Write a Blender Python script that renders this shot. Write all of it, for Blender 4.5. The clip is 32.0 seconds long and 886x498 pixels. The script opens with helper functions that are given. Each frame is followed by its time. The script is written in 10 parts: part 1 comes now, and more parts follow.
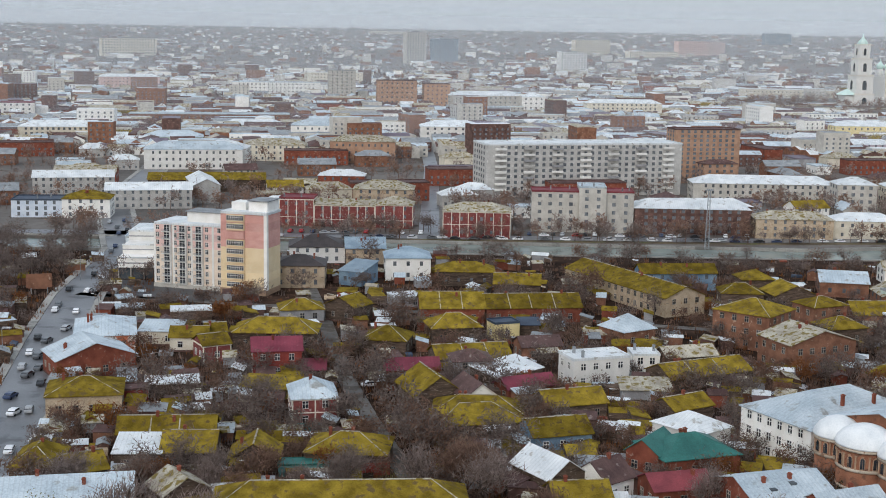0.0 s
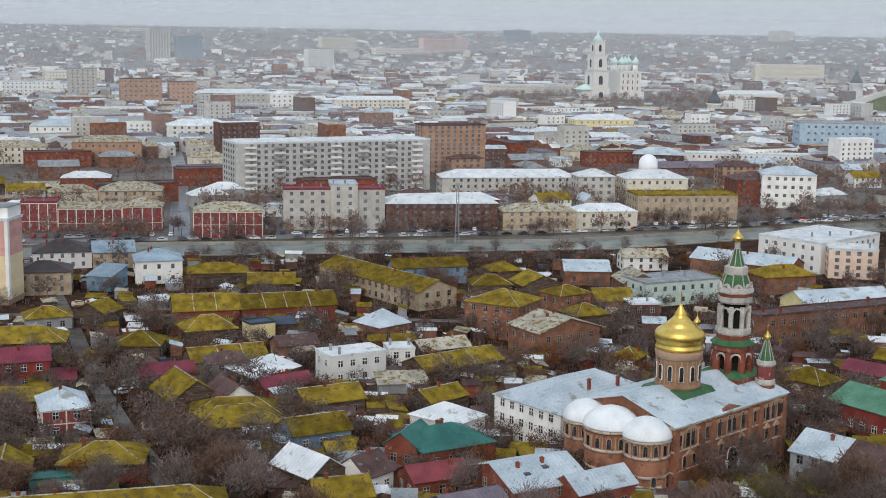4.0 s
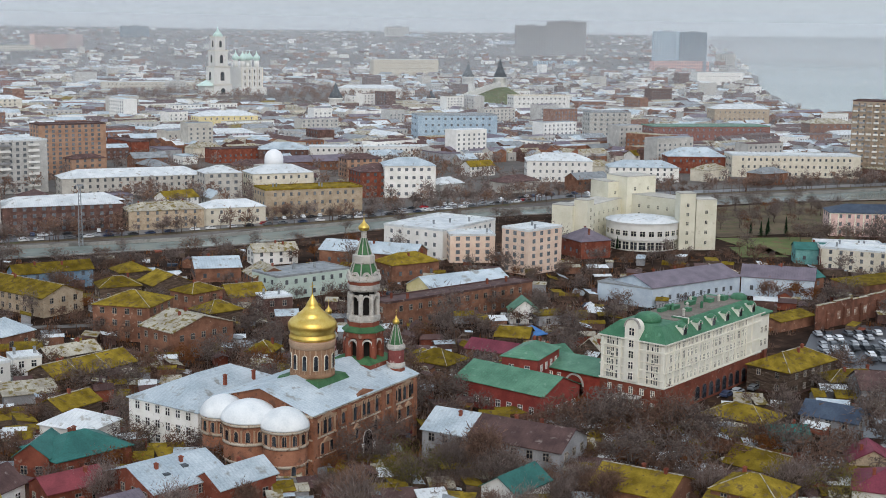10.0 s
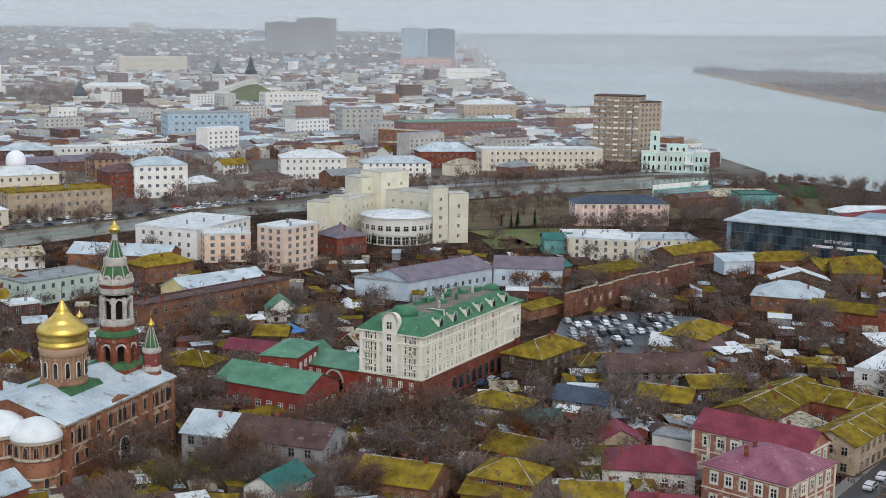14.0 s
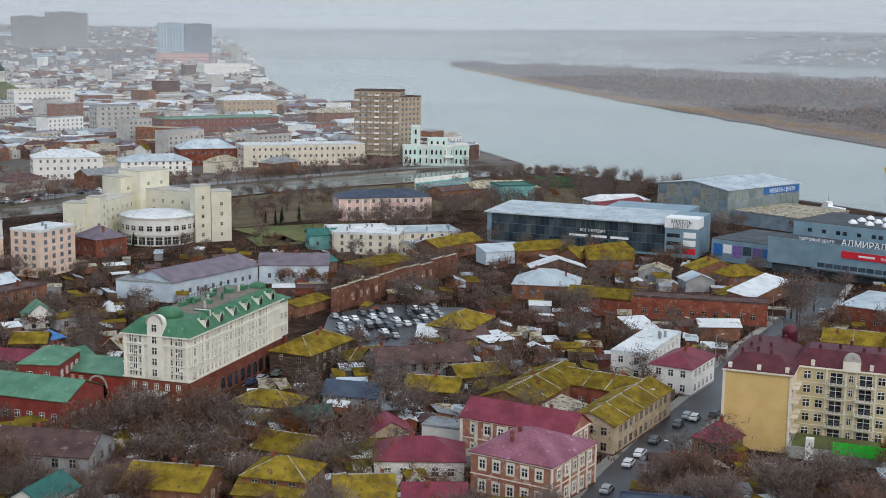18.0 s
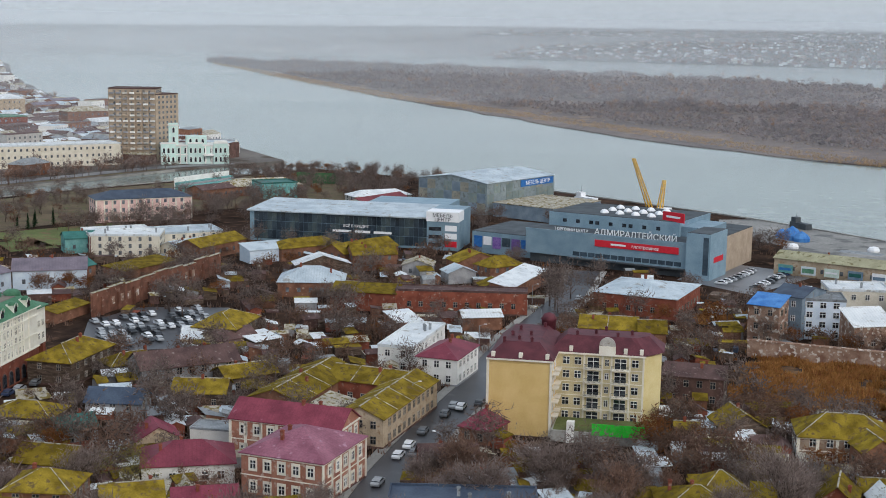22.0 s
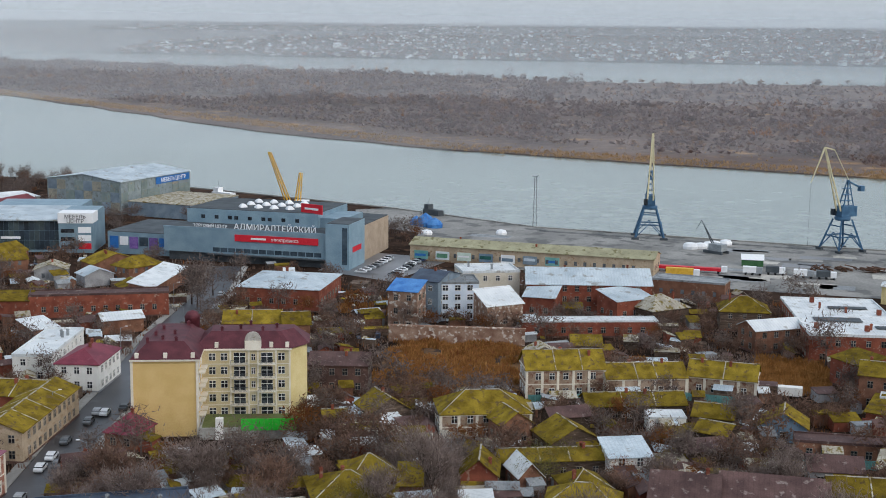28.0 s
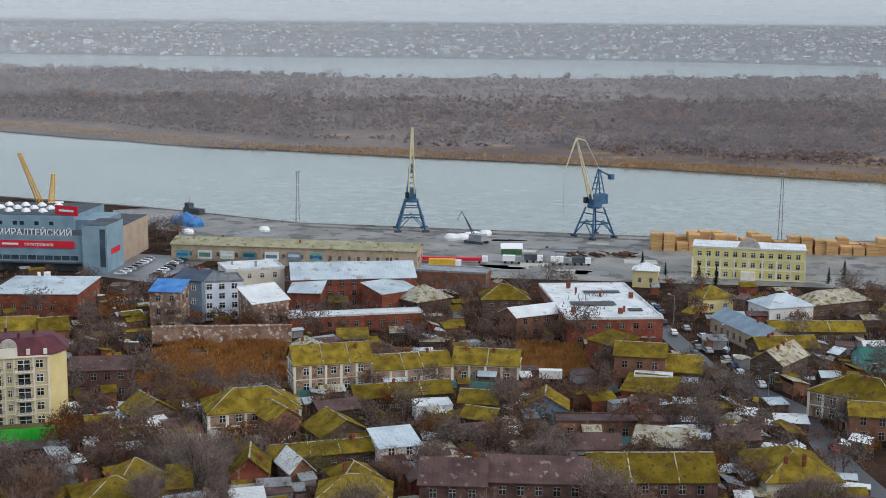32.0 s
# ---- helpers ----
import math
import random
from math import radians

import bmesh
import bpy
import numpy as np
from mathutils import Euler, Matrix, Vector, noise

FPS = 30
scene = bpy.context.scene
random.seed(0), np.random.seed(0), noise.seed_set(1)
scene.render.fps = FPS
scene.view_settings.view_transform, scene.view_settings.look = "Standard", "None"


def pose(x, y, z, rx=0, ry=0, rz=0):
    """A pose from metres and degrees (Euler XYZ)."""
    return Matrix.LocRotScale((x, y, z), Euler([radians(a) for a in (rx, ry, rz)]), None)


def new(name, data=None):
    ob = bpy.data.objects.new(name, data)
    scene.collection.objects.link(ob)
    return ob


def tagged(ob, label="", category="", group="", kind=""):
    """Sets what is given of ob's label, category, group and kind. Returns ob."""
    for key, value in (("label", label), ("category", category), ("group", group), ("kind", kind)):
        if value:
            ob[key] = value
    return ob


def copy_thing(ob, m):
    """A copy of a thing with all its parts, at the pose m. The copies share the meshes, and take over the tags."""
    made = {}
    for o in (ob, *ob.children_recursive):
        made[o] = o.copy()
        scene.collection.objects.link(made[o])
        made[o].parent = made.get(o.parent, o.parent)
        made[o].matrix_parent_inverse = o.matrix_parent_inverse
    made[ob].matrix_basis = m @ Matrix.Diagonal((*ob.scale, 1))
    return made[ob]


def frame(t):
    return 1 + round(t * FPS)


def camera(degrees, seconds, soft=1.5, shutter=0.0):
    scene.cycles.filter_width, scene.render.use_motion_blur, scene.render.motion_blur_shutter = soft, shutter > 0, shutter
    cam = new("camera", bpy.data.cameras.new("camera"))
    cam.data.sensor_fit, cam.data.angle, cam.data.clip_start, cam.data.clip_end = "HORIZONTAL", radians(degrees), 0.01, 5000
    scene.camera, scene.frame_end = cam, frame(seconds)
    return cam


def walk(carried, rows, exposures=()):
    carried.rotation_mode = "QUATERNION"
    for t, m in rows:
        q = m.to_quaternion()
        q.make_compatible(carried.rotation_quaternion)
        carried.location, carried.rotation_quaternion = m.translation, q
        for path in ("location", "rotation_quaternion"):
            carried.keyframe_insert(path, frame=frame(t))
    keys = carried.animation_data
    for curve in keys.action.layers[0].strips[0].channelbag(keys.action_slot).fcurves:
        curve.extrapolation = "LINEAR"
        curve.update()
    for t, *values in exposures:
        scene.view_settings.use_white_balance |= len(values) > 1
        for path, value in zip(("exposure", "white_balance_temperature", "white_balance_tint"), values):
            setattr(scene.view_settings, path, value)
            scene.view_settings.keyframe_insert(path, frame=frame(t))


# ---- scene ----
cam = camera(36.9, 32.0, soft=0.95)


def aim(x, y, z, yaw, pitch, roll):
    """Heading (left positive), tilt and lean in degrees."""
    return pose(x, y, z, 0, 0, yaw) @ pose(0, 0, 0, 90 + pitch, 0, 0) @ pose(0, 0, 0, 0, 0, roll)


PATH = [
    (0, aim(-0.00, 0.00, 85.00, 0.000, -9.314, 0.926)),
    (1, aim(-0.07, -0.31, 85.17, -2.702, -9.303, 0.890)),
    (2, aim(-0.13, -0.61, 85.34, -5.402, -9.277, 0.879)),
    (3, aim(-0.21, -0.92, 85.48, -8.079, -9.265, 0.914)),
    (3.5, aim(-0.25, -1.08, 85.54, -9.425, -9.277, 0.921)),
    (5.5, aim(-0.43, -1.73, 85.67, -14.805, -9.331, 0.906)),
    (6, aim(-0.49, -1.90, 85.68, -16.144, -9.342, 0.902)),
    (7, aim(-0.60, -2.24, 85.65, -18.827, -9.318, 0.928)),
    (8, aim(-0.73, -2.57, 85.60, -21.491, -9.280, 0.900)),
    (9, aim(-0.85, -2.88, 85.54, -24.164, -9.233, 0.909)),
    (10, aim(-0.97, -3.17, 85.49, -26.853, -9.219, 0.869)),
    (11, aim(-1.08, -3.43, 85.47, -29.530, -9.193, 0.908)),
    (12, aim(-1.18, -3.65, 85.49, -32.200, -9.196, 0.935)),
    (13, aim(-1.29, -3.84, 85.54, -34.851, -9.189, 0.968)),
    (14, aim(-1.42, -4.01, 85.63, -37.472, -9.192, 0.959)),
    (14.5, aim(-1.49, -4.10, 85.68, -38.771, -9.168, 1.007)),
    (16.5, aim(-1.90, -4.45, 85.94, -43.900, -9.234, 0.974)),
    (17, aim(-2.03, -4.55, 86.02, -45.169, -9.252, 0.924)),
    (18, aim(-2.32, -4.74, 86.18, -47.726, -9.264, 0.906)),
    (19, aim(-2.62, -4.93, 86.34, -50.314, -9.267, 0.899)),
    (20, aim(-2.92, -5.10, 86.48, -52.881, -9.275, 0.886)),
    (21, aim(-3.19, -5.25, 86.62, -55.458, -9.285, 0.929)),
    (22, aim(-3.41, -5.35, 86.72, -58.031, -9.297, 0.890)),
    (23, aim(-3.59, -5.42, 86.80, -60.612, -9.327, 0.833)),
    (24, aim(-3.75, -5.46, 86.85, -63.176, -9.340, 0.803)),
    (25, aim(-3.89, -5.48, 86.88, -65.810, -9.355, 0.785)),
    (25.5, aim(-3.97, -5.50, 86.89, -67.132, -9.354, 0.742)),
    (27.5, aim(-4.34, -5.56, 86.90, -72.365, -9.343, 0.676)),
    (28, aim(-4.45, -5.58, 86.90, -73.682, -9.355, 0.693)),
    (29, aim(-4.70, -5.64, 86.89, -76.281, -9.431, 0.678)),
    (30, aim(-4.97, -5.71, 86.88, -78.865, -9.457, 0.633)),
    (31, aim(-5.25, -5.78, 86.86, -81.474, -9.448, 0.609)),
    (32, aim(-5.54, -5.86, 86.84, -83.971, -9.434, 0.550)),
]
EXPOSURES = [(0, -0.1, 6200, 10), (32, -0.1, 6200, 10)]
walk(cam, PATH, EXPOSURES)

# ---- light: overcast November day ----
world = bpy.data.worlds.new("overcast_sky")
scene.world = world
world.use_nodes = True
wn, wl = world.node_tree.nodes, world.node_tree.links
wn.clear()
sky = wn.new("ShaderNodeTexSky")
sky.sky_type = 'NISHITA'
sky.sun_disc = False
sky.sun_elevation, sky.sun_rotation = radians(32), radians(200)
sky.air_density, sky.dust_density = 1.0, 4.0
back_sky = wn.new("ShaderNodeBackground")
back_sky.inputs["Strength"].default_value = 0.05
back_cloud = wn.new("ShaderNodeBackground")
back_cloud.inputs["Color"].default_value = (0.60, 0.655, 0.70, 1)
where, part_z, shade = wn.new("ShaderNodeTexCoord"), wn.new("ShaderNodeSeparateXYZ"), wn.new("ShaderNodeMapRange")
shade.inputs["From Min"].default_value, shade.inputs["From Max"].default_value = 0.0, 1.0
shade.inputs["To Min"].default_value, shade.inputs["To Max"].default_value = 0.86, 1.1
wl.new(where.outputs["Generated"], part_z.inputs[0])
wl.new(part_z.outputs["Z"], shade.inputs["Value"])
wl.new(shade.outputs[0], back_cloud.inputs["Strength"])
both = wn.new("ShaderNodeAddShader")
wout = wn.new("ShaderNodeOutputWorld")
wl.new(sky.outputs[0], back_sky.inputs["Color"])
wl.new(back_sky.outputs[0], both.inputs[0])
wl.new(back_cloud.outputs[0], both.inputs[1])
wl.new(both.outputs[0], wout.inputs["Surface"])
sun = new("sun", bpy.data.lights.new("sun", 'SUN'))
sun.data.energy, sun.data.angle, sun.data.color = 0.7, radians(25), (1.0, 0.97, 0.93)
sun.matrix_basis = pose(0, 0, 300, 52, 0, -25)

# ---- materials ----


def lin(r, g, b):
    """Linear colour from 0..255 picture values."""
    return tuple(((v / 255) / 12.92 if v < 10.3 else ((v / 255 + 0.055) / 1.055) ** 2.4) for v in (r, g, b)) + (1,)


MATS = {}


def mat(name, c1, c2, rough=0.85, scale=0.5, fine=6.0, c3=None, cut=0.62, metal=0.0, bump=0.3, vary=0.12, stretch=(1, 1, 1), spec=0.3, seam=0.0):
    """Two-scale mottled surface: large patches between c1 and c2, fine grain, optional third colour in blotches, a little change from piece to piece."""
    m = bpy.data.materials.new(name)
    m.use_nodes = True
    n, l = m.node_tree.nodes, m.node_tree.links
    p = n["Principled BSDF"]
    p.inputs["Roughness"].default_value, p.inputs["Metallic"].default_value = rough, metal
    p.inputs["Specular IOR Level"].default_value = spec
    tc, mp = n.new("ShaderNodeTexCoord"), n.new("ShaderNodeMapping")
    mp.inputs["Scale"].default_value = stretch
    l.new(tc.outputs["Object"], mp.inputs["Vector"])
    info = n.new("ShaderNodeObjectInfo")
    shift = n.new("ShaderNodeVectorMath")
    shift.operation = 'ADD'
    mul = n.new("ShaderNodeMath")
    mul.operation = 'MULTIPLY'
    mul.inputs[1].default_value = 57.0
    l.new(info.outputs["Random"], mul.inputs[0])
    l.new(mp.outputs["Vector"], shift.inputs[0])
    l.new(mul.outputs[0], shift.inputs[1])
    big, small = n.new("ShaderNodeTexNoise"), n.new("ShaderNodeTexNoise")
    big.inputs["Scale"].default_value, small.inputs["Scale"].default_value = scale, fine
    big.inputs["Detail"].default_value = 6
    small.inputs["Detail"].default_value = 4
    l.new(shift.outputs[0], big.inputs["Vector"])
    l.new(shift.outputs[0], small.inputs["Vector"])
    ramp = n.new("ShaderNodeValToRGB")
    ramp.color_ramp.elements[0].position, ramp.color_ramp.elements[0].color = 0.35, c1
    ramp.color_ramp.elements[1].position, ramp.color_ramp.elements[1].color = 0.65, c2
    l.new(big.outputs["Fac"], ramp.inputs[0])
    out = ramp.outputs["Color"]
    if c3:
        patch = n.new("ShaderNodeTexNoise")
        patch.inputs["Scale"].default_value, patch.inputs["Detail"].default_value = scale * 2.3, 8
        l.new(shift.outputs[0], patch.inputs["Vector"])
        r2 = n.new("ShaderNodeValToRGB")
        r2.color_ramp.elements[0].position, r2.color_ramp.elements[1].position = cut - 0.03, cut + 0.05
        l.new(patch.outputs["Fac"], r2.inputs[0])
        mx = n.new("ShaderNodeMixRGB")
        mx.inputs[2].default_value = c3
        l.new(r2.outputs[0], mx.inputs[0])
        l.new(out, mx.inputs[1])
        out = mx.outputs[0]
    g = n.new("ShaderNodeMixRGB")
    g.blend_type = 'OVERLAY'
    g.inputs[0].default_value = 0.45
    l.new(out, g.inputs[1])
    l.new(small.outputs["Fac"], g.inputs[2])
    if seam:
        line, lr, lm = n.new("ShaderNodeTexWave"), n.new("ShaderNodeValToRGB"), n.new("ShaderNodeMixRGB")
        line.bands_direction, line.inputs["Scale"].default_value, line.inputs["Distortion"].default_value = 'X', 0.314 / seam, 0.25
        l.new(tc.outputs["Object"], line.inputs["Vector"])
        lr.color_ramp.elements[0].position, lr.color_ramp.elements[0].color = 0.0, (0.58, 0.57, 0.56, 1)
        lr.color_ramp.elements[1].position, lr.color_ramp.elements[1].color = 0.16, (1, 1, 1, 1)
        lm.blend_type = 'MULTIPLY'
        lm.inputs[0].default_value = 0.28
        l.new(line.outputs["Color"], lr.inputs[0])
        l.new(g.outputs[0], lm.inputs[1])
        l.new(lr.outputs[0], lm.inputs[2])
        g = lm
    hsv = n.new("ShaderNodeHueSaturation")
    rng = n.new("ShaderNodeMapRange")
    rng.inputs["To Min"].default_value, rng.inputs["To Max"].default_value = 1 - vary, 1 + vary
    l.new(info.outputs["Random"], rng.inputs["Value"])
    l.new(rng.outputs[0], hsv.inputs["Value"])
    l.new(g.outputs[0], hsv.inputs["Color"])
    l.new(hsv.outputs[0], p.inputs["Base Color"])
    if bump:
        b = n.new("ShaderNodeBump")
        b.inputs["Strength"].default_value, b.inputs["Distance"].default_value = bump, 0.05
        l.new(small.outputs["Fac"], b.inputs["Height"])
        l.new(b.outputs[0], p.inputs["Normal"])
    MATS[name] = m
    return m


def plain(name, r, g, b, rough=0.8, d=0.86, **kw):
    c = lin(r, g, b)
    return mat(name, tuple(v * d for v in c[:3]) + (1,), c, rough, **kw)


def twigs(name, c1, c2, scale=0.7, vary=0.2):
    """Thin bare twigs or dry leaves: the light that falls on them goes half through."""
    m = mat(name, c1, c2, 0.97, scale, 3, vary=vary, bump=0, spec=0.0)
    n, l = m.node_tree.nodes, m.node_tree.links
    p, out = n["Principled BSDF"], n["Material Output"]
    thin, mix = n.new("ShaderNodeBsdfTranslucent"), n.new("ShaderNodeMixShader")
    l.new(p.inputs["Base Color"].links[0].from_socket, thin.inputs["Color"])
    l.new(p.outputs[0], mix.inputs[1])
    l.new(thin.outputs[0], mix.inputs[2])
    l.new(mix.outputs[0], out.inputs["Surface"])
    return m


# roofs
mat("moss", lin(98, 82, 28), lin(140, 120, 44), 0.97, 0.35, 4, lin(98, 82, 52), 0.59, bump=0.6, vary=0.3, spec=0.05)
mat("silver", lin(168, 181, 190), lin(200, 210, 216), 0.6, 0.15, 2.5, lin(150, 152, 150), 0.62, bump=0.1, vary=0.08, seam=0.9)
mat("white", lin(202, 207, 210), lin(226, 229, 230), 0.75, 0.2, 3, lin(172, 171, 166), 0.62, bump=0.1, vary=0.08, seam=0.9)
mat("rust", lin(150, 142, 128), lin(186, 180, 164), 0.85, 0.3, 3, lin(120, 104, 52), 0.55, bump=0.2, seam=1.1)
mat("brown", lin(76, 56, 54), lin(102, 78, 74), 0.75, 0.3, 4, lin(134, 120, 114), 0.64, bump=0.2, seam=0.9)
mat("darkred", lin(112, 52, 58), lin(136, 64, 70), 0.7, 0.3, 4, bump=0.15)
mat("crimson", lin(110, 42, 58), lin(134, 58, 74), 0.55, 0.25, 3, lin(150, 92, 106), 0.68, bump=0.1, seam=0.8)
mat("purple", lin(104, 96, 106), lin(124, 114, 124), 0.65, 0.25, 3, bump=0.1, seam=0.9)
mat("navy", lin(54, 64, 82), lin(72, 84, 100), 0.6, 0.25, 3, bump=0.1)
mat("bluegrey", lin(124, 142, 156), lin(150, 167, 179), 0.6, 0.25, 3, bump=0.1)
mat("blue", lin(52, 108, 176), lin(84, 138, 196), 0.6, 0.4, 3, bump=0.1)
mat("teal", lin(38, 90, 84), lin(54, 112, 104), 0.55, 0.25, 3, bump=0.1)
mat("green", lin(70, 114, 90), lin(94, 138, 112), 0.55, 0.25, 3, lin(112, 148, 126), 0.64, bump=0.1, seam=0.8)
mat("olive", lin(150, 146, 118), lin(176, 172, 142), 0.85, 0.2, 3, lin(122, 116, 80), 0.6)
mat("deck_felt", lin(108, 101, 92), lin(132, 124, 114), 0.9, 0.3, 4, lin(150, 144, 136), 0.64)
# crimson-mauve roof with its sheen mixed into the colour
mat("crimson_sheen", lin(120, 68, 84), lin(146, 92, 108), 0.5, 0.25, 3, lin(162, 122, 136), 0.64, bump=0.1, seam=0.8)
mat("charcoal", lin(52, 46, 46), lin(70, 62, 60), 0.6, 0.3, 3, bump=0.1, seam=0.9)
mat("grey", lin(126, 130, 134), lin(152, 156, 158), 0.85, 0.3, 3, lin(104, 104, 104), 0.64)
# walls
mat("wood", lin(66, 54, 46), lin(104, 88, 76), 0.9, 0.4, 5, lin(140, 128, 116), 0.64, stretch=(1, 1, 5), vary=0.25)
mat("brick", lin(112, 78, 62), lin(146, 105, 84), 0.92, 0.4, 9, lin(176, 150, 130), 0.66, vary=0.12)
mat("redbrick", lin(112, 60, 46), lin(142, 82, 64), 0.92, 0.4, 9, lin(150, 122, 108), 0.64, vary=0.12)
mat("orangebrick", lin(164, 130, 108), lin(184, 150, 126), 0.92, 0.3, 8)
mat("darkbrick", lin(80, 60, 56), lin(112, 86, 78), 0.92, 0.4, 9, lin(150, 126, 112), 0.64)
mat("redwhite", lin(120, 62, 60), lin(140, 80, 76), 0.9, 0.5, 8, lin(196, 172, 164), 0.64)
mat("redpaint", lin(128, 56, 50), lin(148, 70, 62), 0.8, 0.4, 5)
mat("cream", lin(206, 198, 180), lin(222, 215, 199), 0.85, 0.3, 5, lin(190, 178, 156), 0.66)
mat("tan", lin(174, 156, 132), lin(196, 178, 154), 0.85, 0.4, 5, lin(160, 132, 104), 0.62)
mat("whitewall", lin(222, 220, 214), lin(236, 234, 230), 0.85, 0.3, 5, lin(200, 198, 190), 0.68)
mat("greywall", lin(140, 140, 142), lin(166, 166, 168), 0.88, 0.4, 5)
mat("palegrey", lin(186, 200, 214), lin(206, 218, 228), 0.85, 0.3, 5)
mat("palegreen", lin(188, 204, 194), lin(206, 220, 210), 0.85, 0.3, 5)
mat("paleblue", lin(200, 212, 226), lin(222, 230, 240), 0.85, 0.3, 5)
mat("greyblue", lin(112, 128, 142), lin(136, 150, 162), 0.85, 0.3, 5)
mat("yellow", lin(218, 200, 142), lin(230, 214, 162), 0.85, 0.3, 5)
mat("orange", lin(142, 94, 78), lin(168, 120, 100), 0.85, 0.3, 5, lin(184, 160, 146), 0.6)
mat("whiteglass", lin(196, 206, 212), lin(216, 224, 228), 0.6, 0.3, 5)
mat("peach", lin(214, 188, 168), lin(226, 204, 186), 0.85, 0.3, 5)
mat("pinkwhite", lin(206, 172, 164), lin(224, 196, 188), 0.85, 0.3, 5)
mat("mauve", lin(196, 180, 190), lin(214, 200, 208), 0.85, 0.3, 5)
mat("striped", lin(206, 118, 86), lin(224, 150, 120), 0.85, 0.3, 5, lin(226, 222, 216), 0.5)
mat("bluepaint", lin(98, 122, 144), lin(126, 148, 166), 0.85, 0.4, 5)
mat("tealpaint", lin(96, 150, 148), lin(124, 174, 170), 0.85, 0.4, 5)
mat("stone", lin(178, 174, 166), lin(198, 194, 186), 0.88, 0.25, 5, lin(160, 154, 146), 0.66)
mat("panel", lin(168, 166, 162), lin(188, 186, 182), 0.88, 0.25, 5, lin(206, 204, 200), 0.66)
mat("towerbrick", lin(164, 147, 128), lin(182, 165, 146), 0.9, 0.3, 8)
mat("ruin_brick", lin(96, 64, 52), lin(126, 86, 70), 0.95, 0.35, 7, lin(160, 134, 118), 0.66)
mat("ruin", lin(124, 92, 76), lin(166, 140, 122), 0.95, 0.35, 6, lin(204, 196, 186), 0.57)
mat("ruincream", lin(142, 120, 102), lin(178, 158, 138), 0.95, 0.35, 6, lin(122, 84, 68), 0.57)
mat("blueprint", lin(90, 120, 170), lin(150, 160, 180), 0.8, 0.6, 5)
mat("glassblue", lin(150, 172, 190), lin(176, 196, 210), 0.5, 0.25, 5)
mat("frame_white", lin(214, 212, 208), lin(230, 230, 226), 0.7, 1, 8, bump=0)
mat("frame_dull", lin(132, 124, 114), lin(164, 156, 146), 0.85, 1, 8, bump=0, vary=0.3)
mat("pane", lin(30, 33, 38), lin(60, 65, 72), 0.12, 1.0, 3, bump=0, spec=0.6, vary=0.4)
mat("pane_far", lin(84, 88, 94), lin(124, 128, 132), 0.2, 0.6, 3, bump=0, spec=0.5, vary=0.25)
mat("trim", lin(220, 212, 196), lin(232, 226, 212), 0.8, 0.5, 6)
# ground
mat("earth", lin(34, 25, 20), lin(68, 52, 43), 0.97, 0.09, 0.9, lin(86, 66, 52), 0.6, bump=0.4, spec=0.05)
# asphalt base tone is lifted to carry part of the wet sky reflection
mat("asphalt", lin(98, 99, 102), lin(124, 125, 128), 0.38, 0.05, 3, lin(70, 70, 74), 0.6, bump=0.1, spec=0.4)
mat("wet_asphalt", lin(58, 59, 63), lin(78, 79, 83), 0.4, 0.06, 3, lin(96, 96, 98), 0.66, bump=0.1, spec=0.4)
mat("concrete", lin(140, 138, 134), lin(164, 162, 156), 0.85, 0.06, 2, lin(116, 114, 110), 0.6)
mat("reed", lin(150, 106, 58), lin(178, 132, 78), 0.97, 0.15, 2, lin(120, 86, 54), 0.6)
mat("sand", lin(166, 132, 96), lin(188, 156, 118), 0.95, 0.05, 1, lin(140, 112, 84), 0.6)
mat("grass", lin(84, 94, 52), lin(106, 112, 66), 0.97, 0.1, 2, lin(104, 88, 62), 0.58)
twigs("brush", lin(140, 100, 56), lin(176, 128, 74), 0.3, 0.0)
mat("bark", lin(76, 66, 60), lin(104, 92, 84), 0.95, 2, 12, vary=0.15)
twigs("twig_grey", lin(110, 96, 90), lin(158, 142, 134))
twigs("twig_brown", lin(112, 89, 77), lin(154, 125, 109))
twigs("twig_rust", lin(118, 76, 48), lin(160, 108, 68), 0.5)
twigs("conifer", lin(44, 66, 48), lin(62, 86, 60), 0.5)

# ---- mesh helpers ----


def link_mesh(name, bm, mats):
    me = bpy.data.meshes.new(name)
    bm.to_mesh(me)
    bm.free()
    for m in mats:
        me.materials.append(MATS[m])
    return me


def add_box(bm, x0, y0, z0, x1, y1, z1, mi=0):
    v = [bm.verts.new(p) for p in ((x0, y0, z0), (x1, y0, z0), (x1, y1, z0), (x0, y1, z0), (x0, y0, z1), (x1, y0, z1), (x1, y1, z1), (x0, y1, z1))]
    for f in ((3, 2, 1, 0), (4, 5, 6, 7), (0, 1, 5, 4), (1, 2, 6, 5), (2, 3, 7, 6), (3, 0, 4, 7)):
        bm.faces.new([v[i] for i in f]).material_index = mi


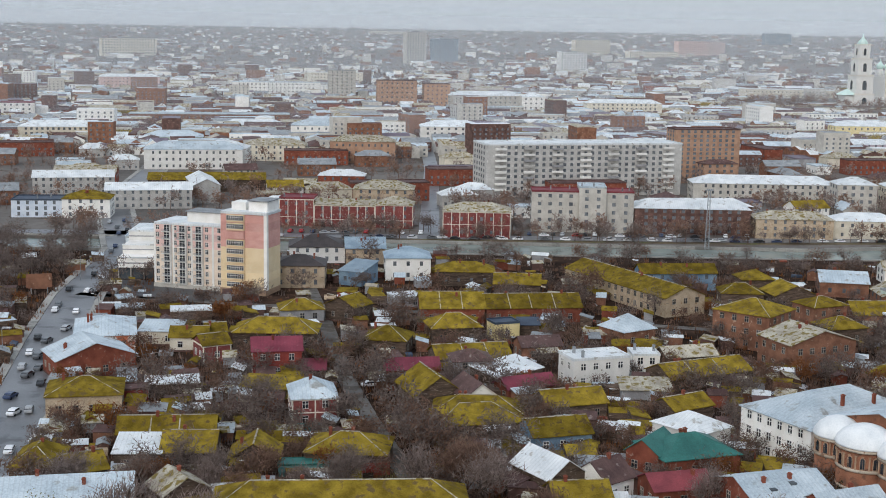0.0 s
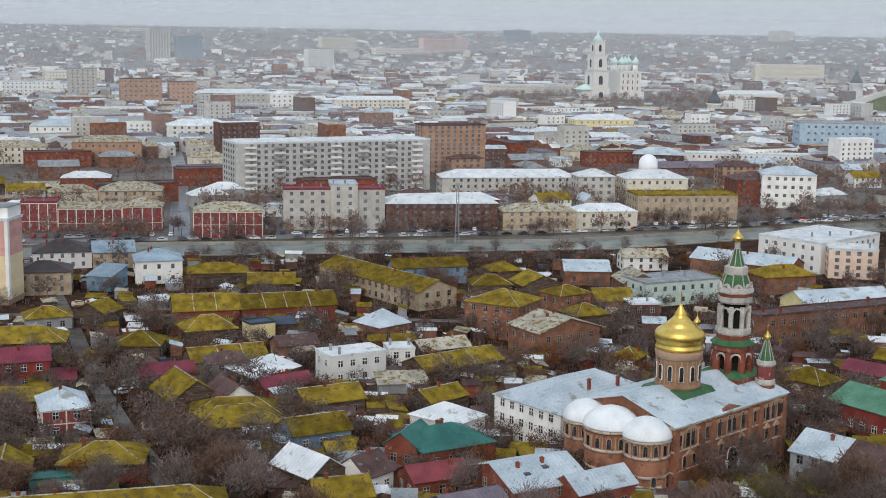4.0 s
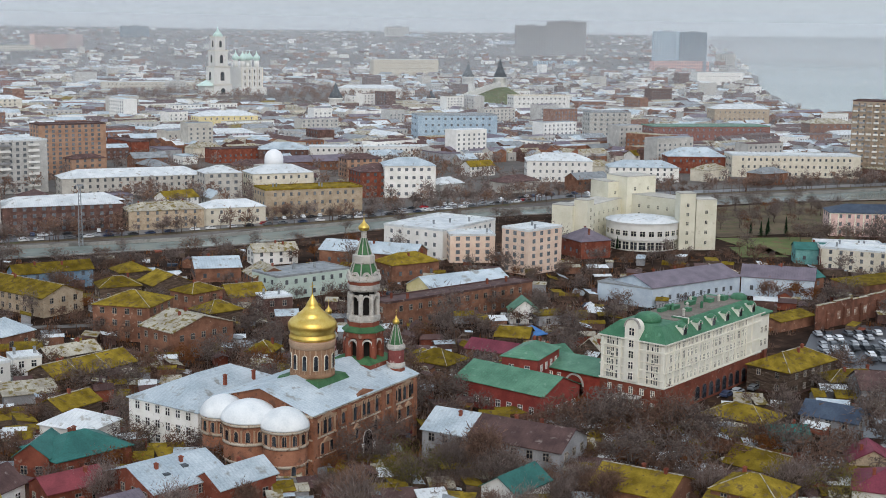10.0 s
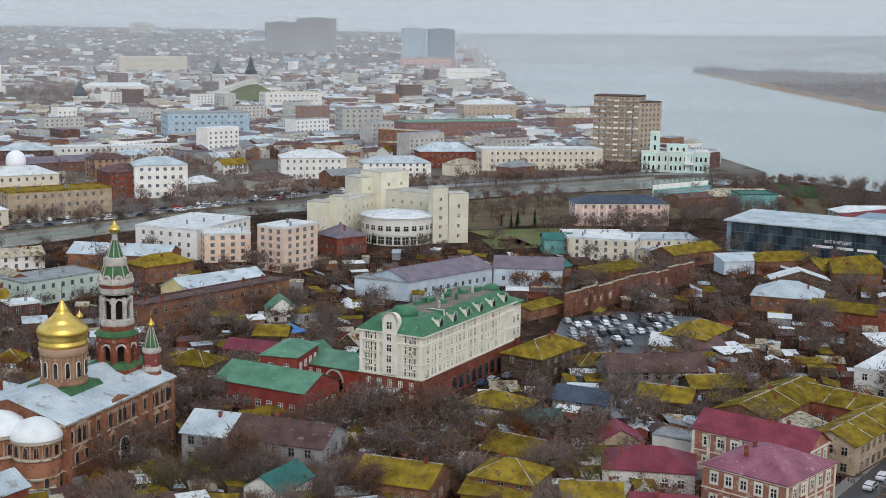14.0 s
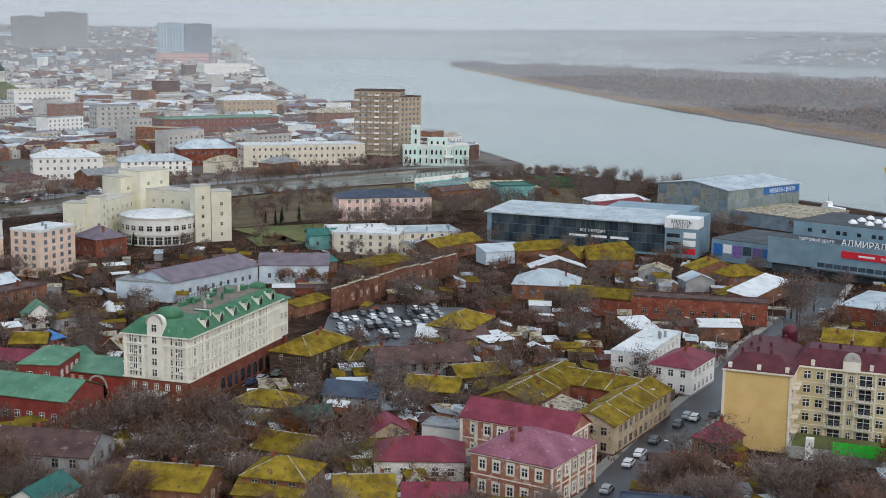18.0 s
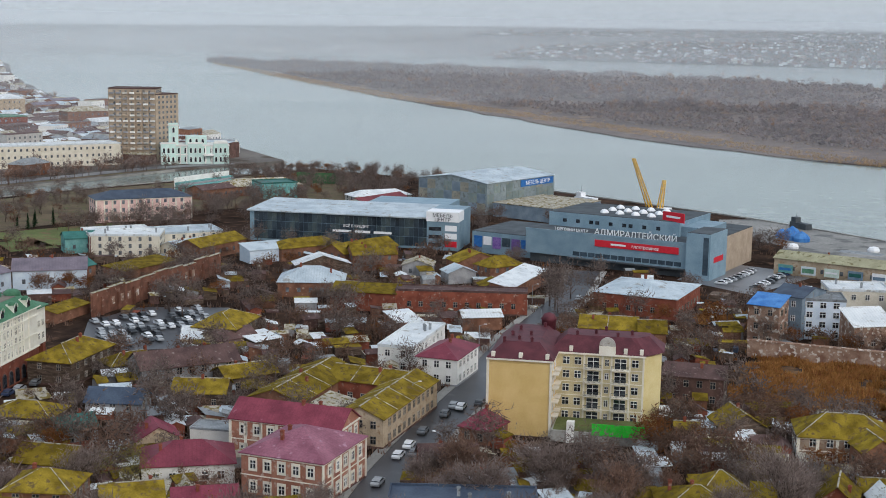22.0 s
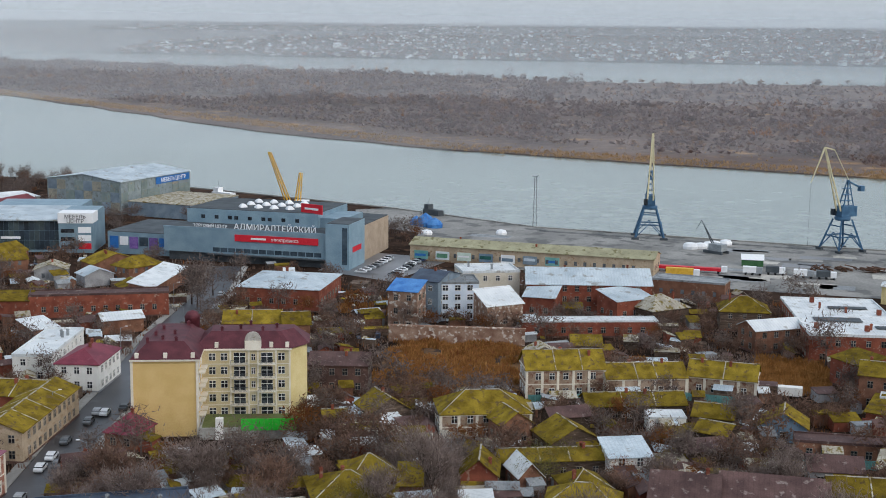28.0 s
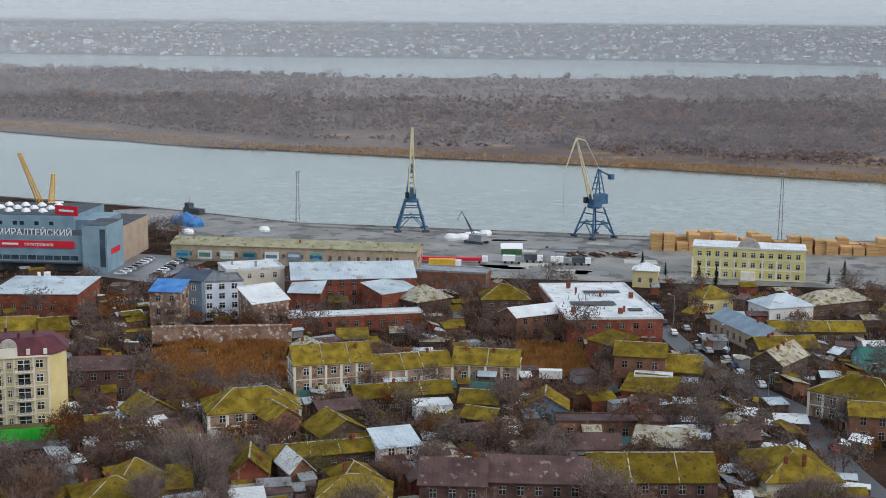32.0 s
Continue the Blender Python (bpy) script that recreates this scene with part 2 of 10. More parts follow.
def add_lathe(bm, prof, seg=24, cx=0, cy=0, mi=0, a0=0.0, a1=2 * math.pi):
    """Revolve (radius, z) pairs."""
    full = abs(a1 - a0 - 2 * math.pi) < 1e-6
    n = seg if full else seg + 1
    rings = []
    for r, z in prof:
        rings.append([bm.verts.new((cx + r * math.cos(a0 + (a1 - a0) * i / seg), cy + r * math.sin(a0 + (a1 - a0) * i / seg), z)) for i in range(n)])
    for a, b in zip(rings, rings[1:]):
        for i in range(seg):
            j = (i + 1) % n
            f = bm.faces.new((a[i], a[j], b[j], b[i]))
            f.material_index = mi
            f.smooth = seg > 10
    if full:
        bm.faces.new(rings[0][::-1]).material_index = mi
        bm.faces.new(rings[-1]).material_index = mi


def add_beam(bm, a, b, r, mi=0, r2=None, seg=4):
    """A tapered bar from a to b."""
    a, b = Vector(a), Vector(b)
    q = (b - a).to_track_quat('Z', 'Y')
    r2 = r if r2 is None else r2
    ra = [bm.verts.new(a + q @ Vector((r * math.cos(math.pi * (2 * i + 1) / seg), r * math.sin(math.pi * (2 * i + 1) / seg), 0))) for i in range(seg)]
    rb = [bm.verts.new(b + q @ Vector((r2 * math.cos(math.pi * (2 * i + 1) / seg), r2 * math.sin(math.pi * (2 * i + 1) / seg), 0))) for i in range(seg)]
    for i in range(seg):
        j = (i + 1) % seg
        bm.faces.new((ra[i], ra[j], rb[j], rb[i])).material_index = mi
    bm.faces.new(ra[::-1]).material_index = mi
    bm.faces.new(rb).material_index = mi


def part(name, bm, mats, parent, label="", m=None):
    """One mesh object under a thing or under a part; bm may be a bmesh or a shared mesh."""
    me = bm if isinstance(bm, bpy.types.Mesh) else link_mesh(name, bm, mats if isinstance(mats, (list, tuple)) else [mats])
    ob = new(name, me)
    ob.parent = parent
    if m is not None:
        ob.matrix_basis = m
    if label:
        tagged(ob, label)
    return ob


def thing(name, x, y, z, rot, label, category, group="", kind=""):
    ob = new(name)
    ob.empty_display_size = 0.5
    ob.matrix_basis = pose(x, y, z, 0, 0, rot)
    return tagged(ob, label, category, group, kind)


def box_part(name, mats, parent, x0, y0, z0, x1, y1, z1, label="", m=None):
    bm = bmesh.new()
    add_box(bm, x0, y0, z0, x1, y1, z1)
    return part(name, bm, mats, parent, label, m)


WINDOWS = {}


def window_mesh(w, h, frame_mat="frame_white", arch=False, sill=True):
    """A window: frame, mullion, sill and recessed dark pane; it faces -y, with its foot's middle at the origin."""
    key = (round(w, 1), round(h, 1), frame_mat, arch, sill)
    if key not in WINDOWS:
        w, h = key[0], key[1]
        bm = bmesh.new()
        f, g = 0.1, 0.16
        xs, zs = [-w / 2 - f, 0.0, w / 2 + f], ([-0.08, h + f] if h < 1.3 else [-0.08, h * 0.64, h + f])
        grid = [[bm.verts.new((x, -g, z)) for x in xs] for z in zs]
        cells = [bm.faces.new((r0[i], r0[i + 1], r1[i + 1], r1[i])) for r0, r1 in zip(grid, grid[1:]) for i in range(len(xs) - 1)]
        edge = [e for e in bm.edges if e.is_boundary]
        rim = bmesh.ops.extrude_edge_only(bm, edges=edge)
        for v in [q for q in rim["geom"] if isinstance(q, bmesh.types.BMVert)]:
            v.co.y = 0.02
        bmesh.ops.inset_individual(bm, faces=cells, thickness=0.075 if w < 3 else 0.12, depth=0)
        bmesh.ops.inset_individual(bm, faces=cells, thickness=0.015, depth=-0.1)
        for c in cells:
            c.material_index = 1
        WINDOWS[key] = link_mesh("window", bm, [frame_mat, "pane"])
    return WINDOWS[key]


def window_row(parent, mesh, ax, ay, bx, by, z, n, margin=0.06, name="window"):
    """n windows along the wall from a to b, seen from its right-hand side outward."""
    ang = math.degrees(math.atan2(by - ay, bx - ax))
    for i in range(n):
        k = margin + (1 - 2 * margin) * (i + 0.5) / n
        part(name, mesh, None, parent, "", pose(ax + (bx - ax) * k, ay + (by - ay) * k, z, 0, 0, ang))


# ---- houses ----
WALLMAT = {"white": "whitewall", "grey": "greywall"}
ROOFWORD = {"moss": "moss-covered yellow-green", "silver": "pale metal", "white": "white sheet", "rust": "weathered rusty", "brown": "dark brown metal",
            "darkred": "dark red", "crimson": "crimson metal", "crimson_sheen": "faded mauve metal", "charcoal": "near-black metal", "purple": "grey-purple metal", "navy": "dark slate-blue", "bluegrey": "blue-grey metal", "blue": "bright blue",
            "teal": "dark teal metal", "green": "light green metal", "olive": "weathered olive", "grey": "grey felt", "cream": "cream", "ruin": "crumbling"}
WALLWORD = {"whitewall": "white plaster", "wood": "dark timber", "brick": "brown brick", "redbrick": "red brick", "orangebrick": "orange brick", "darkbrick": "dark brick", "redwhite": "red-and-white brick",
            "redpaint": "red-painted", "cream": "cream plaster", "tan": "tan plaster", "white": "white plaster", "grey": "grey plaster", "palegrey": "pale grey plaster",
            "palegreen": "pale green plaster", "paleblue": "pale blue plaster", "greyblue": "grey-blue", "yellow": "pale yellow plaster", "peach": "peach plaster",
            "pinkwhite": "pink and white plaster", "mauve": "mauve plaster", "striped": "orange-striped", "bluepaint": "blue-painted timber", "tealpaint": "teal-painted",
            "stone": "grey stone", "panel": "grey concrete-panel", "towerbrick": "tan brick", "ruin": "ruined crumbling brick", "ruincream": "weathered ornate plaster",
            "orange": "orange and cream plaster", "whiteglass": "white glazed", "blueprint": "blue tarpaulin-covered", "glassblue": "blue-grey glazed"}
SHAPE = {"g": "gabled", "e": "gabled", "h": "hipped", "f": "flat", "s": "lean-to"}
rnd = random.Random(7)


def roof_mesh(w, d, h, roof, rh, rm, over=0.45):
    """A roof with thickness and eaves, over a w x d plan centred on the origin, eaves at h."""
    bm = bmesh.new()
    a, b, t = w / 2 + over, d / 2 + over, 0.16
    if roof == "f":
        add_box(bm, -w / 2 - 0.12, -d / 2 - 0.12, h, w / 2 + 0.12, d / 2 + 0.12, h + 0.25)
        k = min(rh, 0.7)
        for x0, y0, x1, y1 in ((-w / 2 - .12, -d / 2 - .12, w / 2 + .12, -d / 2 + .15), (-w / 2 - .12, d / 2 - .15, w / 2 + .12, d / 2 + .12),
                               (-w / 2 - .12, -d / 2 + .15, -w / 2 + .15, d / 2 - .15), (w / 2 - .15, -d / 2 + .15, w / 2 + .12, d / 2 - .15)):
            add_box(bm, x0, y0, h + 0.25, x1, y1, h + 0.25 + k)
        return link_mesh("roof", bm, [rm])
    if roof == "g":
        top = [(-a, 0), (a, 0)]
        low = [[(-a, -b), (a, -b), 0, 1], [(a, b), (-a, b), 1, 0]]
    elif roof == "e":
        top = [(0, -b), (0, b)]
        low = [[(a, -b), (a, b), 0, 1], [(-a, b), (-a, -b), 1, 0]]
    elif roof == "s":
        top = [(-a, b), (a, b)]
        low = [[(-a, -b), (a, -b), 0, 1]]
    else:
        k = max(0.3, a - b) if a > b else 0.0
        j = max(0.3, b - a) if b > a else 0.0
        top = [(-k, -j), (k, j)]
        low = [[(-a, -b), (a, -b), 0, 1], [(a, -b), (a, b), 1, 1], [(a, b), (-a, b), 1, 0], [(-a, b), (-a, -b), 0, 0]]
        if b > a:
            low = [[(-a, -b), (a, -b), 0, 0], [(a, -b), (a, b), 0, 1], [(a, b), (-a, b), 1, 1], [(-a, b), (-a, -b), 1, 0]]
    drop = rh * over / max(0.5, min(a, b))
    for p, q, i, j in low:
        up = [(*top[j], h + rh), (*top[i], h + rh)]
        pts = [(*p, h - drop), (*q, h - drop)] + ([up[0]] if i == j else up)
        lo = [bm.verts.new((x, y, z)) for x, y, z in pts]
        hi = [bm.verts.new((x, y, z + t)) for x, y, z in pts]
        bm.faces.new(hi)
        bm.faces.new(lo[::-1])
        n = len(lo)
        for s in range(n):
            bm.faces.new((lo[s], lo[(s + 1) % n], hi[(s + 1) % n], hi[s]))
    bmesh.ops.remove_doubles(bm, verts=bm.verts, dist=0.002)
    return link_mesh("roof", bm, [rm])


def wall_mesh(w, d, h, roof, rh, wm):
    bm = bmesh.new()
    a, b = w / 2, d / 2
    add_box(bm, -a, -b, 0, a, b, h)
    if roof in "ge":
        for s in (-1, 1):
            tri = [(s * a, -b, h), (s * a, b, h), (s * a, 0, h + rh)] if roof == "g" else [(-a, s * b, h), (a, s * b, h), (0, s * b, h + rh)]
            inn = [(x * (0.98 if roof == "g" else 1), y * (0.98 if roof == "e" else 1), z) for x, y, z in tri]
            v, u = [bm.verts.new(p) for p in tri], [bm.verts.new(p) for p in inn]
            bm.faces.new(v)
            bm.faces.new(u[::-1])
            for i in range(3):
                bm.faces.new((v[i], u[i], u[(i + 1) % 3], v[(i + 1) % 3]))
    if roof == "s":
        v = [bm.verts.new(p) for p in ((-a, -b, h), (a, -b, h), (a, b, h), (-a, b, h), (-a, b, h + rh), (a, b, h + rh))]
        for f in ((0, 4, 3), (1, 2, 5), (2, 3, 4, 5)):
            bm.faces.new([v[i] for i in f])
    bmesh.ops.recalc_face_normals(bm, faces=bm.faces)
    return link_mesh("wall", bm, [wm])


CHIMNEY = {}


def chimney(parent, x, y, z, h, m="redbrick"):
    if m not in CHIMNEY:
        bm = bmesh.new()
        add_box(bm, -0.3, -0.3, -1.2, 0.3, 0.3, 0.9)
        add_box(bm, -0.38, -0.38, 0.9, 0.38, 0.38, 1.05)
        add_box(bm, -0.2, -0.2, 1.05, 0.2, 0.2, 1.2)
        CHIMNEY[m] = link_mesh("chimney", bm, [m])
    part("chimney", CHIMNEY[m], None, parent, "", pose(x, y, z))


def facing(x, y, rot, nx, ny):
    """Whether a wall with local normal n looks towards the middle of the plan's viewpoint terrace."""
    c, s = math.cos(radians(rot)), math.sin(radians(rot))
    return (c * nx - s * ny) * x + (s * nx + c * ny) * y < 0


HOUSES = []
bm = bmesh.new()
loops = [[bm.verts.new(p) for p in ((-w_, y_, z0_), (w_, y_, z0_), (w_, y_, z1_), (-w_, y_, z1_))] for w_, z0_, z1_, y_ in ((0.85, -0.1, 2.35, 0.05), (0.92, -0.16, 2.5, -0.16), (0.56, 0.32, 1.9, -0.16), (0.56, 0.32, 1.9, 0.05))]
for p, q in zip(loops, loops[1:] + loops[:1]):
    for i in range(4):
        bm.faces.new((p[i], p[(i + 1) % 4], q[(i + 1) % 4], q[i]))
bmesh.ops.recalc_face_normals(bm, faces=bm.faces)
SURROUND = link_mesh("window_surround", bm, ["trim"])


def house(x, y, rot, w, d, h, roof, rh, wall, rm, floors, name=""):
    dist = math.hypot(x, y)
    if roof == "f" and dist > 560 and floors in (1, 2, 3, 4) and w < 80 and rm in ("white", "silver", "rust", "brown"):
        roof, rh, h = "h", min(4.2, 0.2 * d), h - 0.8
    big = floors > 3 or w > 45
    kind = name or ("apartment_building" if floors > 4 else "town_building" if big or dist > 560 else "house" if floors else "shed")
    storey = {0: "low", 1: "single-storey", 2: "two-storey", 3: "three-storey", 4: "four-storey", 5: "five-storey", 6: "six-storey"}.get(floors, "tall %d-storey" % floors)
    label = "%s %s %s, %s %s roof" % (storey, WALLWORD[wall], kind.replace("_", " "), ROOFWORD[rm], SHAPE[roof])
    ob = thing(kind, x, y, 0, rot, label, "building" if kind != "house" else "house")
    HOUSES.append((x, y, rot, w, d))
    part("wall", wall_mesh(w, d, h, roof, rh, WALLMAT.get(wall, wall)), None, ob)
    part("roof", roof_mesh(w, d, h, roof, rh, rm), None, ob)
    if roof in "ghe" and rm != "white" and rnd.random() < 0.75 and dist < 640:
        for k in range(1 + (w > 14)):
            cx, cy = rnd.uniform(-w / 3, w / 3), rnd.uniform(-d / 5, d / 5)
            chimney(ob, cx, cy, h + rh * (1 - abs(cy) / (d / 2 + .5)) if roof != "e" else h + rh * (1 - abs(cx) / (w / 2 + .5)), 0)
    if roof == "f" and floors >= 2 and dist < 640:
        for k in range(2 + int(w / 22)):
            chimney(ob, rnd.uniform(-w / 2.4, w / 2.4), rnd.uniform(-d / 3, d / 3), h + 0.8, 0, "redbrick" if wall in ("brick", "redbrick") else "grey")
    if rm == "moss" and roof in "geh" and dist < 430:
        bm = bmesh.new()
        if roof == "e":
            add_box(bm, -0.16, -d / 2 - .45, h + rh + .1, 0.16, d / 2 + .45, h + rh + .24)
        elif roof == "g":
            add_box(bm, -w / 2 - .45, -0.16, h + rh + .1, w / 2 + .45, 0.16, h + rh + .24)
        else:
            k, j = max(0.3, (w - d) / 2), max(0.0, (d - w) / 2)
            add_box(bm, -k if w >= d else -.15, -j - .15, h + rh + .1, k if w >= d else .15, j + .15, h + rh + .24)
            for sx in (-1, 1):
                add_beam(bm, (sx * (w / 2 + .4), -d / 2 - .4, h + 0.02), (sx * (k if w >= d else 0), -j, h + rh + .14), 0.12)
        part("ridge_cap", bm, "rust", ob)
    if rm == "moss" and roof == "g" and 15 < w < 36 and dist < 430:
        for i in range(1, int(w / 9) + 1):
            bm = bmesh.new()
            x_ = -w / 2 + w * i / (int(w / 9) + 1) + rnd.uniform(-1, 1)
            for sy in (-1, 1):
                add_beam(bm, (x_, sy * (d / 2 + .42), h + 0.12 - rh * .45 / (d / 2)), (x_, 0, h + rh + .16), 0.17)
            part("parting_strip", bm, "rust", ob, "pale parting strip across the roof")
    if wall == "panel" or (wall == "towerbrick" and w > 28 and floors > 10):
        half = min(3.0, w / 7 * 0.33)
        tones = ("whitewall", "panel", "greywall") if wall == "panel" else ("greywall", "panel", "towerbrick", "whitewall", "stone", "greywall")
        for i in range(7):
            x_ = -w / 2 + w * (i + 0.5) / 7
            bm = bmesh.new()
            add_box(bm, x_ - half, -d / 2 - 0.1, 2, x_ + half, -d / 2, h - 1)
            part("balcony_backing", bm, wall, ob)
            for f in range(floors):
                z = f * h / floors + 0.5
                box_part("balcony", tones[(i * 5 + f * 3 + i * f) % len(tones)], ob, x_ - half, -d / 2 - 1.3, z, x_ + half, -d / 2 - 0.1, z + 1.1)
    if floors == 0:
        return ob
    fh = h / floors
    ww, wh = (1.1, 1.5) if floors < 4 else (1.5, 1.5)
    pitch = 3.0 if dist < 330 else 3.6 if dist < 520 else 3.8 if dist < 1000 else 5.0
    if dist > 600:
        ww, wh = ww * 1.1, wh * 1.1
    fm = "frame_dull" if wall in ("wood", "brick", "redbrick", "darkbrick", "grey", "tan", "ruin") else "frame_white"
    if wall == "wood":
        ww, wh = 0.9, 1.3
    mesh = window_mesh(ww, min(wh, fh * 0.6), fm)
    far_windows = []
    for f in range(floors):
        z = f * fh + fh * 0.32
        sides = [((-w / 2, -d / 2), (w / 2, -d / 2), w, 0, -1)]
        if facing(x, y, rot, 1, 0):
            sides.append(((w / 2, -d / 2), (w / 2, d / 2), d, 1, 0))
        if facing(x, y, rot, -1, 0):
            sides.append(((-w / 2, d / 2), (-w / 2, -d / 2), d, -1, 0))
        for a, b, length, nx, ny in sides:
            n = int(length * 0.9 / pitch)
            if n and dist > 430:
                ang = math.atan2(b[1] - a[1], b[0] - a[0])
                for i in range(n):
                    k = 0.06 + 0.88 * (i + 0.5) / n
                    far_windows.append((a[0] + (b[0] - a[0]) * k, a[1] + (b[1] - a[1]) * k, z, ang))
            elif n:
                window_row(ob, mesh, *a, *b, z, n)
                if wall == "orange":
                    window_row(ob, SURROUND, *a, *b, z - 0.35, n, name="window_surround")
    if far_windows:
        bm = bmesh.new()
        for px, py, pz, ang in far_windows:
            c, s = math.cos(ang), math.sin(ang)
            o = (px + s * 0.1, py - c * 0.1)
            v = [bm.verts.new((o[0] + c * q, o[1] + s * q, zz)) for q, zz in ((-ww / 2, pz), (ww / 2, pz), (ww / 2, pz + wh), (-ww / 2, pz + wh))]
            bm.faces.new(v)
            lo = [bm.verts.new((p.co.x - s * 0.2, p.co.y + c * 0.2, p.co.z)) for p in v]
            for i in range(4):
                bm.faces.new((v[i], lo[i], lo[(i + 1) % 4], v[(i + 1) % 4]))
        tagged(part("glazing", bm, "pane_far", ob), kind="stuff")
    if wall in ("orange", "ruincream", "redwhite", "pinkwhite") and dist < 620:
        for z in ((h - 0.5, 0.35), (fh - 0.1, 0.2)) if floors > 1 else ((h - 0.5, 0.35),):
            box_part("cornice", "trim", ob, -w / 2 - z[1] * .6, -d / 2 - z[1] * .6, z[0], w / 2 + z[1] * .6, d / 2 + z[1] * .6, z[0] + z[1])
        n, pw = max(2, int(w / 3.4)), 0.15 if wall == "redwhite" else 0.3
        for i in range(n + 1):
            x_ = -w / 2 + w * i / n
            box_part("pilaster", "trim", ob, x_ - pw, -d / 2 - 0.16, 0.4, x_ + pw, -d / 2 + 0.1, h - 0.5)
    if floors and floors <= 2 and dist < 360 and w < 26 and rnd.random() < 0.62:
        aw, ad, ah = rnd.uniform(3, min(7, w * .6)), rnd.uniform(2, 3.4), rnd.uniform(2.3, 3.0)
        ax, sd = rnd.uniform(-w / 2, w / 2 - aw), rnd.choice((-1, -1, 1))
        y0, y1 = (-d / 2 - ad, -d / 2 - 0.02) if sd < 0 else (d / 2 + 0.02, d / 2 + ad)
        annex = box_part("annex", rnd.choice(("wood", "greywall", "brick", "wood", "redbrick")), ob, ax, y0, 0, ax + aw, y1, ah, "lean-to porch of boards")
        bm = bmesh.new()
        add_box(bm, ax - 0.25, y0 - 0.25, ah + 0.01, ax + aw + 0.25, y1 + 0.01, ah + 0.12)
        for v in bm.verts:
            if (v.co.y > (y0 + y1) / 2) == (sd < 0):
                v.co.z += 0.8
        part("annex_roof", bm, rnd.choice(("silver", "rust", "moss", "brown", "moss", "white", "grey")), annex)
    if floors <= 2 and dist < 420:
        box_part("plinth", "darkbrick" if wall != "white" else "greywall", ob, -w / 2 - 0.08, -d / 2 - 0.08, 0, w / 2 + 0.08, d / 2 + 0.08, 0.5)
    return ob


# ---- ground and water ----


def sheet(name, pts, z, thick, m, label, category, cuts=0, kind="structure"):
    bm = bmesh.new()
    top = [bm.verts.new((x, y, z)) for x, y in pts]
    bot = [bm.verts.new((x, y, z - thick)) for x, y in pts]
    bm.faces.new(top)
    n = len(pts)
    for i in range(n):
        bm.faces.new((top[i], bot[i], bot[(i + 1) % n], top[(i + 1) % n]))
    bmesh.ops.recalc_face_normals(bm, faces=bm.faces)
    ob = new(name, link_mesh(name, bm, [m]))
    return tagged(ob, label, category, kind=kind)


def wander(pts, step=25.0, amp=3.0, seed=0):
    """A shoreline through the corners, with small bays."""
    out = []
    for (ax, ay), (bx, by) in zip(pts, pts[1:]):
        L = math.hypot(bx - ax, by - ay)
        n = max(1, int(L / step))
        for i in range(n):
            k = i / n
            o = amp * noise.noise(Vector((ax + (bx - ax) * k, ay + (by - ay) * k, seed)) * 0.02) * (1 if i else 0)
            out.append((ax + (bx - ax) * k - (by - ay) / L * o, ay + (by - ay) * k + (bx - ax) / L * o))
    out.append(pts[-1])
    return out


mat("town_ground", lin(96, 91, 87), lin(124, 118, 112), 0.9, 0.02, 0.4, lin(84, 72, 62), 0.58, bump=0.2)
bm = bmesh.new()
S = 4900
bm.faces.new([bm.verts.new(p) for p in ((-S, -S, -3), (S, -S, -3), (S, S, -3), (-S, S, -3))])
wm_ = mat("water", lin(122, 133, 128), lin(138, 148, 141), 0.18, 0.004, 0.12, bump=0.03, vary=0.0, spec=0.55)
tagged(new("water", link_mesh("water", bm, ["water"])), "calm pale grey river and canal water", "water", kind="structure")
quay = [(572, -600), (556, -60), (572, 120), (612, 205), (650, 330), (660, 440), (664, 506)]
sheet("ground", [(-4800, -4800), (572, -4800)] + quay + [(470, 540), (300, 543), (165, 505), (-3, 505), (-1200, 470), (-4800, 470)], 0, 6,
      "earth", "brown earth yards and lanes of the old quarter", "ground")
far_shore = wander([(692, 555), (800, 720), (1010, 1060), (1189, 1346), (1560, 1850), (2018, 2408), (2800, 3500), (3400, 4800)], 60, 10, 1)
sheet("ground_beyond_canal", [(-4800, 515), (-1200, 520), (-3, 538), (150, 532), (290, 566), (470, 570), (600, 568)] + far_shore + [(-4800, 4800)], 0, 6,
      "town_ground", "grey-brown streets and yards beyond the canal", "ground")
island = wander([(2760, 2490), (1495, 1027), (1068, 477), (961, 271), (876, -39), (845, -110), (700, -520)], 40, 9, 2)
island_far = wander([(1700, -2400), (2680, -587), (2500, -91), (2377, 438), (2700, 1058), (2972, 1869), (2760, 2490)], 80, 14, 3)
mat("wood_floor", lin(104, 91, 87), lin(128, 111, 102), 0.97, 0.01, 0.1, lin(158, 128, 98), 0.63)
sheet("island_ground", island + island_far[:-1], -2.2, 3, "wood_floor", "low sandy river island with dry reeds", "ground")
sheet("far_bank_ground", wander([(3638, -4800), (3638, -793), (4040, -140), (3960, 1257), (4000, 2122), (4300, 3000), (4780, 4700)], 120, 20, 4) + [(4860, 4800), (4860, -4800)], -1, 4,
      "earth", "hazy far bank of the river", "ground")
# old quarter before the church
house(-90.7, 349.8, 13.7, 15.6, 22.0, 5.0, "h", 2.5, "striped", "silver", 1)
house(-76.3, 354.3, 0.5, 10.8, 10.0, 4.0, "s", 1.0, "cream", "silver", 1)
house(-87.2, 320.0, 29.9, 19.3, 14.0, 5.5, "e", 3.5, "redbrick", "silver", 1)
house(-79.1, 286.7, 11.5, 16.1, 14.0, 5.5, "h", 2.5, "tan", "moss", 1)
house(-70.0, 294.4, 12.9, 5.9, 5.0, 3.5, "f", 0.2, "redpaint", "brown", 1)
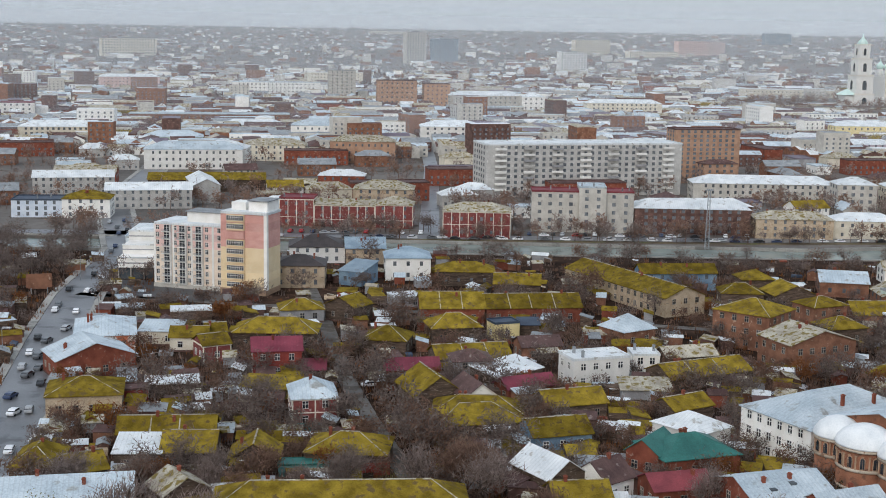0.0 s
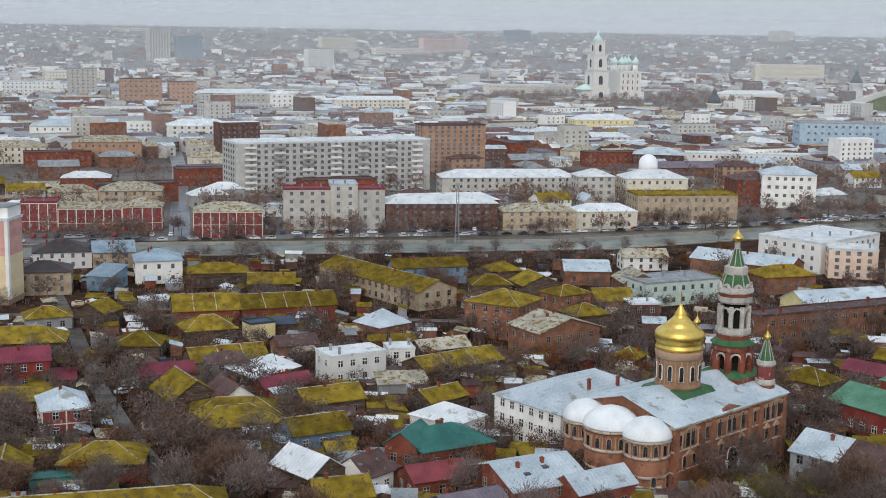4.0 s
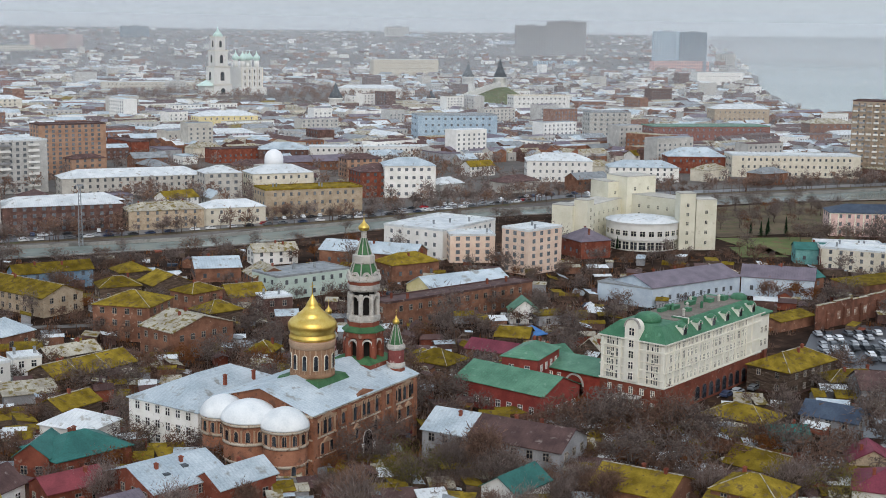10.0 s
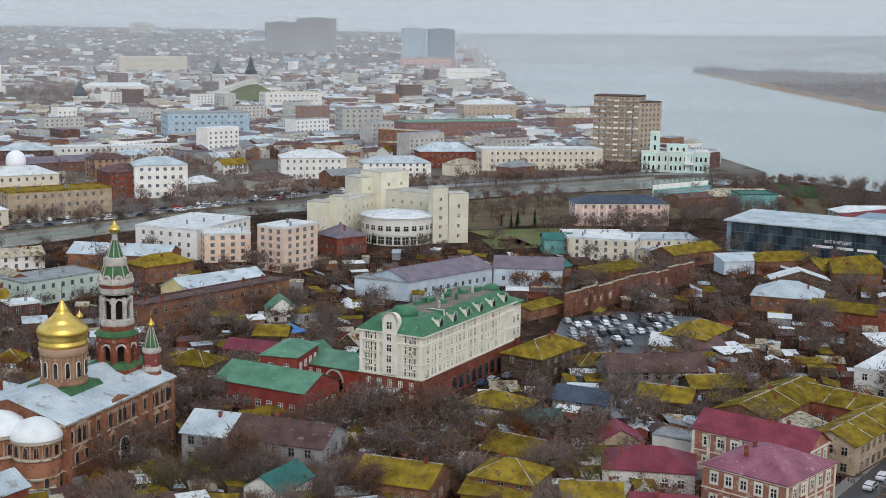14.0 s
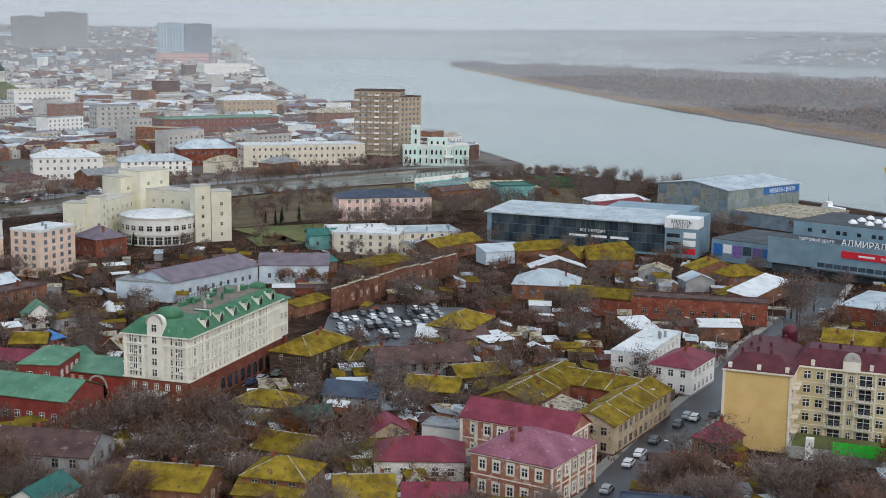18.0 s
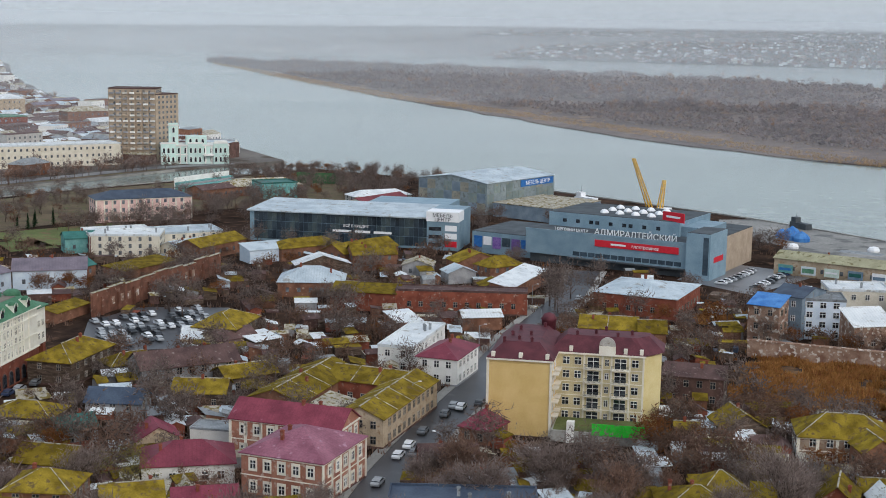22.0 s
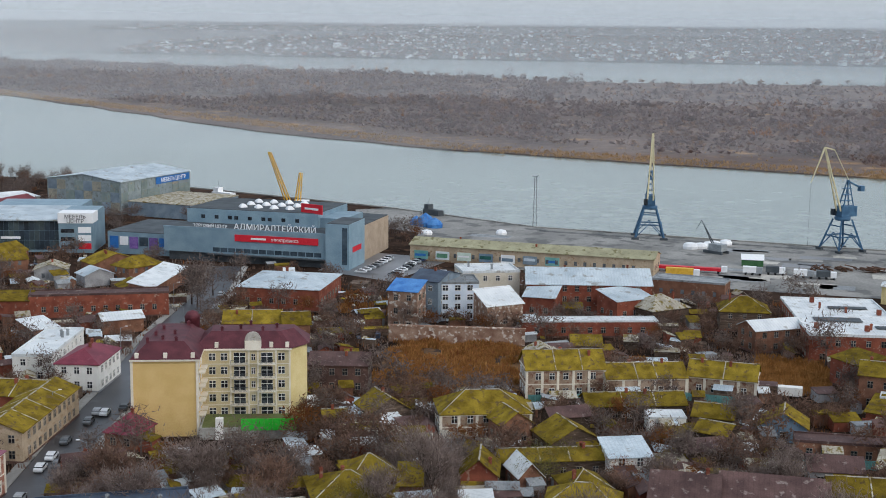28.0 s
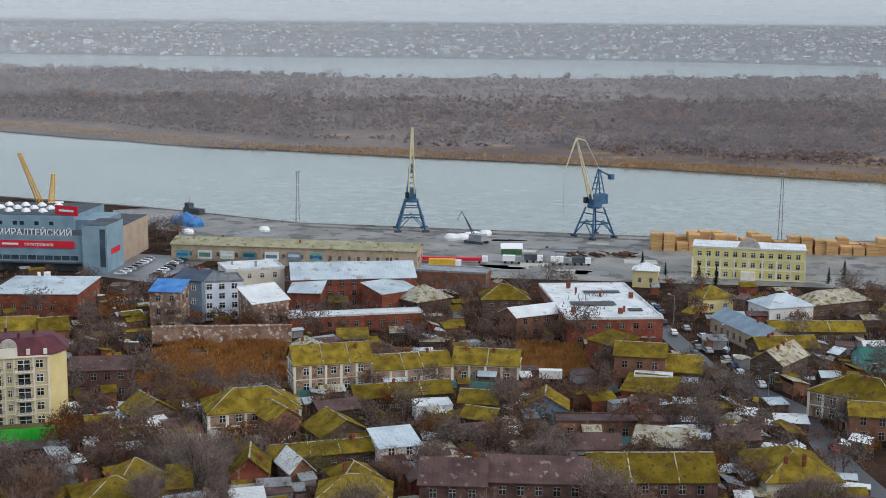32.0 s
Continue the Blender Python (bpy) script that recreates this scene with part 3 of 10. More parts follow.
house(-63.0, 302.3, 12.7, 12.5, 7.0, 3.2, "f", 0.2, "wood", "white", 0)
house(-58.5, 249.6, 3.0, 8.9, 8.0, 4.0, "s", 1.5, "wood", "white", 1)
house(-49.1, 252.7, 3.0, 10.2, 12.0, 4.0, "g", 2.5, "wood", "moss", 1)
house(-55.4, 260.9, 5.3, 19.3, 8.0, 4.5, "g", 2.5, "wood", "moss", 0)
house(-67.3, 240.3, 30.8, 6.9, 9.0, 3.5, "g", 2.2, "wood", "moss", 1)
house(-76.2, 242.9, 2.9, 8.3, 12.0, 4.0, "h", 2.5, "wood", "moss", 1)
house(-66.9, 220.6, 11.3, 26.7, 15.0, 5.0, "g", 3.0, "cream", "silver", 1)
house(-16.7, 216.0, 4.4, 42.7, 12.0, 6.5, "h", 3.0, "redbrick", "moss", 2)
house(-46.5, 226.5, 34.8, 8.7, 8.0, 4.5, "e", 2.5, "wood", "rust", 1)
house(-35.9, 249.3, 2.9, 9.4, 9.0, 3.5, "e", 3.0, "wood", "moss", 1)
house(-17.8, 253.3, -4.7, 15.7, 12.0, 4.0, "h", 2.5, "wood", "moss", 1)
house(-25.6, 246.4, 8.1, 11.1, 4.0, 2.5, "f", 0.1, "tealpaint", "teal", 0)
house(-14.9, 246.7, 18.4, 10.1, 3.0, 2.8, "f", 0.2, "redpaint", "brown", 0)
house(-41.0, 321.8, 9.5, 12.0, 9.0, 7.0, "g", 2.5, "redpaint", "crimson", 2)
house(-28.2, 283.3, 11.3, 9.8, 12.0, 6.5, "h", 3.0, "redwhite", "silver", 2)
house(-44.6, 351.6, 0.7, 22.3, 12.0, 5.0, "h", 3.0, "wood", "moss", 1)
house(-59.4, 334.9, 29.3, 7.3, 8.0, 5.0, "g", 2.0, "redwhite", "moss", 1)
house(-67.4, 347.5, 4.1, 9.8, 9.0, 4.0, "g", 2.0, "cream", "moss", 1)
house(-61.5, 352.1, 18.9, 5.3, 7.0, 4.0, "g", 2.0, "wood", "moss", 0)
house(-41.9, 385.4, 11.8, 12.6, 10.0, 4.0, "h", 2.3, "grey", "moss", 1)
house(-27.6, 386.0, -32.5, 10.8, 9.0, 5.0, "e", 2.5, "wood", "moss", 1)
house(-31.3, 318.2, 3.7, 5.5, 7.0, 3.0, "s", 1.0, "wood", "crimson", 0)
house(-39.6, 301.2, -7.6, 12.7, 8.0, 3.0, "s", 1.0, "wood", "moss", 0)
house(2.6, 388.2, 4.5, 18.8, 15.0, 5.0, "g", 3.5, "redbrick", "moss", 1)
house(26.4, 389.9, 7.7, 28.5, 13.0, 5.0, "g", 3.0, "redbrick", "moss", 1)
house(3.1, 360.5, 12.8, 14.0, 10.0, 5.0, "h", 3.0, "wood", "moss", 1)
house(17.2, 363.8, 21.3, 7.4, 6.0, 5.0, "f", 0.4, "yellow", "navy", 1)
house(24.5, 367.3, 4.2, 5.6, 5.0, 4.0, "s", 1.0, "wood", "navy", 0)
house(-14.4, 346.7, -8.6, 11.8, 11.0, 4.5, "h", 2.8, "wood", "moss", 1)
house(-7.5, 318.8, 8.4, 13.3, 8.0, 3.5, "g", 2.0, "redbrick", "crimson", 1)
house(7.2, 330.6, 14.4, 19.2, 10.0, 4.0, "g", 2.5, "wood", "moss", 1)
house(7.2, 291.0, 20.2, 8.0, 11.0, 5.0, "e", 3.0, "white", "brown", 2)
house(7.2, 318.3, 10.3, 9.8, 8.0, 6.0, "h", 2.0, "grey", "brown", 2)
house(-2.5, 295.5, 19.7, 11.7, 14.0, 4.5, "e", 4.0, "wood", "moss", 1)
house(7.4, 274.5, 13.0, 19.0, 12.0, 4.0, "h", 2.8, "wood", "moss", 1)
house(23.9, 266.0, 17.0, 12.8, 9.0, 4.0, "g", 2.5, "bluepaint", "moss", 1)
house(37.6, 318.1, 19.0, 15.0, 9.0, 7.0, "f", 0.4, "white", "white", 2)
house(50.9, 325.8, 3.8, 6.8, 7.0, 6.0, "f", 0.3, "white", "white", 2)
house(63.3, 317.4, 26.2, 23.7, 11.0, 4.0, "g", 2.5, "wood", "moss", 1)
house(63.1, 334.5, 18.4, 14.3, 8.0, 4.0, "g", 2.0, "wood", "rust", 1)
house(87.1, 363.3, -39.5, 17.0, 15.8, 10.0, "h", 3.0, "brick", "moss", 3)
house(110.9, 382.5, 24.1, 11.9, 10.0, 8.0, "h", 2.0, "brick", "moss", 2)
house(95.1, 337.7, 21.9, 20.2, 14.0, 8.0, "e", 3.0, "brick", "rust", 2)
house(52.5, 268.0, -49.5, 12.4, 10.3, 5.0, "h", 2.5, "white", "white", 1)
house(48.9, 253.2, 18.9, 16.3, 13.0, 4.5, "h", 3.0, "redbrick", "teal", 1)
house(41.9, 252.3, -31.8, 6.8, 10.0, 5.0, "e", 2.5, "redbrick", "teal", 1)
house(20.4, 238.1, -57.7, 11.7, 8.6, 5.0, "g", 3.0, "wood", "white", 1)
house(30.6, 236.4, 40.2, 7.2, 8.2, 4.5, "g", 3.0, "white", "brown", 1)
house(24.8, 226.6, 9.0, 10.2, 9.0, 4.0, "g", 2.5, "wood", "moss", 1)
house(43.3, 233.9, 15.0, 11.3, 8.0, 4.0, "g", 2.0, "redbrick", "darkred", 1)
house(29.0, 288.7, 18.0, 14.3, 9.0, 4.0, "g", 2.5, "wood", "moss", 1)
house(19.9, 303.6, 26.2, 12.9, 7.0, 3.5, "g", 2.0, "redbrick", "crimson", 1)
house(25.5, 342.8, 14.0, 10.9, 8.0, 4.0, "g", 2.0, "brick", "brown", 1)
house(16.1, 316.5, 44.9, 16.4, 9.0, 3.5, "s", 1.5, "wood", "white", 0)
house(48.3, 304.9, -1.3, 11.8, 8.0, 3.0, "s", 1.0, "grey", "rust", 0)
house(54.2, 288.4, 32.0, 11.2, 8.0, 3.5, "g", 2.0, "wood", "moss", 0)
house(8.3, 283.1, -2.3, 19.4, 11.0, 3.6, "h", 2.5, "wood", "moss", 1)
house(51.5, 360.7, 33.6, 11.3, 10.7, 5.0, "h", 3.5, "brick", "silver", 1)
house(-48.2, 440.5, 2.0, 17.5, 14.0, 7.5, "h", 2.6, "tan", "charcoal", 2)
house(-47.0, 489.5, 5.4, 20.3, 16.0, 6.1, "h", 3.4, "white", "charcoal", 2)
house(-12.5, 456.7, 5.0, 15.6, 14.0, 7.9, "h", 3.0, "white", "bluegrey", 2)
house(-29.1, 488.7, 5.3, 14.5, 16.0, 5.9, "g", 3.0, "tan", "bluegrey", 2)
house(-28.6, 444.4, -24.3, 8.6, 12.0, 5.0, "s", 2.0, "bluepaint", "bluegrey", 1)
house(-112.0, 493.5, 5.7, 12.9, 14.0, 7.7, "f", 0.5, "whiteglass", "silver", 2)
house(-11.7, 407.1, 21.9, 9.0, 8.0, 3.5, "f", 0.2, "grey", "white", 1)
house(-74.1, 383.7, 12.1, 11.9, 7.0, 3.0, "f", 0.2, "wood", "white", 0)
house(-97.3, 399.5, 24.4, 5.1, 6.0, 3.0, "f", 0.2, "wood", "silver", 0)
house(-92.4, 385.7, 15.3, 8.6, 6.0, 3.0, "f", 0.2, "wood", "silver", 0)
house(190.5, 146.2, 10.5, 18.4, 17.1, 8.5, "h", 3.5, "orange", "crimson_sheen", 2)
house(203.4, 158.8, -76.3, 24.2, 10.0, 8.5, "g", 3.0, "orange", "crimson", 2)
# canal side houses
house(61.5, 424.2, -62.8, 56.8, 14.8, 6.0, "g", 3.0, "tan", "moss", 2)
house(79.0, 443.8, 6.3, 26.0, 9.0, 6.0, "g", 2.5, "bluepaint", "moss", 2)
house(7.6, 447.2, 0.7, 19.7, 12.0, 5.0, "h", 2.5, "wood", "moss", 1)
house(24.4, 425.9, -4.1, 14.8, 12.0, 5.0, "g", 2.5, "wood", "moss", 1)
house(134.7, 440.6, -11.0, 15.6, 18.0, 5.0, "g", 2.5, "brick", "silver", 1)
house(163.2, 462.0, -2.0, 16.9, 9.0, 5.0, "g", 2.5, "white", "rust", 2)
house(143.2, 410.7, -2.0, 12.6, 14.0, 6.0, "e", 3.0, "brick", "rust", 2)
house(104.9, 440.4, 6.5, 11.0, 10.0, 5.0, "h", 2.5, "wood", "moss", 1)
house(110.0, 414.8, 9.7, 13.8, 12.0, 5.0, "e", 3.0, "wood", "moss", 1)
house(94.8, 415.7, -2.7, 13.0, 10.0, 5.0, "h", 2.5, "wood", "moss", 1)
house(112.3, 366.9, 17.3, 11.5, 10.0, 5.0, "h", 2.5, "wood", "moss", 1)
house(126.6, 386.4, 1.2, 12.0, 11.0, 5.0, "g", 3.0, "brick", "moss", 1)
house(130.8, 369.1, -0.7, 8.9, 8.0, 7.0, "f", 0.3, "darkbrick", "white", 2)
house(113.3, 390.4, 2.4, 7.4, 9.0, 5.0, "f", 0.3, "brick", "white", 1)
house(152.5, 403.7, 14.0, 28.4, 15.0, 7.5, "f", 0.4, "palegreen", "grey", 2)
house(193.3, 368.2, 8.3, 31.3, 14.7, 6.5, "g", 3.5, "yellow", "silver", 1)
house(182.3, 350.8, 13.9, 59.0, 8.0, 8.0, "f", 0.4, "brick", "brown", 2)
house(196.9, 416.1, 8.5, 19.7, 12.0, 6.0, "h", 3.0, "brick", "moss", 1)
house(195.7, 442.4, -44.6, 37.1, 15.0, 6.0, "g", 3.0, "brick", "silver", 1)
house(169.2, 364.8, -35.2, 10.4, 8.0, 3.0, "f", 0.2, "blueprint", "blue", 0)
house(109.9, 318.3, -38.3, 7.0, 8.0, 4.0, "h", 2.0, "wood", "moss", 1)
house(144.0, 294.1, 3.6, 10.0, 10.0, 4.0, "h", 2.0, "wood", "moss", 1)
# round the hotel
house(121.4, 229.6, -54.7, 10.4, 13.0, 6.5, "g", 3.0, "grey", "silver", 2)
house(130.1, 216.9, -56.0, 19.9, 13.0, 6.5, "g", 3.0, "grey", "brown", 2)
house(117.7, 199.9, 25.0, 11.1, 7.7, 4.0, "g", 2.5, "white", "teal", 1)
house(137.5, 188.2, -57.5, 14.9, 13.0, 5.0, "g", 2.5, "brick", "moss", 1)
house(167.3, 189.9, -70.0, 11.8, 9.0, 4.0, "g", 2.5, "wood", "moss", 1)
house(152.7, 175.1, -61.6, 12.3, 10.6, 6.0, "h", 2.5, "brick", "moss", 2)
house(147.0, 172.2, -54.7, 12.6, 5.0, 4.0, "s", 1.0, "brick", "moss", 1)
house(149.0, 254.1, -66.2, 24.7, 14.4, 6.8, "g", 3.0, "redpaint", "green", 1)
house(159.8, 266.4, 38.2, 14.9, 9.1, 10.0, "h", 2.0, "redpaint", "green", 2)
house(170.9, 273.4, 3.5, 5.0, 10.0, 7.0, "g", 2.0, "redpaint", "green", 2)
house(167.0, 295.8, -56.3, 14.9, 8.0, 3.5, "g", 2.0, "brick", "crimson", 1)
house(178.8, 307.4, -39.6, 9.1, 9.0, 4.0, "g", 2.0, "wood", "moss", 1)
house(185.0, 309.9, 9.9, 7.2, 6.0, 3.0, "s", 1.0, "wood", "blue", 0)
house(197.5, 334.8, -23.5, 8.7, 8.0, 4.0, "e", 3.5, "white", "green", 2)
house(203.4, 329.1, -3.2, 10.7, 7.0, 3.5, "f", 0.2, "grey", "moss", 1)
house(146.8, 290.7, -61.0, 12.1, 10.0, 4.0, "h", 2.5, "wood", "moss", 1)
house(190.0, 284.7, -57.1, 6.3, 6.0, 4.0, "e", 3.0, "wood", "rust", 1)
house(265.1, 349.1, 9.4, 41.0, 17.7, 6.5, "g", 3.0, "palegrey", "purple", 1)
house(300.5, 340.4, -43.7, 23.6, 14.0, 6.5, "g", 3.0, "palegrey", "purple", 1)
house(245.0, 347.5, -62.3, 19.7, 8.0, 6.0, "f", 0.3, "palegrey", "grey", 0)
house(223.1, 245.5, 17.2, 21.5, 11.9, 6.0, "h", 3.0, "wood", "moss", 2)
house(272.6, 237.9, 19.6, 18.5, 12.8, 6.0, "h", 2.8, "wood", "moss", 2)
house(263.7, 239.1, -55.9, 9.7, 8.0, 3.5, "g", 2.5, "tan", "white", 1)
house(266.3, 231.5, -17.4, 12.3, 9.0, 4.0, "g", 2.0, "tan", "brown", 1)
house(234.6, 218.3, -29.5, 24.8, 12.0, 5.5, "g", 3.0, "grey", "brown", 2)
house(270.8, 224.4, -11.9, 8.5, 7.0, 3.5, "s", 1.0, "wood", "white", 0)
house(202.3, 208.0, -62.0, 12.5, 8.0, 4.8, "g", 2.4, "grey", "navy", 2)
house(184.4, 203.2, -22.6, 8.2, 8.0, 4.0, "g", 2.0, "grey", "teal", 1)
house(186.1, 218.8, -66.7, 14.4, 10.0, 4.0, "h", 2.2, "wood", "moss", 1)
house(221.7, 200.7, -58.8, 12.3, 10.0, 4.0, "g", 2.2, "wood", "moss", 1)
house(238.9, 202.4, -26.3, 13.3, 9.0, 4.0, "g", 2.0, "wood", "moss", 1)
house(231.6, 233.3, -20.4, 14.2, 8.0, 4.0, "h", 2.0, "wood", "moss", 1)
house(233.2, 179.6, 13.0, 32.0, 13.0, 6.0, "g", 2.4, "brick", "moss", 1)
house(232.9, 155.6, 13.0, 34.0, 10.5, 6.6, "g", 2.2, "tan", "moss", 2)
house(246.0, 169.0, -80.0, 19.0, 11.5, 6.2, "g", 2.2, "redbrick", "moss", 1)
house(228.5, 167.5, 13.0, 10.0, 6.0, 4.0, "s", 1.2, "whitewall", "rust", 1)
house(189.4, 184.3, -35.6, 8.9, 8.0, 4.0, "e", 2.5, "tan", "crimson", 1)
house(181.8, 168.1, -46.5, 17.4, 12.0, 4.5, "h", 3.0, "white", "crimson", 1)
house(202.4, 179.2, -68.2, 9.6, 6.0, 3.2, "f", 0.2, "white", "grey", 0)
house(160.0, 161.5, -41.1, 10.7, 11.0, 4.0, "g", 2.5, "wood", "moss", 1)
house(166.0, 149.5, -45.5, 11.2, 8.0, 4.5, "g", 2.0, "white", "crimson", 1)
house(286.3, 184.6, 16.0, 29.7, 9.5, 6.5, "f", 0.5, "white", "white", 2)
house(276.1, 167.1, 12.7, 17.2, 10.6, 7.0, "h", 2.5, "white", "crimson", 2)
house(235.1, 132.5, 0.6, 8.5, 7.1, 4.0, "h", 3.0, "brick", "crimson", 1)
house(210.3, 126.2, -50.5, 11.3, 9.0, 4.0, "g", 3.0, "redbrick", "brown", 1)
house(343.4, 262.3, -57.0, 21.5, 16.0, 5.0, "h", 4.0, "brick", "silver", 1)
house(346.2, 205.6, -61.7, 40.9, 8.0, 7.0, "f", 0.4, "redbrick", "brown", 1)
house(332.6, 232.9, -68.5, 21.1, 8.0, 6.0, "s", 1.5, "redbrick", "moss", 0)
house(312.2, 205.0, -28.9, 7.7, 9.0, 4.0, "s", 1.5, "brick", "white", 0)
house(330.2, 189.6, -46.5, 11.8, 8.0, 4.0, "g", 1.5, "brick", "white", 0)
# towards the market hall
house(268.5, 297.5, 14.0, 17.0, 5.0, 3.2, "s", 1.0, "brick", "moss", 0)
house(332.1, 329.7, 3.9, 27.8, 10.0, 4.0, "s", 1.0, "brick", "moss", 0)
house(380.2, 339.9, 2.7, 27.7, 12.0, 5.0, "g", 2.5, "brick", "moss", 1)
house(382.0, 315.2, -23.9, 16.0, 9.0, 5.0, "s", 1.5, "palegrey", "silver", 0)
house(398.0, 308.1, -22.1, 27.1, 12.0, 5.0, "h", 2.5, "brick", "moss", 1)
house(400.6, 283.8, -9.3, 29.1, 12.0, 5.5, "g", 3.0, "brick", "moss", 2)
house(369.3, 278.3, -42.7, 19.5, 8.0, 5.0, "e", 3.0, "wood", "white", 1)
house(338.0, 237.9, -46.6, 18.9, 6.0, 3.0, "s", 1.0, "wood", "moss", 0)
house(384.6, 159.4, 6.8, 28.6, 26.5, 7.0, "h", 2.5, "redbrick", "silver", 1)
house(408.4, 238.2, -34.8, 17.8, 10.0, 5.0, "e", 3.0, "brick", "moss", 1)
house(393.1, 273.3, -41.1, 16.4, 12.0, 6.0, "g", 3.0, "brick", "moss", 2)
house(393.1, 252.4, -62.9, 10.9, 10.0, 4.0, "e", 2.0, "grey", "rust", 1)
house(389.0, 233.0, -38.1, 10.3, 8.0, 4.0, "e", 2.0, "grey", "silver", 0)
house(399.6, 222.7, -24.4, 14.6, 10.0, 6.0, "h", 3.0, "brick", "moss", 2)
house(373.8, 209.6, -45.9, 9.9, 8.0, 4.0, "e", 2.0, "wood", "moss", 1)
house(385.3, 206.8, 10.7, 38.1, 8.0, 5.0, "s", 1.5, "brick", "white", 0)
house(336.3, 150.4, -69.0, 16.0, 12.0, 5.0, "g", 2.5, "brick", "moss", 1)
house(338.0, 138.0, -63.7, 7.5, 10.0, 5.0, "g", 2.5, "brick", "moss", 1)
wl = thing("brick_wall", 273.0, 291.5, 0, 13.5, "high ruined red brick wall with bare plaster patches", "wall")
for i in range(9):
    add = (0.0, 0.25, -0.2, 0.1, 0.35, 0.0, -0.6, 0.2, -0.1)[i]
    run = box_part("wall_run", "ruin_brick", wl, i * 9.0, -0.45, 0, i * 9.0 + 8.96, 0.45, 7.4 + add)
    box_part("coping", "rust", run, i * 9.0 - 0.02, -0.6, 7.4 + add, i * 9.0 + 8.9, 0.6, 7.55 + add)
    box_part("buttress", "ruin_brick", run, i * 9.0 + 4.0, -1.1, 0, i * 9.0 + 5.0, -0.45, 5.6)
    if i in (1, 2, 4, 6):
        for k in range(2):
            box_part("blocked_window", "ruin", run, i * 9.0 + 1.2 + k * 5.0, -0.52, 2.2, i * 9.0 + 2.8 + k * 5.0, -0.45, 4.6, "bricked-up window opening")
HOUSES.append((312.4, 301.0, 13.5, 82, 3))
yw = thing("brick_wall", 272.0, 0.0, 0, -81.0, "long low red brick yard wall with a pale coping", "wall")
for i in range(5):
    run = box_part("wall_run", "redbrick", yw, i * 5.2, -0.2, 0, i * 5.2 + 5.16, 0.2, 2.4)
    box_part("coping", "rust", run, i * 5.2, -0.28, 2.4, i * 5.2 + 5.14, 0.28, 2.5)
HOUSES.append((274, -12.8, -81, 27, 2))
tb = thing("trailer_box", 319.0, 1.0, 0, -88, "white box trailer standing on dry waste ground", "trailer")
box_part("body", "whitewall", tb, -2.9, -1.2, 0.6, 2.9, 1.2, 2.7)
for x in (-1.8, 1.8):
    for y in (-1.0, 1.0):
        bm = bmesh.new()
        add_lathe(bm, [(0.02, -0.12), (0.38, -0.12), (0.38, 0.12), (0.02, 0.12)], 12)
        part("wheel", bm, "charcoal", tb, "", pose(x, y, 0.38, 90, 0, 0))
# waste ground and brewery
house(292.2, 107.0, -75.2, 14.2, 11.0, 7.0, "g", 2.0, "darkbrick", "brown", 2)
house(359.4, 111.8, -91.0, 9.0, 8.0, 12.1, "s", 2.0, "ruin", "blue", 3)
house(378.7, 108.9, -98.3, 9.3, 16.0, 12.5, "g", 2.0, "greyblue", "navy", 3)
house(380.1, 102.9, -67.2, 12.8, 12.0, 11.4, "f", 0.5, "paleblue", "grey", 4)
house(404.5, 99.3, -63.1, 18.5, 14.0, 11.0, "f", 0.5, "cream", "white", 3)
house(367.2, 86.1, -44.9, 12.2, 8.0, 8.4, "s", 3.5, "ruin", "white", 1)
house(407.0, 67.1, -75.1, 38.8, 20.0, 9.4, "g", 3.6, "redbrick", "silver", 3)
house(389.6, 77.8, -88.9, 9.7, 10.0, 7.0, "s", 2.0, "redbrick", "silver", 1)
house(394.5, 52.8, -43.1, 13.9, 10.0, 7.0, "s", 2.0, "redbrick", "silver", 1)
house(368.9, 59.5, -70.0, 39.4, 6.0, 4.5, "f", 0.3, "redbrick", "white", 1)
house(346.6, 92.9, -78.6, 38.4, 1.0, 4.5, "f", 0.1, "ruin", "ruin", 0)
house(304.2, 54.4, -67.4, 18.9, 10.0, 7.5, "g", 3.5, "ruincream", "moss", 2)
house(309.7, 35.7, -67.3, 19.3, 10.0, 5.5, "g", 2.5, "ruincream", "moss", 1)
house(316.5, 16.7, -91.7, 16.1, 10.0, 5.3, "g", 2.8, "ruincream", "moss", 1)
house(267.9, 64.8, -67.0, 19.5, 12.0, 6.0, "h", 3.5, "ruincream", "moss", 2)
house(267.4, 87.6, -48.4, 9.4, 9.0, 4.0, "e", 3.0, "wood", "moss", 1)
house(261.3, 96.8, -64.6, 5.0, 5.0, 3.0, "g", 1.0, "wood", "moss", 0)
house(261.3, 56.9, -51.7, 7.0, 7.0, 5.5, "e", 2.5, "brick", "moss", 1)
house(331.5, 65.3, -64.1, 7.4, 7.0, 3.5, "e", 2.0, "wood", "rust", 0)
house(346.7, 56.1, -77.4, 8.1, 6.0, 3.0, "s", 1.5, "wood", "moss", 0)
# courtyards by the last street
house(215.1, 76.4, -60.3, 14.1, 13.0, 4.0, "h", 3.0, "brick", "moss", 1)
house(225.4, 75.9, -53.2, 9.4, 9.0, 4.0, "h", 3.0, "brick", "moss", 1)
house(223.9, 67.1, -73.2, 4.2, 10.0, 4.0, "s", 1.0, "brick", "moss", 0)
house(231.4, 55.6, -77.8, 7.0, 9.0, 4.5, "e", 3.0, "redbrick", "moss", 1)
house(244.9, 44.4, -66.6, 22.0, 7.0, 4.0, "g", 1.5, "wood", "moss", 1)
house(248.0, 30.3, -64.9, 8.4, 8.0, 5.4, "s", 1.5, "white", "silver", 2)
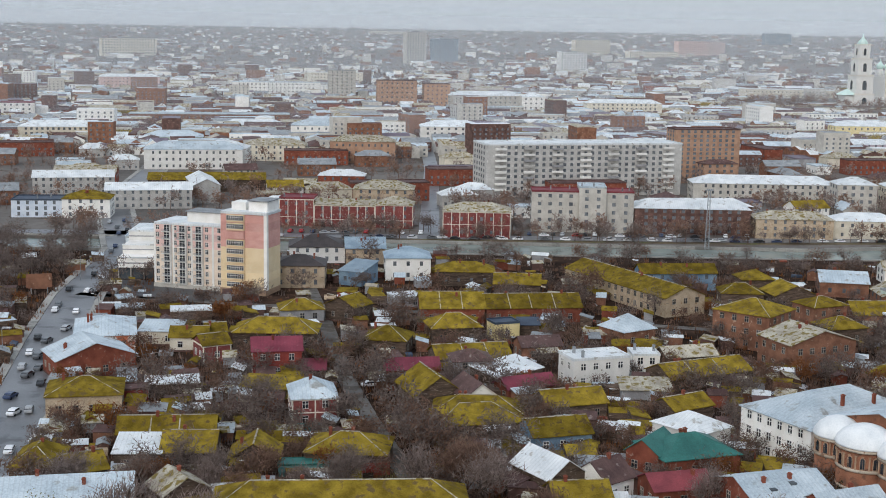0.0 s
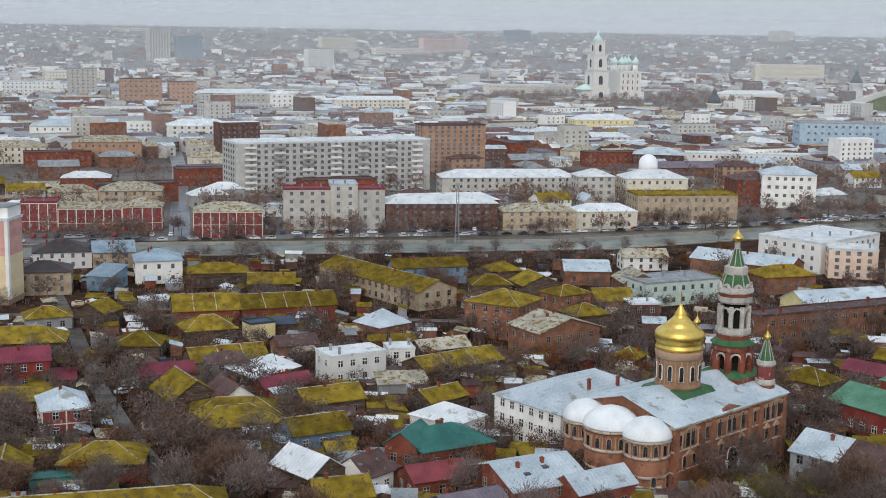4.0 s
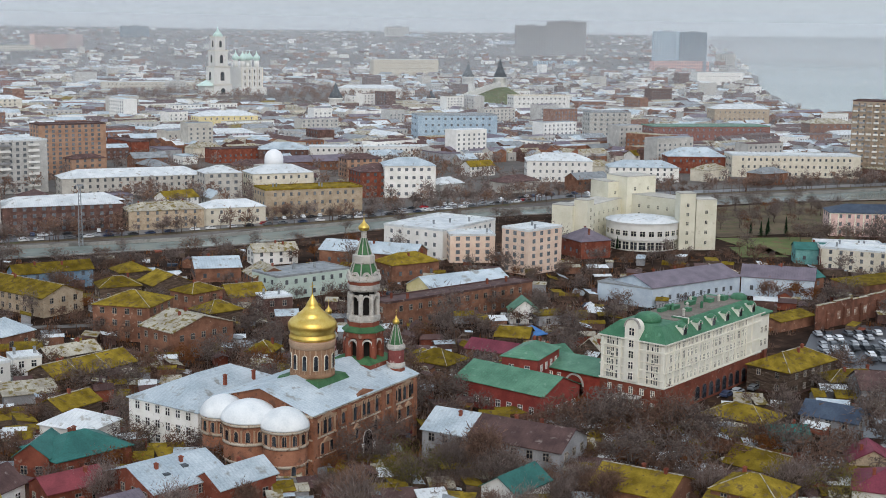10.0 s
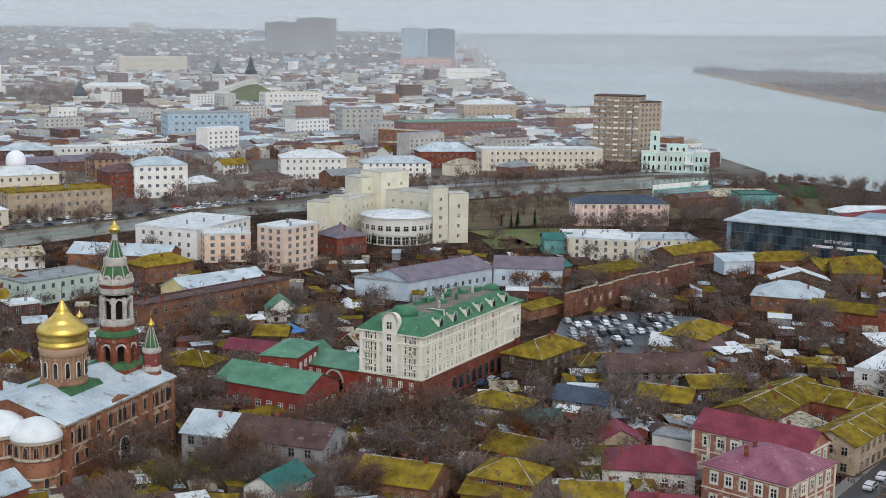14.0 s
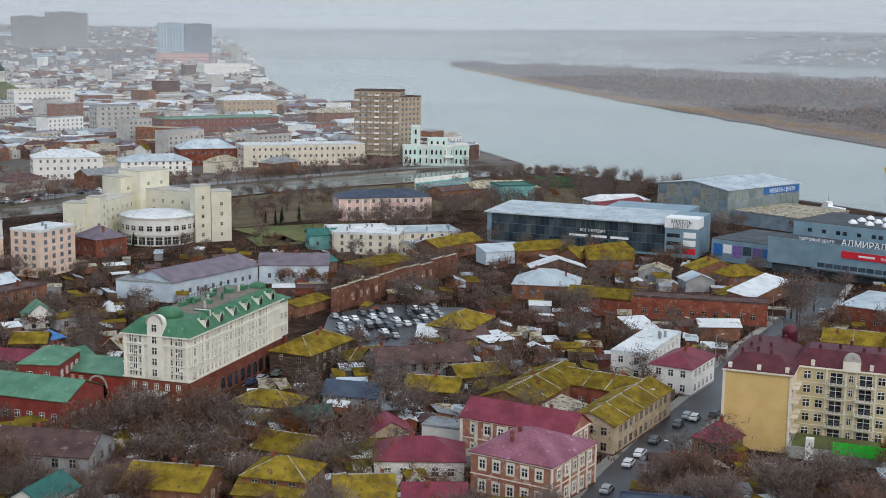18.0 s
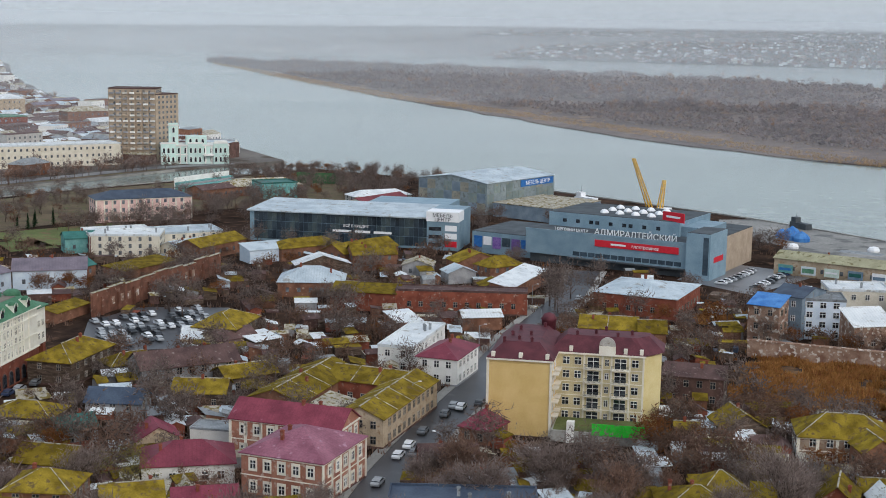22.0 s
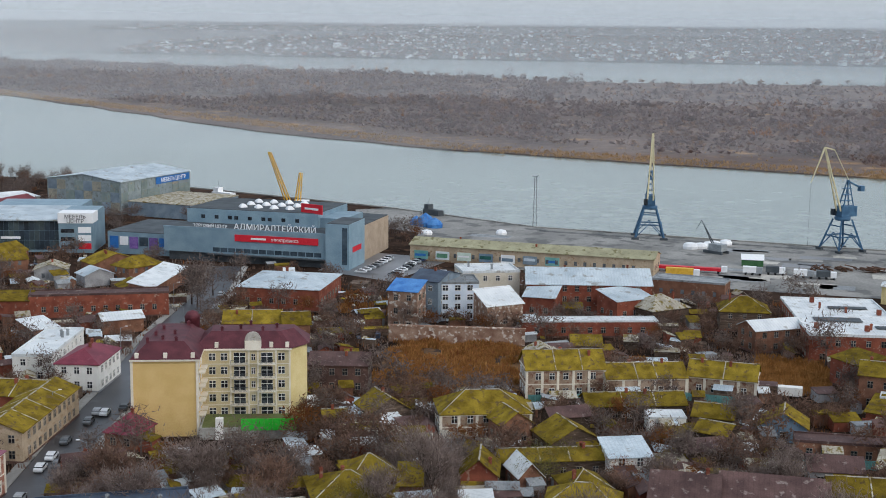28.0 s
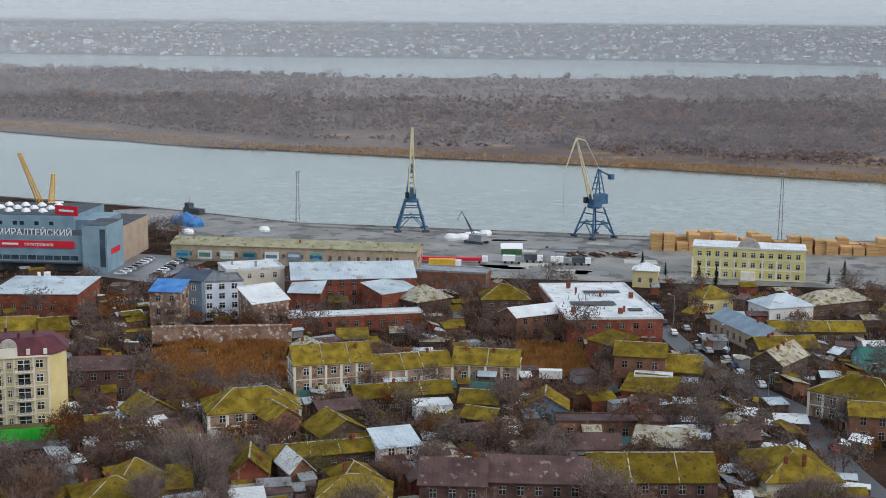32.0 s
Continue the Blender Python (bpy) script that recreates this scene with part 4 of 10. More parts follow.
house(259.3, 44.3, -55.2, 10.9, 10.0, 4.0, "e", 3.0, "wood", "moss", 1)
house(271.5, 46.9, -56.9, 9.1, 6.0, 5.0, "g", 1.5, "wood", "brown", 0)
house(289.5, 34.9, -67.8, 22.7, 8.0, 4.0, "g", 2.0, "wood", "moss", 1)
house(282.1, 26.6, -73.1, 8.2, 6.0, 3.5, "f", 0.2, "white", "white", 1)
house(234.6, 47.7, -57.2, 4.6, 8.0, 4.0, "e", 2.5, "brick", "white", 1)
house(230.9, 35.6, -61.0, 8.4, 9.0, 4.0, "h", 2.5, "brick", "moss", 1)
house(285.7, 16.0, -94.0, 8.7, 8.0, 4.0, "g", 2.0, "wood", "moss", 1)
house(273.5, 14.6, -106.3, 7.2, 8.0, 4.0, "g", 1.5, "wood", "moss", 0)
house(220.6, 33.6, -83.7, 13.0, 10.0, 4.5, "h", 3.0, "brick", "moss", 1)
house(261.2, 16.5, -62.9, 8.2, 8.0, 4.0, "g", 1.5, "wood", "brown", 0)
house(224.8, 16.1, -86.6, 11.8, 12.0, 7.0, "g", 3.0, "darkbrick", "brown", 2)
house(228.1, 0.9, -87.0, 18.4, 12.0, 7.0, "g", 3.0, "darkbrick", "brown", 2)
house(230.9, -19.3, -81.6, 22.8, 11.0, 7.0, "g", 3.5, "darkbrick", "moss", 2)
house(273.6, -13.0, -84.1, 23.5, 6.0, 4.0, "f", 0.3, "brick", "brown", 1)
house(256.2, -9.3, -82.2, 10.2, 8.0, 4.0, "g", 2.0, "grey", "brown", 1)
house(259.9, -24.1, -99.3, 12.5, 8.0, 4.0, "s", 1.5, "wood", "rust", 0)
house(245.1, -46.7, -169.8, 18.0, 14.4, 4.5, "h", 3.5, "cream", "moss", 1)
house(265.3, -38.7, -74.2, 8.2, 6.0, 4.0, "g", 2.0, "wood", "brown", 1)
house(294.7, -70.7, -123.7, 20.6, 14.0, 6.5, "h", 3.5, "ruincream", "moss", 2)
house(280.3, -71.0, -94.8, 13.3, 8.0, 6.0, "g", 2.0, "brick", "moss", 2)
house(327.2, -56.2, -32.5, 15.1, 8.6, 6.0, "g", 3.0, "wood", "rust", 2)
house(350.0, -60.4, -75.1, 16.6, 9.0, 4.0, "g", 2.2, "wood", "moss", 1)
house(366.4, -53.4, -158.7, 29.2, 9.2, 5.0, "g", 2.5, "tan", "bluegrey", 1)
house(319.2, -21.3, -95.1, 12.3, 13.0, 8.4, "g", 2.0, "brick", "moss", 2)
house(309.6, -24.0, -95.1, 9.0, 4.4, 4.6, "f", 0.3, "white", "white", 1)
house(334.2, -14.7, -139.6, 11.0, 8.0, 7.0, "s", 1.5, "redbrick", "moss", 1)
house(319.7, -31.5, -95.3, 9.3, 10.0, 4.5, "g", 3.0, "wood", "moss", 1)
house(369.8, 7.7, -54.0, 16.5, 9.0, 6.5, "g", 2.0, "brick", "white", 2)
house(394.8, 17.4, -81.2, 14.4, 12.0, 6.0, "h", 3.5, "wood", "moss", 2)
house(394.6, 42.7, -43.5, 14.0, 12.0, 5.0, "h", 3.5, "wood", "rust", 1)
house(401.0, -66.9, -65.7, 15.3, 12.0, 5.0, "h", 3.0, "white", "silver", 1)
house(410.7, -46.7, -66.6, 10.4, 10.0, 5.0, "h", 3.0, "yellow", "moss", 1)
house(409.6, -83.4, -58.8, 22.3, 10.0, 5.0, "h", 3.0, "wood", "rust", 1)
house(371.4, -72.0, -83.1, 26.3, 8.0, 4.0, "g", 2.0, "wood", "moss", 1)
house(341.4, -83.4, -81.7, 10.3, 9.0, 4.0, "g", 2.0, "tealpaint", "teal", 1)
house(449.1, -28.2, -95.3, 8.6, 8.0, 6.0, "h", 2.0, "yellow", "white", 1)
house(435.4, 37.1, -95.9, 24.2, 10.0, 6.0, "f", 0.4, "brick", "grey", 1)
house(304.1, -23.2, -105.8, 12.1, 9.0, 3.0, "s", 2.0, "redbrick", "moss", 0)
house(283.6, 1.2, -89.7, 10.0, 8.0, 4.0, "e", 3.0, "bluepaint", "moss", 1)
# port warehouse
house(478.8, 100.5, -91.7, 93.4, 14.0, 6.0, "g", 2.0, "tan", "olive", 1)
# beyond the canal
house(71.3, 710.1, 14.2, 109.1, 25.0, 27.2, "f", 0.6, "panel", "white", 9)
house(151.7, 780.7, 9.2, 39.4, 16.0, 30.7, "f", 0.5, "orangebrick", "brown", 12)
house(157.5, 765.6, 16.5, 21.0, 10.0, 13.2, "f", 0.5, "orangebrick", "brown", 4)
house(48.4, 576.1, -1.9, 20.4, 14.0, 17.3, "f", 0.5, "stone", "darkred", 5)
house(64.3, 574.9, -1.9, 11.6, 16.0, 19.5, "f", 0.5, "stone", "silver", 6)
house(76.2, 575.2, -1.9, 11.9, 14.0, 17.4, "f", 0.5, "stone", "darkred", 5)
house(107.5, 574.2, -1.9, 49.7, 14.0, 12.0, "f", 0.5, "darkbrick", "white", 4)
house(-64.0, 581.5, -1.9, 14.9, 14.0, 11.9, "f", 0.5, "redwhite", "darkred", 3)
house(-43.0, 580.8, -1.9, 26.2, 14.0, 9.5, "g", 2.0, "redwhite", "rust", 3)
house(-21.3, 578.4, -1.9, 16.3, 14.0, 10.3, "h", 3.0, "redwhite", "rust", 3)
house(14.1, 556.0, -2.1, 28.0, 16.0, 11.1, "h", 3.0, "redwhite", "rust", 2)
house(-29.2, 646.3, -1.2, 29.2, 18.0, 10.0, "f", 0.5, "tan", "rust", 3)
house(-55.2, 716.6, -0.4, 24.8, 14.0, 8.4, "f", 0.5, "redbrick", "white", 2)
house(-74.7, 687.1, -0.7, 16.7, 12.0, 6.3, "g", 2.0, "wood", "rust", 2)
house(5.1, 1010.7, 2.7, 48.1, 25.0, 15.1, "f", 0.5, "white", "white", 4)
house(-54.5, 1479.3, 7.7, 43.8, 20.0, 30.4, "f", 0.5, "orangebrick", "brown", 6)
house(-10.5, 1485.2, 7.7, 29.0, 20.0, 27.0, "f", 0.5, "orangebrick", "brown", 6)
house(41.5, 1410.8, 6.9, 76.1, 20.0, 19.9, "f", 0.5, "stone", "white", 4)
house(91.9, 1416.9, 6.9, 25.4, 20.0, 18.9, "f", 0.5, "white", "white", 4)
house(-126.8, 1629.7, 9.4, 33.0, 16.0, 35.9, "f", 0.5, "stone", "grey", 9)
house(-215.0, 1695.9, 10.3, 110.9, 18.0, 17.8, "f", 0.5, "white", "silver", 4)
house(183.2, 1379.1, 6.4, 78.6, 18.0, 15.7, "f", 0.5, "cream", "white", 4)
house(166.3, 691.9, -0.7, 74.4, 18.0, 10.5, "f", 0.5, "stone", "white", 3)
house(203.7, 657.8, -1.0, 19.3, 16.0, 14.4, "f", 0.5, "stone", "white", 4)
house(234.2, 653.8, -1.1, 32.8, 18.0, 13.8, "f", 0.5, "cream", "white", 3)
house(149.7, 566.1, -2.0, 32.8, 14.0, 9.2, "f", 0.5, "tan", "rust", 3)
house(181.1, 568.4, -1.9, 28.2, 14.0, 8.6, "f", 0.5, "cream", "white", 2)
house(225.2, 586.3, -1.7, 48.2, 18.0, 12.5, "f", 0.5, "tan", "moss", 3)
house(284.1, 639.8, -1.2, 23.8, 18.0, 14.3, "f", 0.5, "redbrick", "brown", 4)
house(344.7, 1096.6, 3.4, 53.0, 20.0, 14.7, "f", 0.5, "yellow", "white", 3)
house(304.9, 970.4, 2.2, 44.5, 16.0, 9.7, "f", 0.5, "mauve", "white", 3)
house(312.4, 727.5, -0.3, 22.1, 14.0, 12.0, "f", 0.5, "orangebrick", "brown", 4)
house(299.3, 780.3, 0.2, 48.6, 20.0, 5.5, "g", 3.0, "brick", "purple", 1)
house(-91.9, 1005.7, 2.7, 47.6, 24.0, 14.8, "f", 0.5, "white", "silver", 3)
house(-157.6, 1094.9, 3.7, 51.8, 20.0, 8.0, "f", 0.5, "stone", "white", 3)
house(-53.0, 862.2, 1.1, 42.1, 18.0, 15.0, "f", 0.5, "orangebrick", "rust", 3)
house(-138.3, 834.2, 0.8, 29.6, 20.0, 11.9, "f", 0.5, "white", "white", 3)
house(-110.4, 868.2, 1.2, 39.8, 18.0, 11.4, "f", 0.5, "cream", "rust", 3)
house(-112.5, 705.9, -0.6, 32.3, 16.0, 5.8, "g", 3.0, "wood", "moss", 1)
house(-182.7, 595.5, 6.7, 22.1, 16.0, 7.6, "f", 0.5, "paleblue", "navy", 3)
house(-160.8, 596.2, 6.6, 21.0, 16.0, 8.6, "h", 3.0, "white", "moss", 3)
house(-273.4, 957.7, 10.8, 64.0, 20.0, 14.4, "f", 0.5, "cream", "white", 4)
house(-153.5, 812.3, 8.9, 58.9, 22.0, 12.9, "f", 0.5, "white", "silver", 3)
house(-194.6, 953.8, 10.6, 41.4, 20.0, 8.8, "f", 0.5, "palegreen", "silver", 2)
house(-190.0, 702.1, 7.8, 31.8, 16.0, 8.9, "g", 3.0, "redbrick", "rust", 2)
house(-388.8, 1212.3, 13.8, 30.2, 20.0, 15.2, "f", 0.5, "white", "crimson", 4)
house(112.4, 601.2, 6.4, 53.8, 14.0, 9.7, "f", 0.5, "darkbrick", "white", 3)
house(-124.9, 697.4, 7.7, 60.6, 14.0, 6.5, "g", 3.0, "wood", "moss", 1)
house(234.9, 465.0, 31.3, 40.4, 27.1, 11.1, "f", 0.6, "white", "white", 3)
house(245.1, 410.9, 18.2, 18.6, 12.7, 15.9, "f", 0.6, "peach", "white", 6)
house(234.9, 440.1, -18.9, 17.2, 14.0, 10.3, "f", 0.5, "peach", "white", 4)
house(282.1, 431.9, -89.5, 14.9, 13.6, 7.0, "h", 4.0, "redbrick", "purple", 1)
house(366.6, 838.4, -14.5, 86.8, 16.0, 7.7, "f", 0.5, "white", "white", 2)
house(298.6, 631.2, -16.8, 27.0, 18.0, 17.8, "f", 0.5, "white", "silver", 4)
house(469.5, 910.2, -13.6, 62.1, 25.0, 23.9, "f", 0.5, "glassblue", "grey", 5)
house(588.1, 877.8, -13.6, 33.8, 18.0, 26.3, "f", 0.5, "stone", "grey", 7)
house(673.4, 862.3, -13.6, 100.2, 28.0, 15.0, "f", 0.5, "redbrick", "green", 3)
house(734.3, 1227.7, -9.9, 63.8, 20.0, 21.3, "f", 0.5, "white", "cream", 4)
house(416.1, 670.4, -26.0, 38.6, 20.0, 13.3, "f", 0.5, "white", "white", 3)
house(464.2, 652.8, -25.9, 41.4, 18.0, 9.5, "f", 0.5, "white", "silver", 3)
house(526.1, 683.8, -25.3, 37.3, 20.0, 10.9, "h", 5.0, "redbrick", "silver", 2)
house(571.8, 643.6, -25.5, 80.4, 22.0, 13.3, "f", 0.5, "cream", "white", 3)
house(603.2, 648.4, -25.3, 37.4, 22.0, 10.4, "g", 3.0, "brick", "rust", 2)
house(632.1, 631.4, -55.7, 30.6, 22.0, 46.9, "f", 0.5, "towerbrick", "brown", 13)
house(642.2, 622.3, 3.7, 22.4, 18.0, 43.1, "f", 0.5, "towerbrick", "brown", 13)
house(362.5, 366.5, -53.9, 25.7, 16.0, 8.0, "f", 0.5, "cream", "white", 3)
house(434.9, 432.0, -31.7, 43.3, 16.0, 10.4, "h", 3.0, "pinkwhite", "navy", 3)
house(368.3, 378.4, -32.6, 25.1, 18.0, 7.2, "f", 0.5, "redwhite", "white", 2)
house(392.6, 366.2, -32.6, 27.8, 18.0, 5.7, "f", 0.5, "cream", "silver", 2)
house(354.8, 385.6, -32.6, 11.9, 10.0, 5.9, "g", 2.0, "tealpaint", "teal", 1)
house(547.7, 377.9, -31.5, 31.4, 12.0, 5.5, "f", 0.5, "stone", "white", 2)
house(541.6, 450.6, -30.9, 42.8, 16.0, 5.9, "f", 0.5, "brick", "rust", 1)
house(535.9, 435.8, -31.1, 19.4, 16.0, 7.8, "f", 0.5, "tealpaint", "teal", 1)
house(300.1, 827.0, -20.2, 32.6, 20.0, 9.2, "h", 4.0, "darkbrick", "silver", 2)
house(644.5, 1474.8, -12.6, 75.3, 20.0, 20.0, "f", 0.5, "white", "white", 3)
house(1133.1, 2419.3, -2.6, 139.4, 20.0, 32.9, "f", 0.5, "cream", "white", 3)
house(446.7, 1753.6, -10.2, 121.3, 18.0, 16.6, "f", 0.5, "cream", "white", 3)
house(834.7, 1019.8, -16.6, 55.7, 20.0, 19.0, "f", 0.5, "tan", "white", 3)
house(794.6, 853.8, -18.3, 38.5, 18.0, 16.7, "f", 0.5, "brick", "rust", 3)
house(1547.5, 1956.9, -6.6, 96.5, 24.0, 22.5, "f", 0.5, "white", "white", 2)
house(-429.2, 1812.0, 16.9, 79.9, 18.0, 18.6, "f", 0.5, "pinkwhite", "white", 4)
house(-205.8, 1166.5, 9.7, 137.8, 20.0, 10.5, "f", 0.5, "brick", "silver", 2)
house(-174.5, 2086.6, 18.8, 89.4, 18.0, 18.9, "f", 0.5, "cream", "white", 4)
house(281.9, 1022.9, -18.3, 38.1, 18.0, 9.5, "f", 0.5, "cream", "white", 2)
house(186.9, 108.5, -59.2, 26.0, 13.0, 6.0, "f", 0.4, "darkbrick", "navy", 2)
house(364.5, 370.3, -9.8, 20.4, 9.0, 4.0, "g", 2.0, "redbrick", "white", 1)
house(375.6, 347.8, -4.7, 19.5, 10.0, 4.0, "g", 2.0, "cream", "silver", 1)
house(315.7, 345.9, 4.8, 13.4, 8.0, 4.0, "g", 2.0, "brick", "teal", 1)
house(523.1, 457.7, -7.1, 42.4, 12.0, 5.0, "g", 2.0, "brick", "brown", 1)
house(486.9, 364.2, -10.2, 27.9, 12.0, 5.0, "g", 2.0, "brick", "darkred", 1)
house(529.6, 365.6, -2.2, 35.5, 10.0, 5.0, "g", 2.0, "cream", "darkred", 1)

# ---- landmarks ----
mat("church_brick", lin(128, 85, 64), lin(156, 108, 84), 0.92, 0.35, 9, lin(106, 76, 62), 0.6)
mat("church_stone", lin(178, 164, 146), lin(206, 194, 178), 0.9, 0.4, 7, lin(140, 112, 92), 0.6)
mat("church_band", lin(160, 132, 108), lin(182, 154, 130), 0.9, 0.3, 7)
mat("gold", lin(226, 188, 92), lin(240, 208, 118), 0.36, 0.6, 5, metal=1.0, bump=0.05, vary=0.0)
mat("dome_white", lin(214, 218, 220), lin(234, 236, 236), 0.7, 0.3, 3, bump=0.1, vary=0.05)
mat("tent_green", lin(52, 92, 58), lin(74, 114, 74), 0.6, 0.5, 5)
mat("tower_white", lin(166, 161, 154), lin(196, 191, 184), 0.85, 0.6, 6, lin(142, 130, 120), 0.64)
# near-black tone for the shade inside the open belfry
mat("belfry_dark", lin(26, 23, 22), lin(40, 36, 34), 0.95, 0.6, 6)
mat("pane_pale", lin(96, 98, 98), lin(132, 134, 132), 0.2, 1.0, 3, bump=0, spec=0.5, vary=0.3)
mat("drum_brick", lin(130, 100, 78), lin(156, 124, 98), 0.9, 0.4, 8)
mat("annex_red", lin(126, 50, 40), lin(150, 68, 54), 0.85, 0.4, 7)
mat("hotel_cream", lin(226, 222, 208), lin(238, 235, 224), 0.8, 0.3, 5)
mat("hotel_green", lin(56, 104, 76), lin(80, 126, 96), 0.55, 0.3, 4, lin(98, 142, 114), 0.66)
mat("salmon", lin(206, 154, 144), lin(218, 170, 160), 0.85, 0.3, 5)
mat("apartment_cream", lin(228, 206, 166), lin(236, 216, 180), 0.85, 0.3, 5)
mat("apartment_pale", lin(222, 206, 188), lin(232, 218, 202), 0.85, 0.3, 5)
mat("apartment_blush", lin(214, 182, 174), lin(226, 196, 188), 0.85, 0.3, 5)
mat("facade_pale", lin(186, 172, 136), lin(202, 190, 156), 0.85, 0.3, 5)
mat("apartment_yellow", lin(214, 182, 118), lin(224, 194, 132), 0.85, 0.3, 5)
mat("mansard", lin(78, 36, 44), lin(100, 50, 58), 0.6, 0.4, 4)
mat("civic_cream", lin(210, 206, 186), lin(222, 218, 200), 0.85, 0.2, 5, lin(198, 192, 172), 0.68)
mat("mall_blue", lin(118, 144, 160), lin(136, 160, 174), 0.5, 0.2, 4)
mat("mall_glass", lin(48, 62, 74), lin(78, 94, 106), 0.15, 0.12, 1, bump=0, spec=0.7)
mat("clad_grey", lin(124, 136, 140), lin(144, 154, 156), 0.7, 0.3, 4, lin(112, 118, 118), 0.6)
mat("clad_green", lin(116, 130, 130), lin(136, 148, 144), 0.7, 0.3, 4, lin(142, 140, 128), 0.6)
mat("clad_tan", lin(140, 138, 126), lin(158, 154, 140), 0.75, 0.3, 4, lin(122, 124, 118), 0.58)
mat("mall_dark", lin(66, 72, 78), lin(86, 92, 96), 0.8, 0.2, 4)
mat("sign_red", lin(206, 36, 52), lin(214, 44, 60), 0.5, 1, 5, bump=0, vary=0)
mat("sign_white", lin(236, 238, 240), lin(244, 244, 246), 0.5, 1, 5, bump=0, vary=0)
mat("sign_blue", lin(40, 100, 170), lin(60, 120, 190), 0.5, 1, 5, bump=0, vary=0)
mat("sign_violet", lin(96, 70, 140), lin(140, 110, 170), 0.5, 1.5, 5, bump=0, vary=0.2)
mat("fence_green", lin(50, 190, 50), lin(64, 204, 62), 0.6, 1, 5, bump=0)
mat("crane_blue", lin(50, 84, 116), lin(72, 108, 138), 0.6, 0.5, 5)
mat("crane_cream", lin(206, 196, 160), lin(220, 210, 176), 0.6, 0.5, 5)
mat("crane_yellow", lin(206, 160, 50), lin(222, 178, 72), 0.6, 0.5, 5)
mat("timber", lin(190, 148, 98), lin(212, 174, 124), 0.9, 1.2, 9, lin(160, 112, 76), 0.6, stretch=(1, 1, 6), vary=0.16)
mat("steel_grey", lin(130, 136, 140), lin(156, 160, 164), 0.5, 0.5, 5)
mat("mint", lin(196, 220, 212), lin(210, 230, 223), 0.8, 0.3, 5)


def arch_mesh(w, h, frame_mat="trim", key={}):
    """Round-headed window, one connected piece, facing -y, foot at the origin."""
    k = (w, h, frame_mat)
    if k not in key:
        bm = bmesh.new()
        r = w / 2
        pts = [(-r, 0), (r, 0)] + [(r * math.cos(math.pi * i / 8), h - r + r * math.sin(math.pi * i / 8)) for i in range(9)]
        f = bm.faces.new([bm.verts.new((x, -0.16, z)) for x, z in pts])
        back = bmesh.ops.extrude_face_region(bm, geom=[f])
        for v in [g for g in back["geom"] if isinstance(g, bmesh.types.BMVert)]:
            v.co.y = 0.02
        bm.faces.ensure_lookup_table()
        front = min(bm.faces, key=lambda q: q.calc_center_median().y)
        bmesh.ops.inset_individual(bm, faces=[front], thickness=0.13 * min(1.5, w), depth=0)
        front.material_index = 1
        bmesh.ops.inset_individual(bm, faces=[front], thickness=0.02, depth=-0.1)
        front.material_index = 1
        bmesh.ops.recalc_face_normals(bm, faces=bm.faces)
        key[k] = link_mesh("arched_window", bm, [frame_mat, "pane"])
    return key[k]


def onion(parent, x, y, z, r, h, name="dome", seg=24):
    """A gilt onion dome with its orb and cross above."""
    prof = [(0.82, 0), (0.9, 0.06), (1.0, 0.16), (1.03, 0.24), (0.98, 0.34), (0.84, 0.44), (0.62, 0.54), (0.42, 0.64), (0.27, 0.74), (0.15, 0.86), (0.05, 1.0)]
    bm = bmesh.new()
    add_lathe(bm, [(r * a, z + h * b) for a, b in prof], seg, x, y)
    d = part(name, bm, "gold", parent, "gilt onion dome")
    bm = bmesh.new()
    t, s = z + h, max(0.6, r * 0.35)
    add_beam(bm, (x, y, t - 0.1), (x, y, t + s * 2.2), s * 0.08)
    add_beam(bm, (x - s * .6, y, t + s * 1.5), (x + s * .6, y, t + s * 1.5), s * 0.08)
    part("cross", bm, "gold", d)
    return d


def ring_windows(parent, mesh, cx, cy, r, z, n, a0=0.0, a1=2 * math.pi, name="window"):
    for i in range(n):
        a = a0 + (a1 - a0) * (i + 0.5) / n
        part(name, mesh, None, parent, "", pose(cx + r * math.cos(a), cy + r * math.sin(a), z, 0, 0, math.degrees(a) + 90))


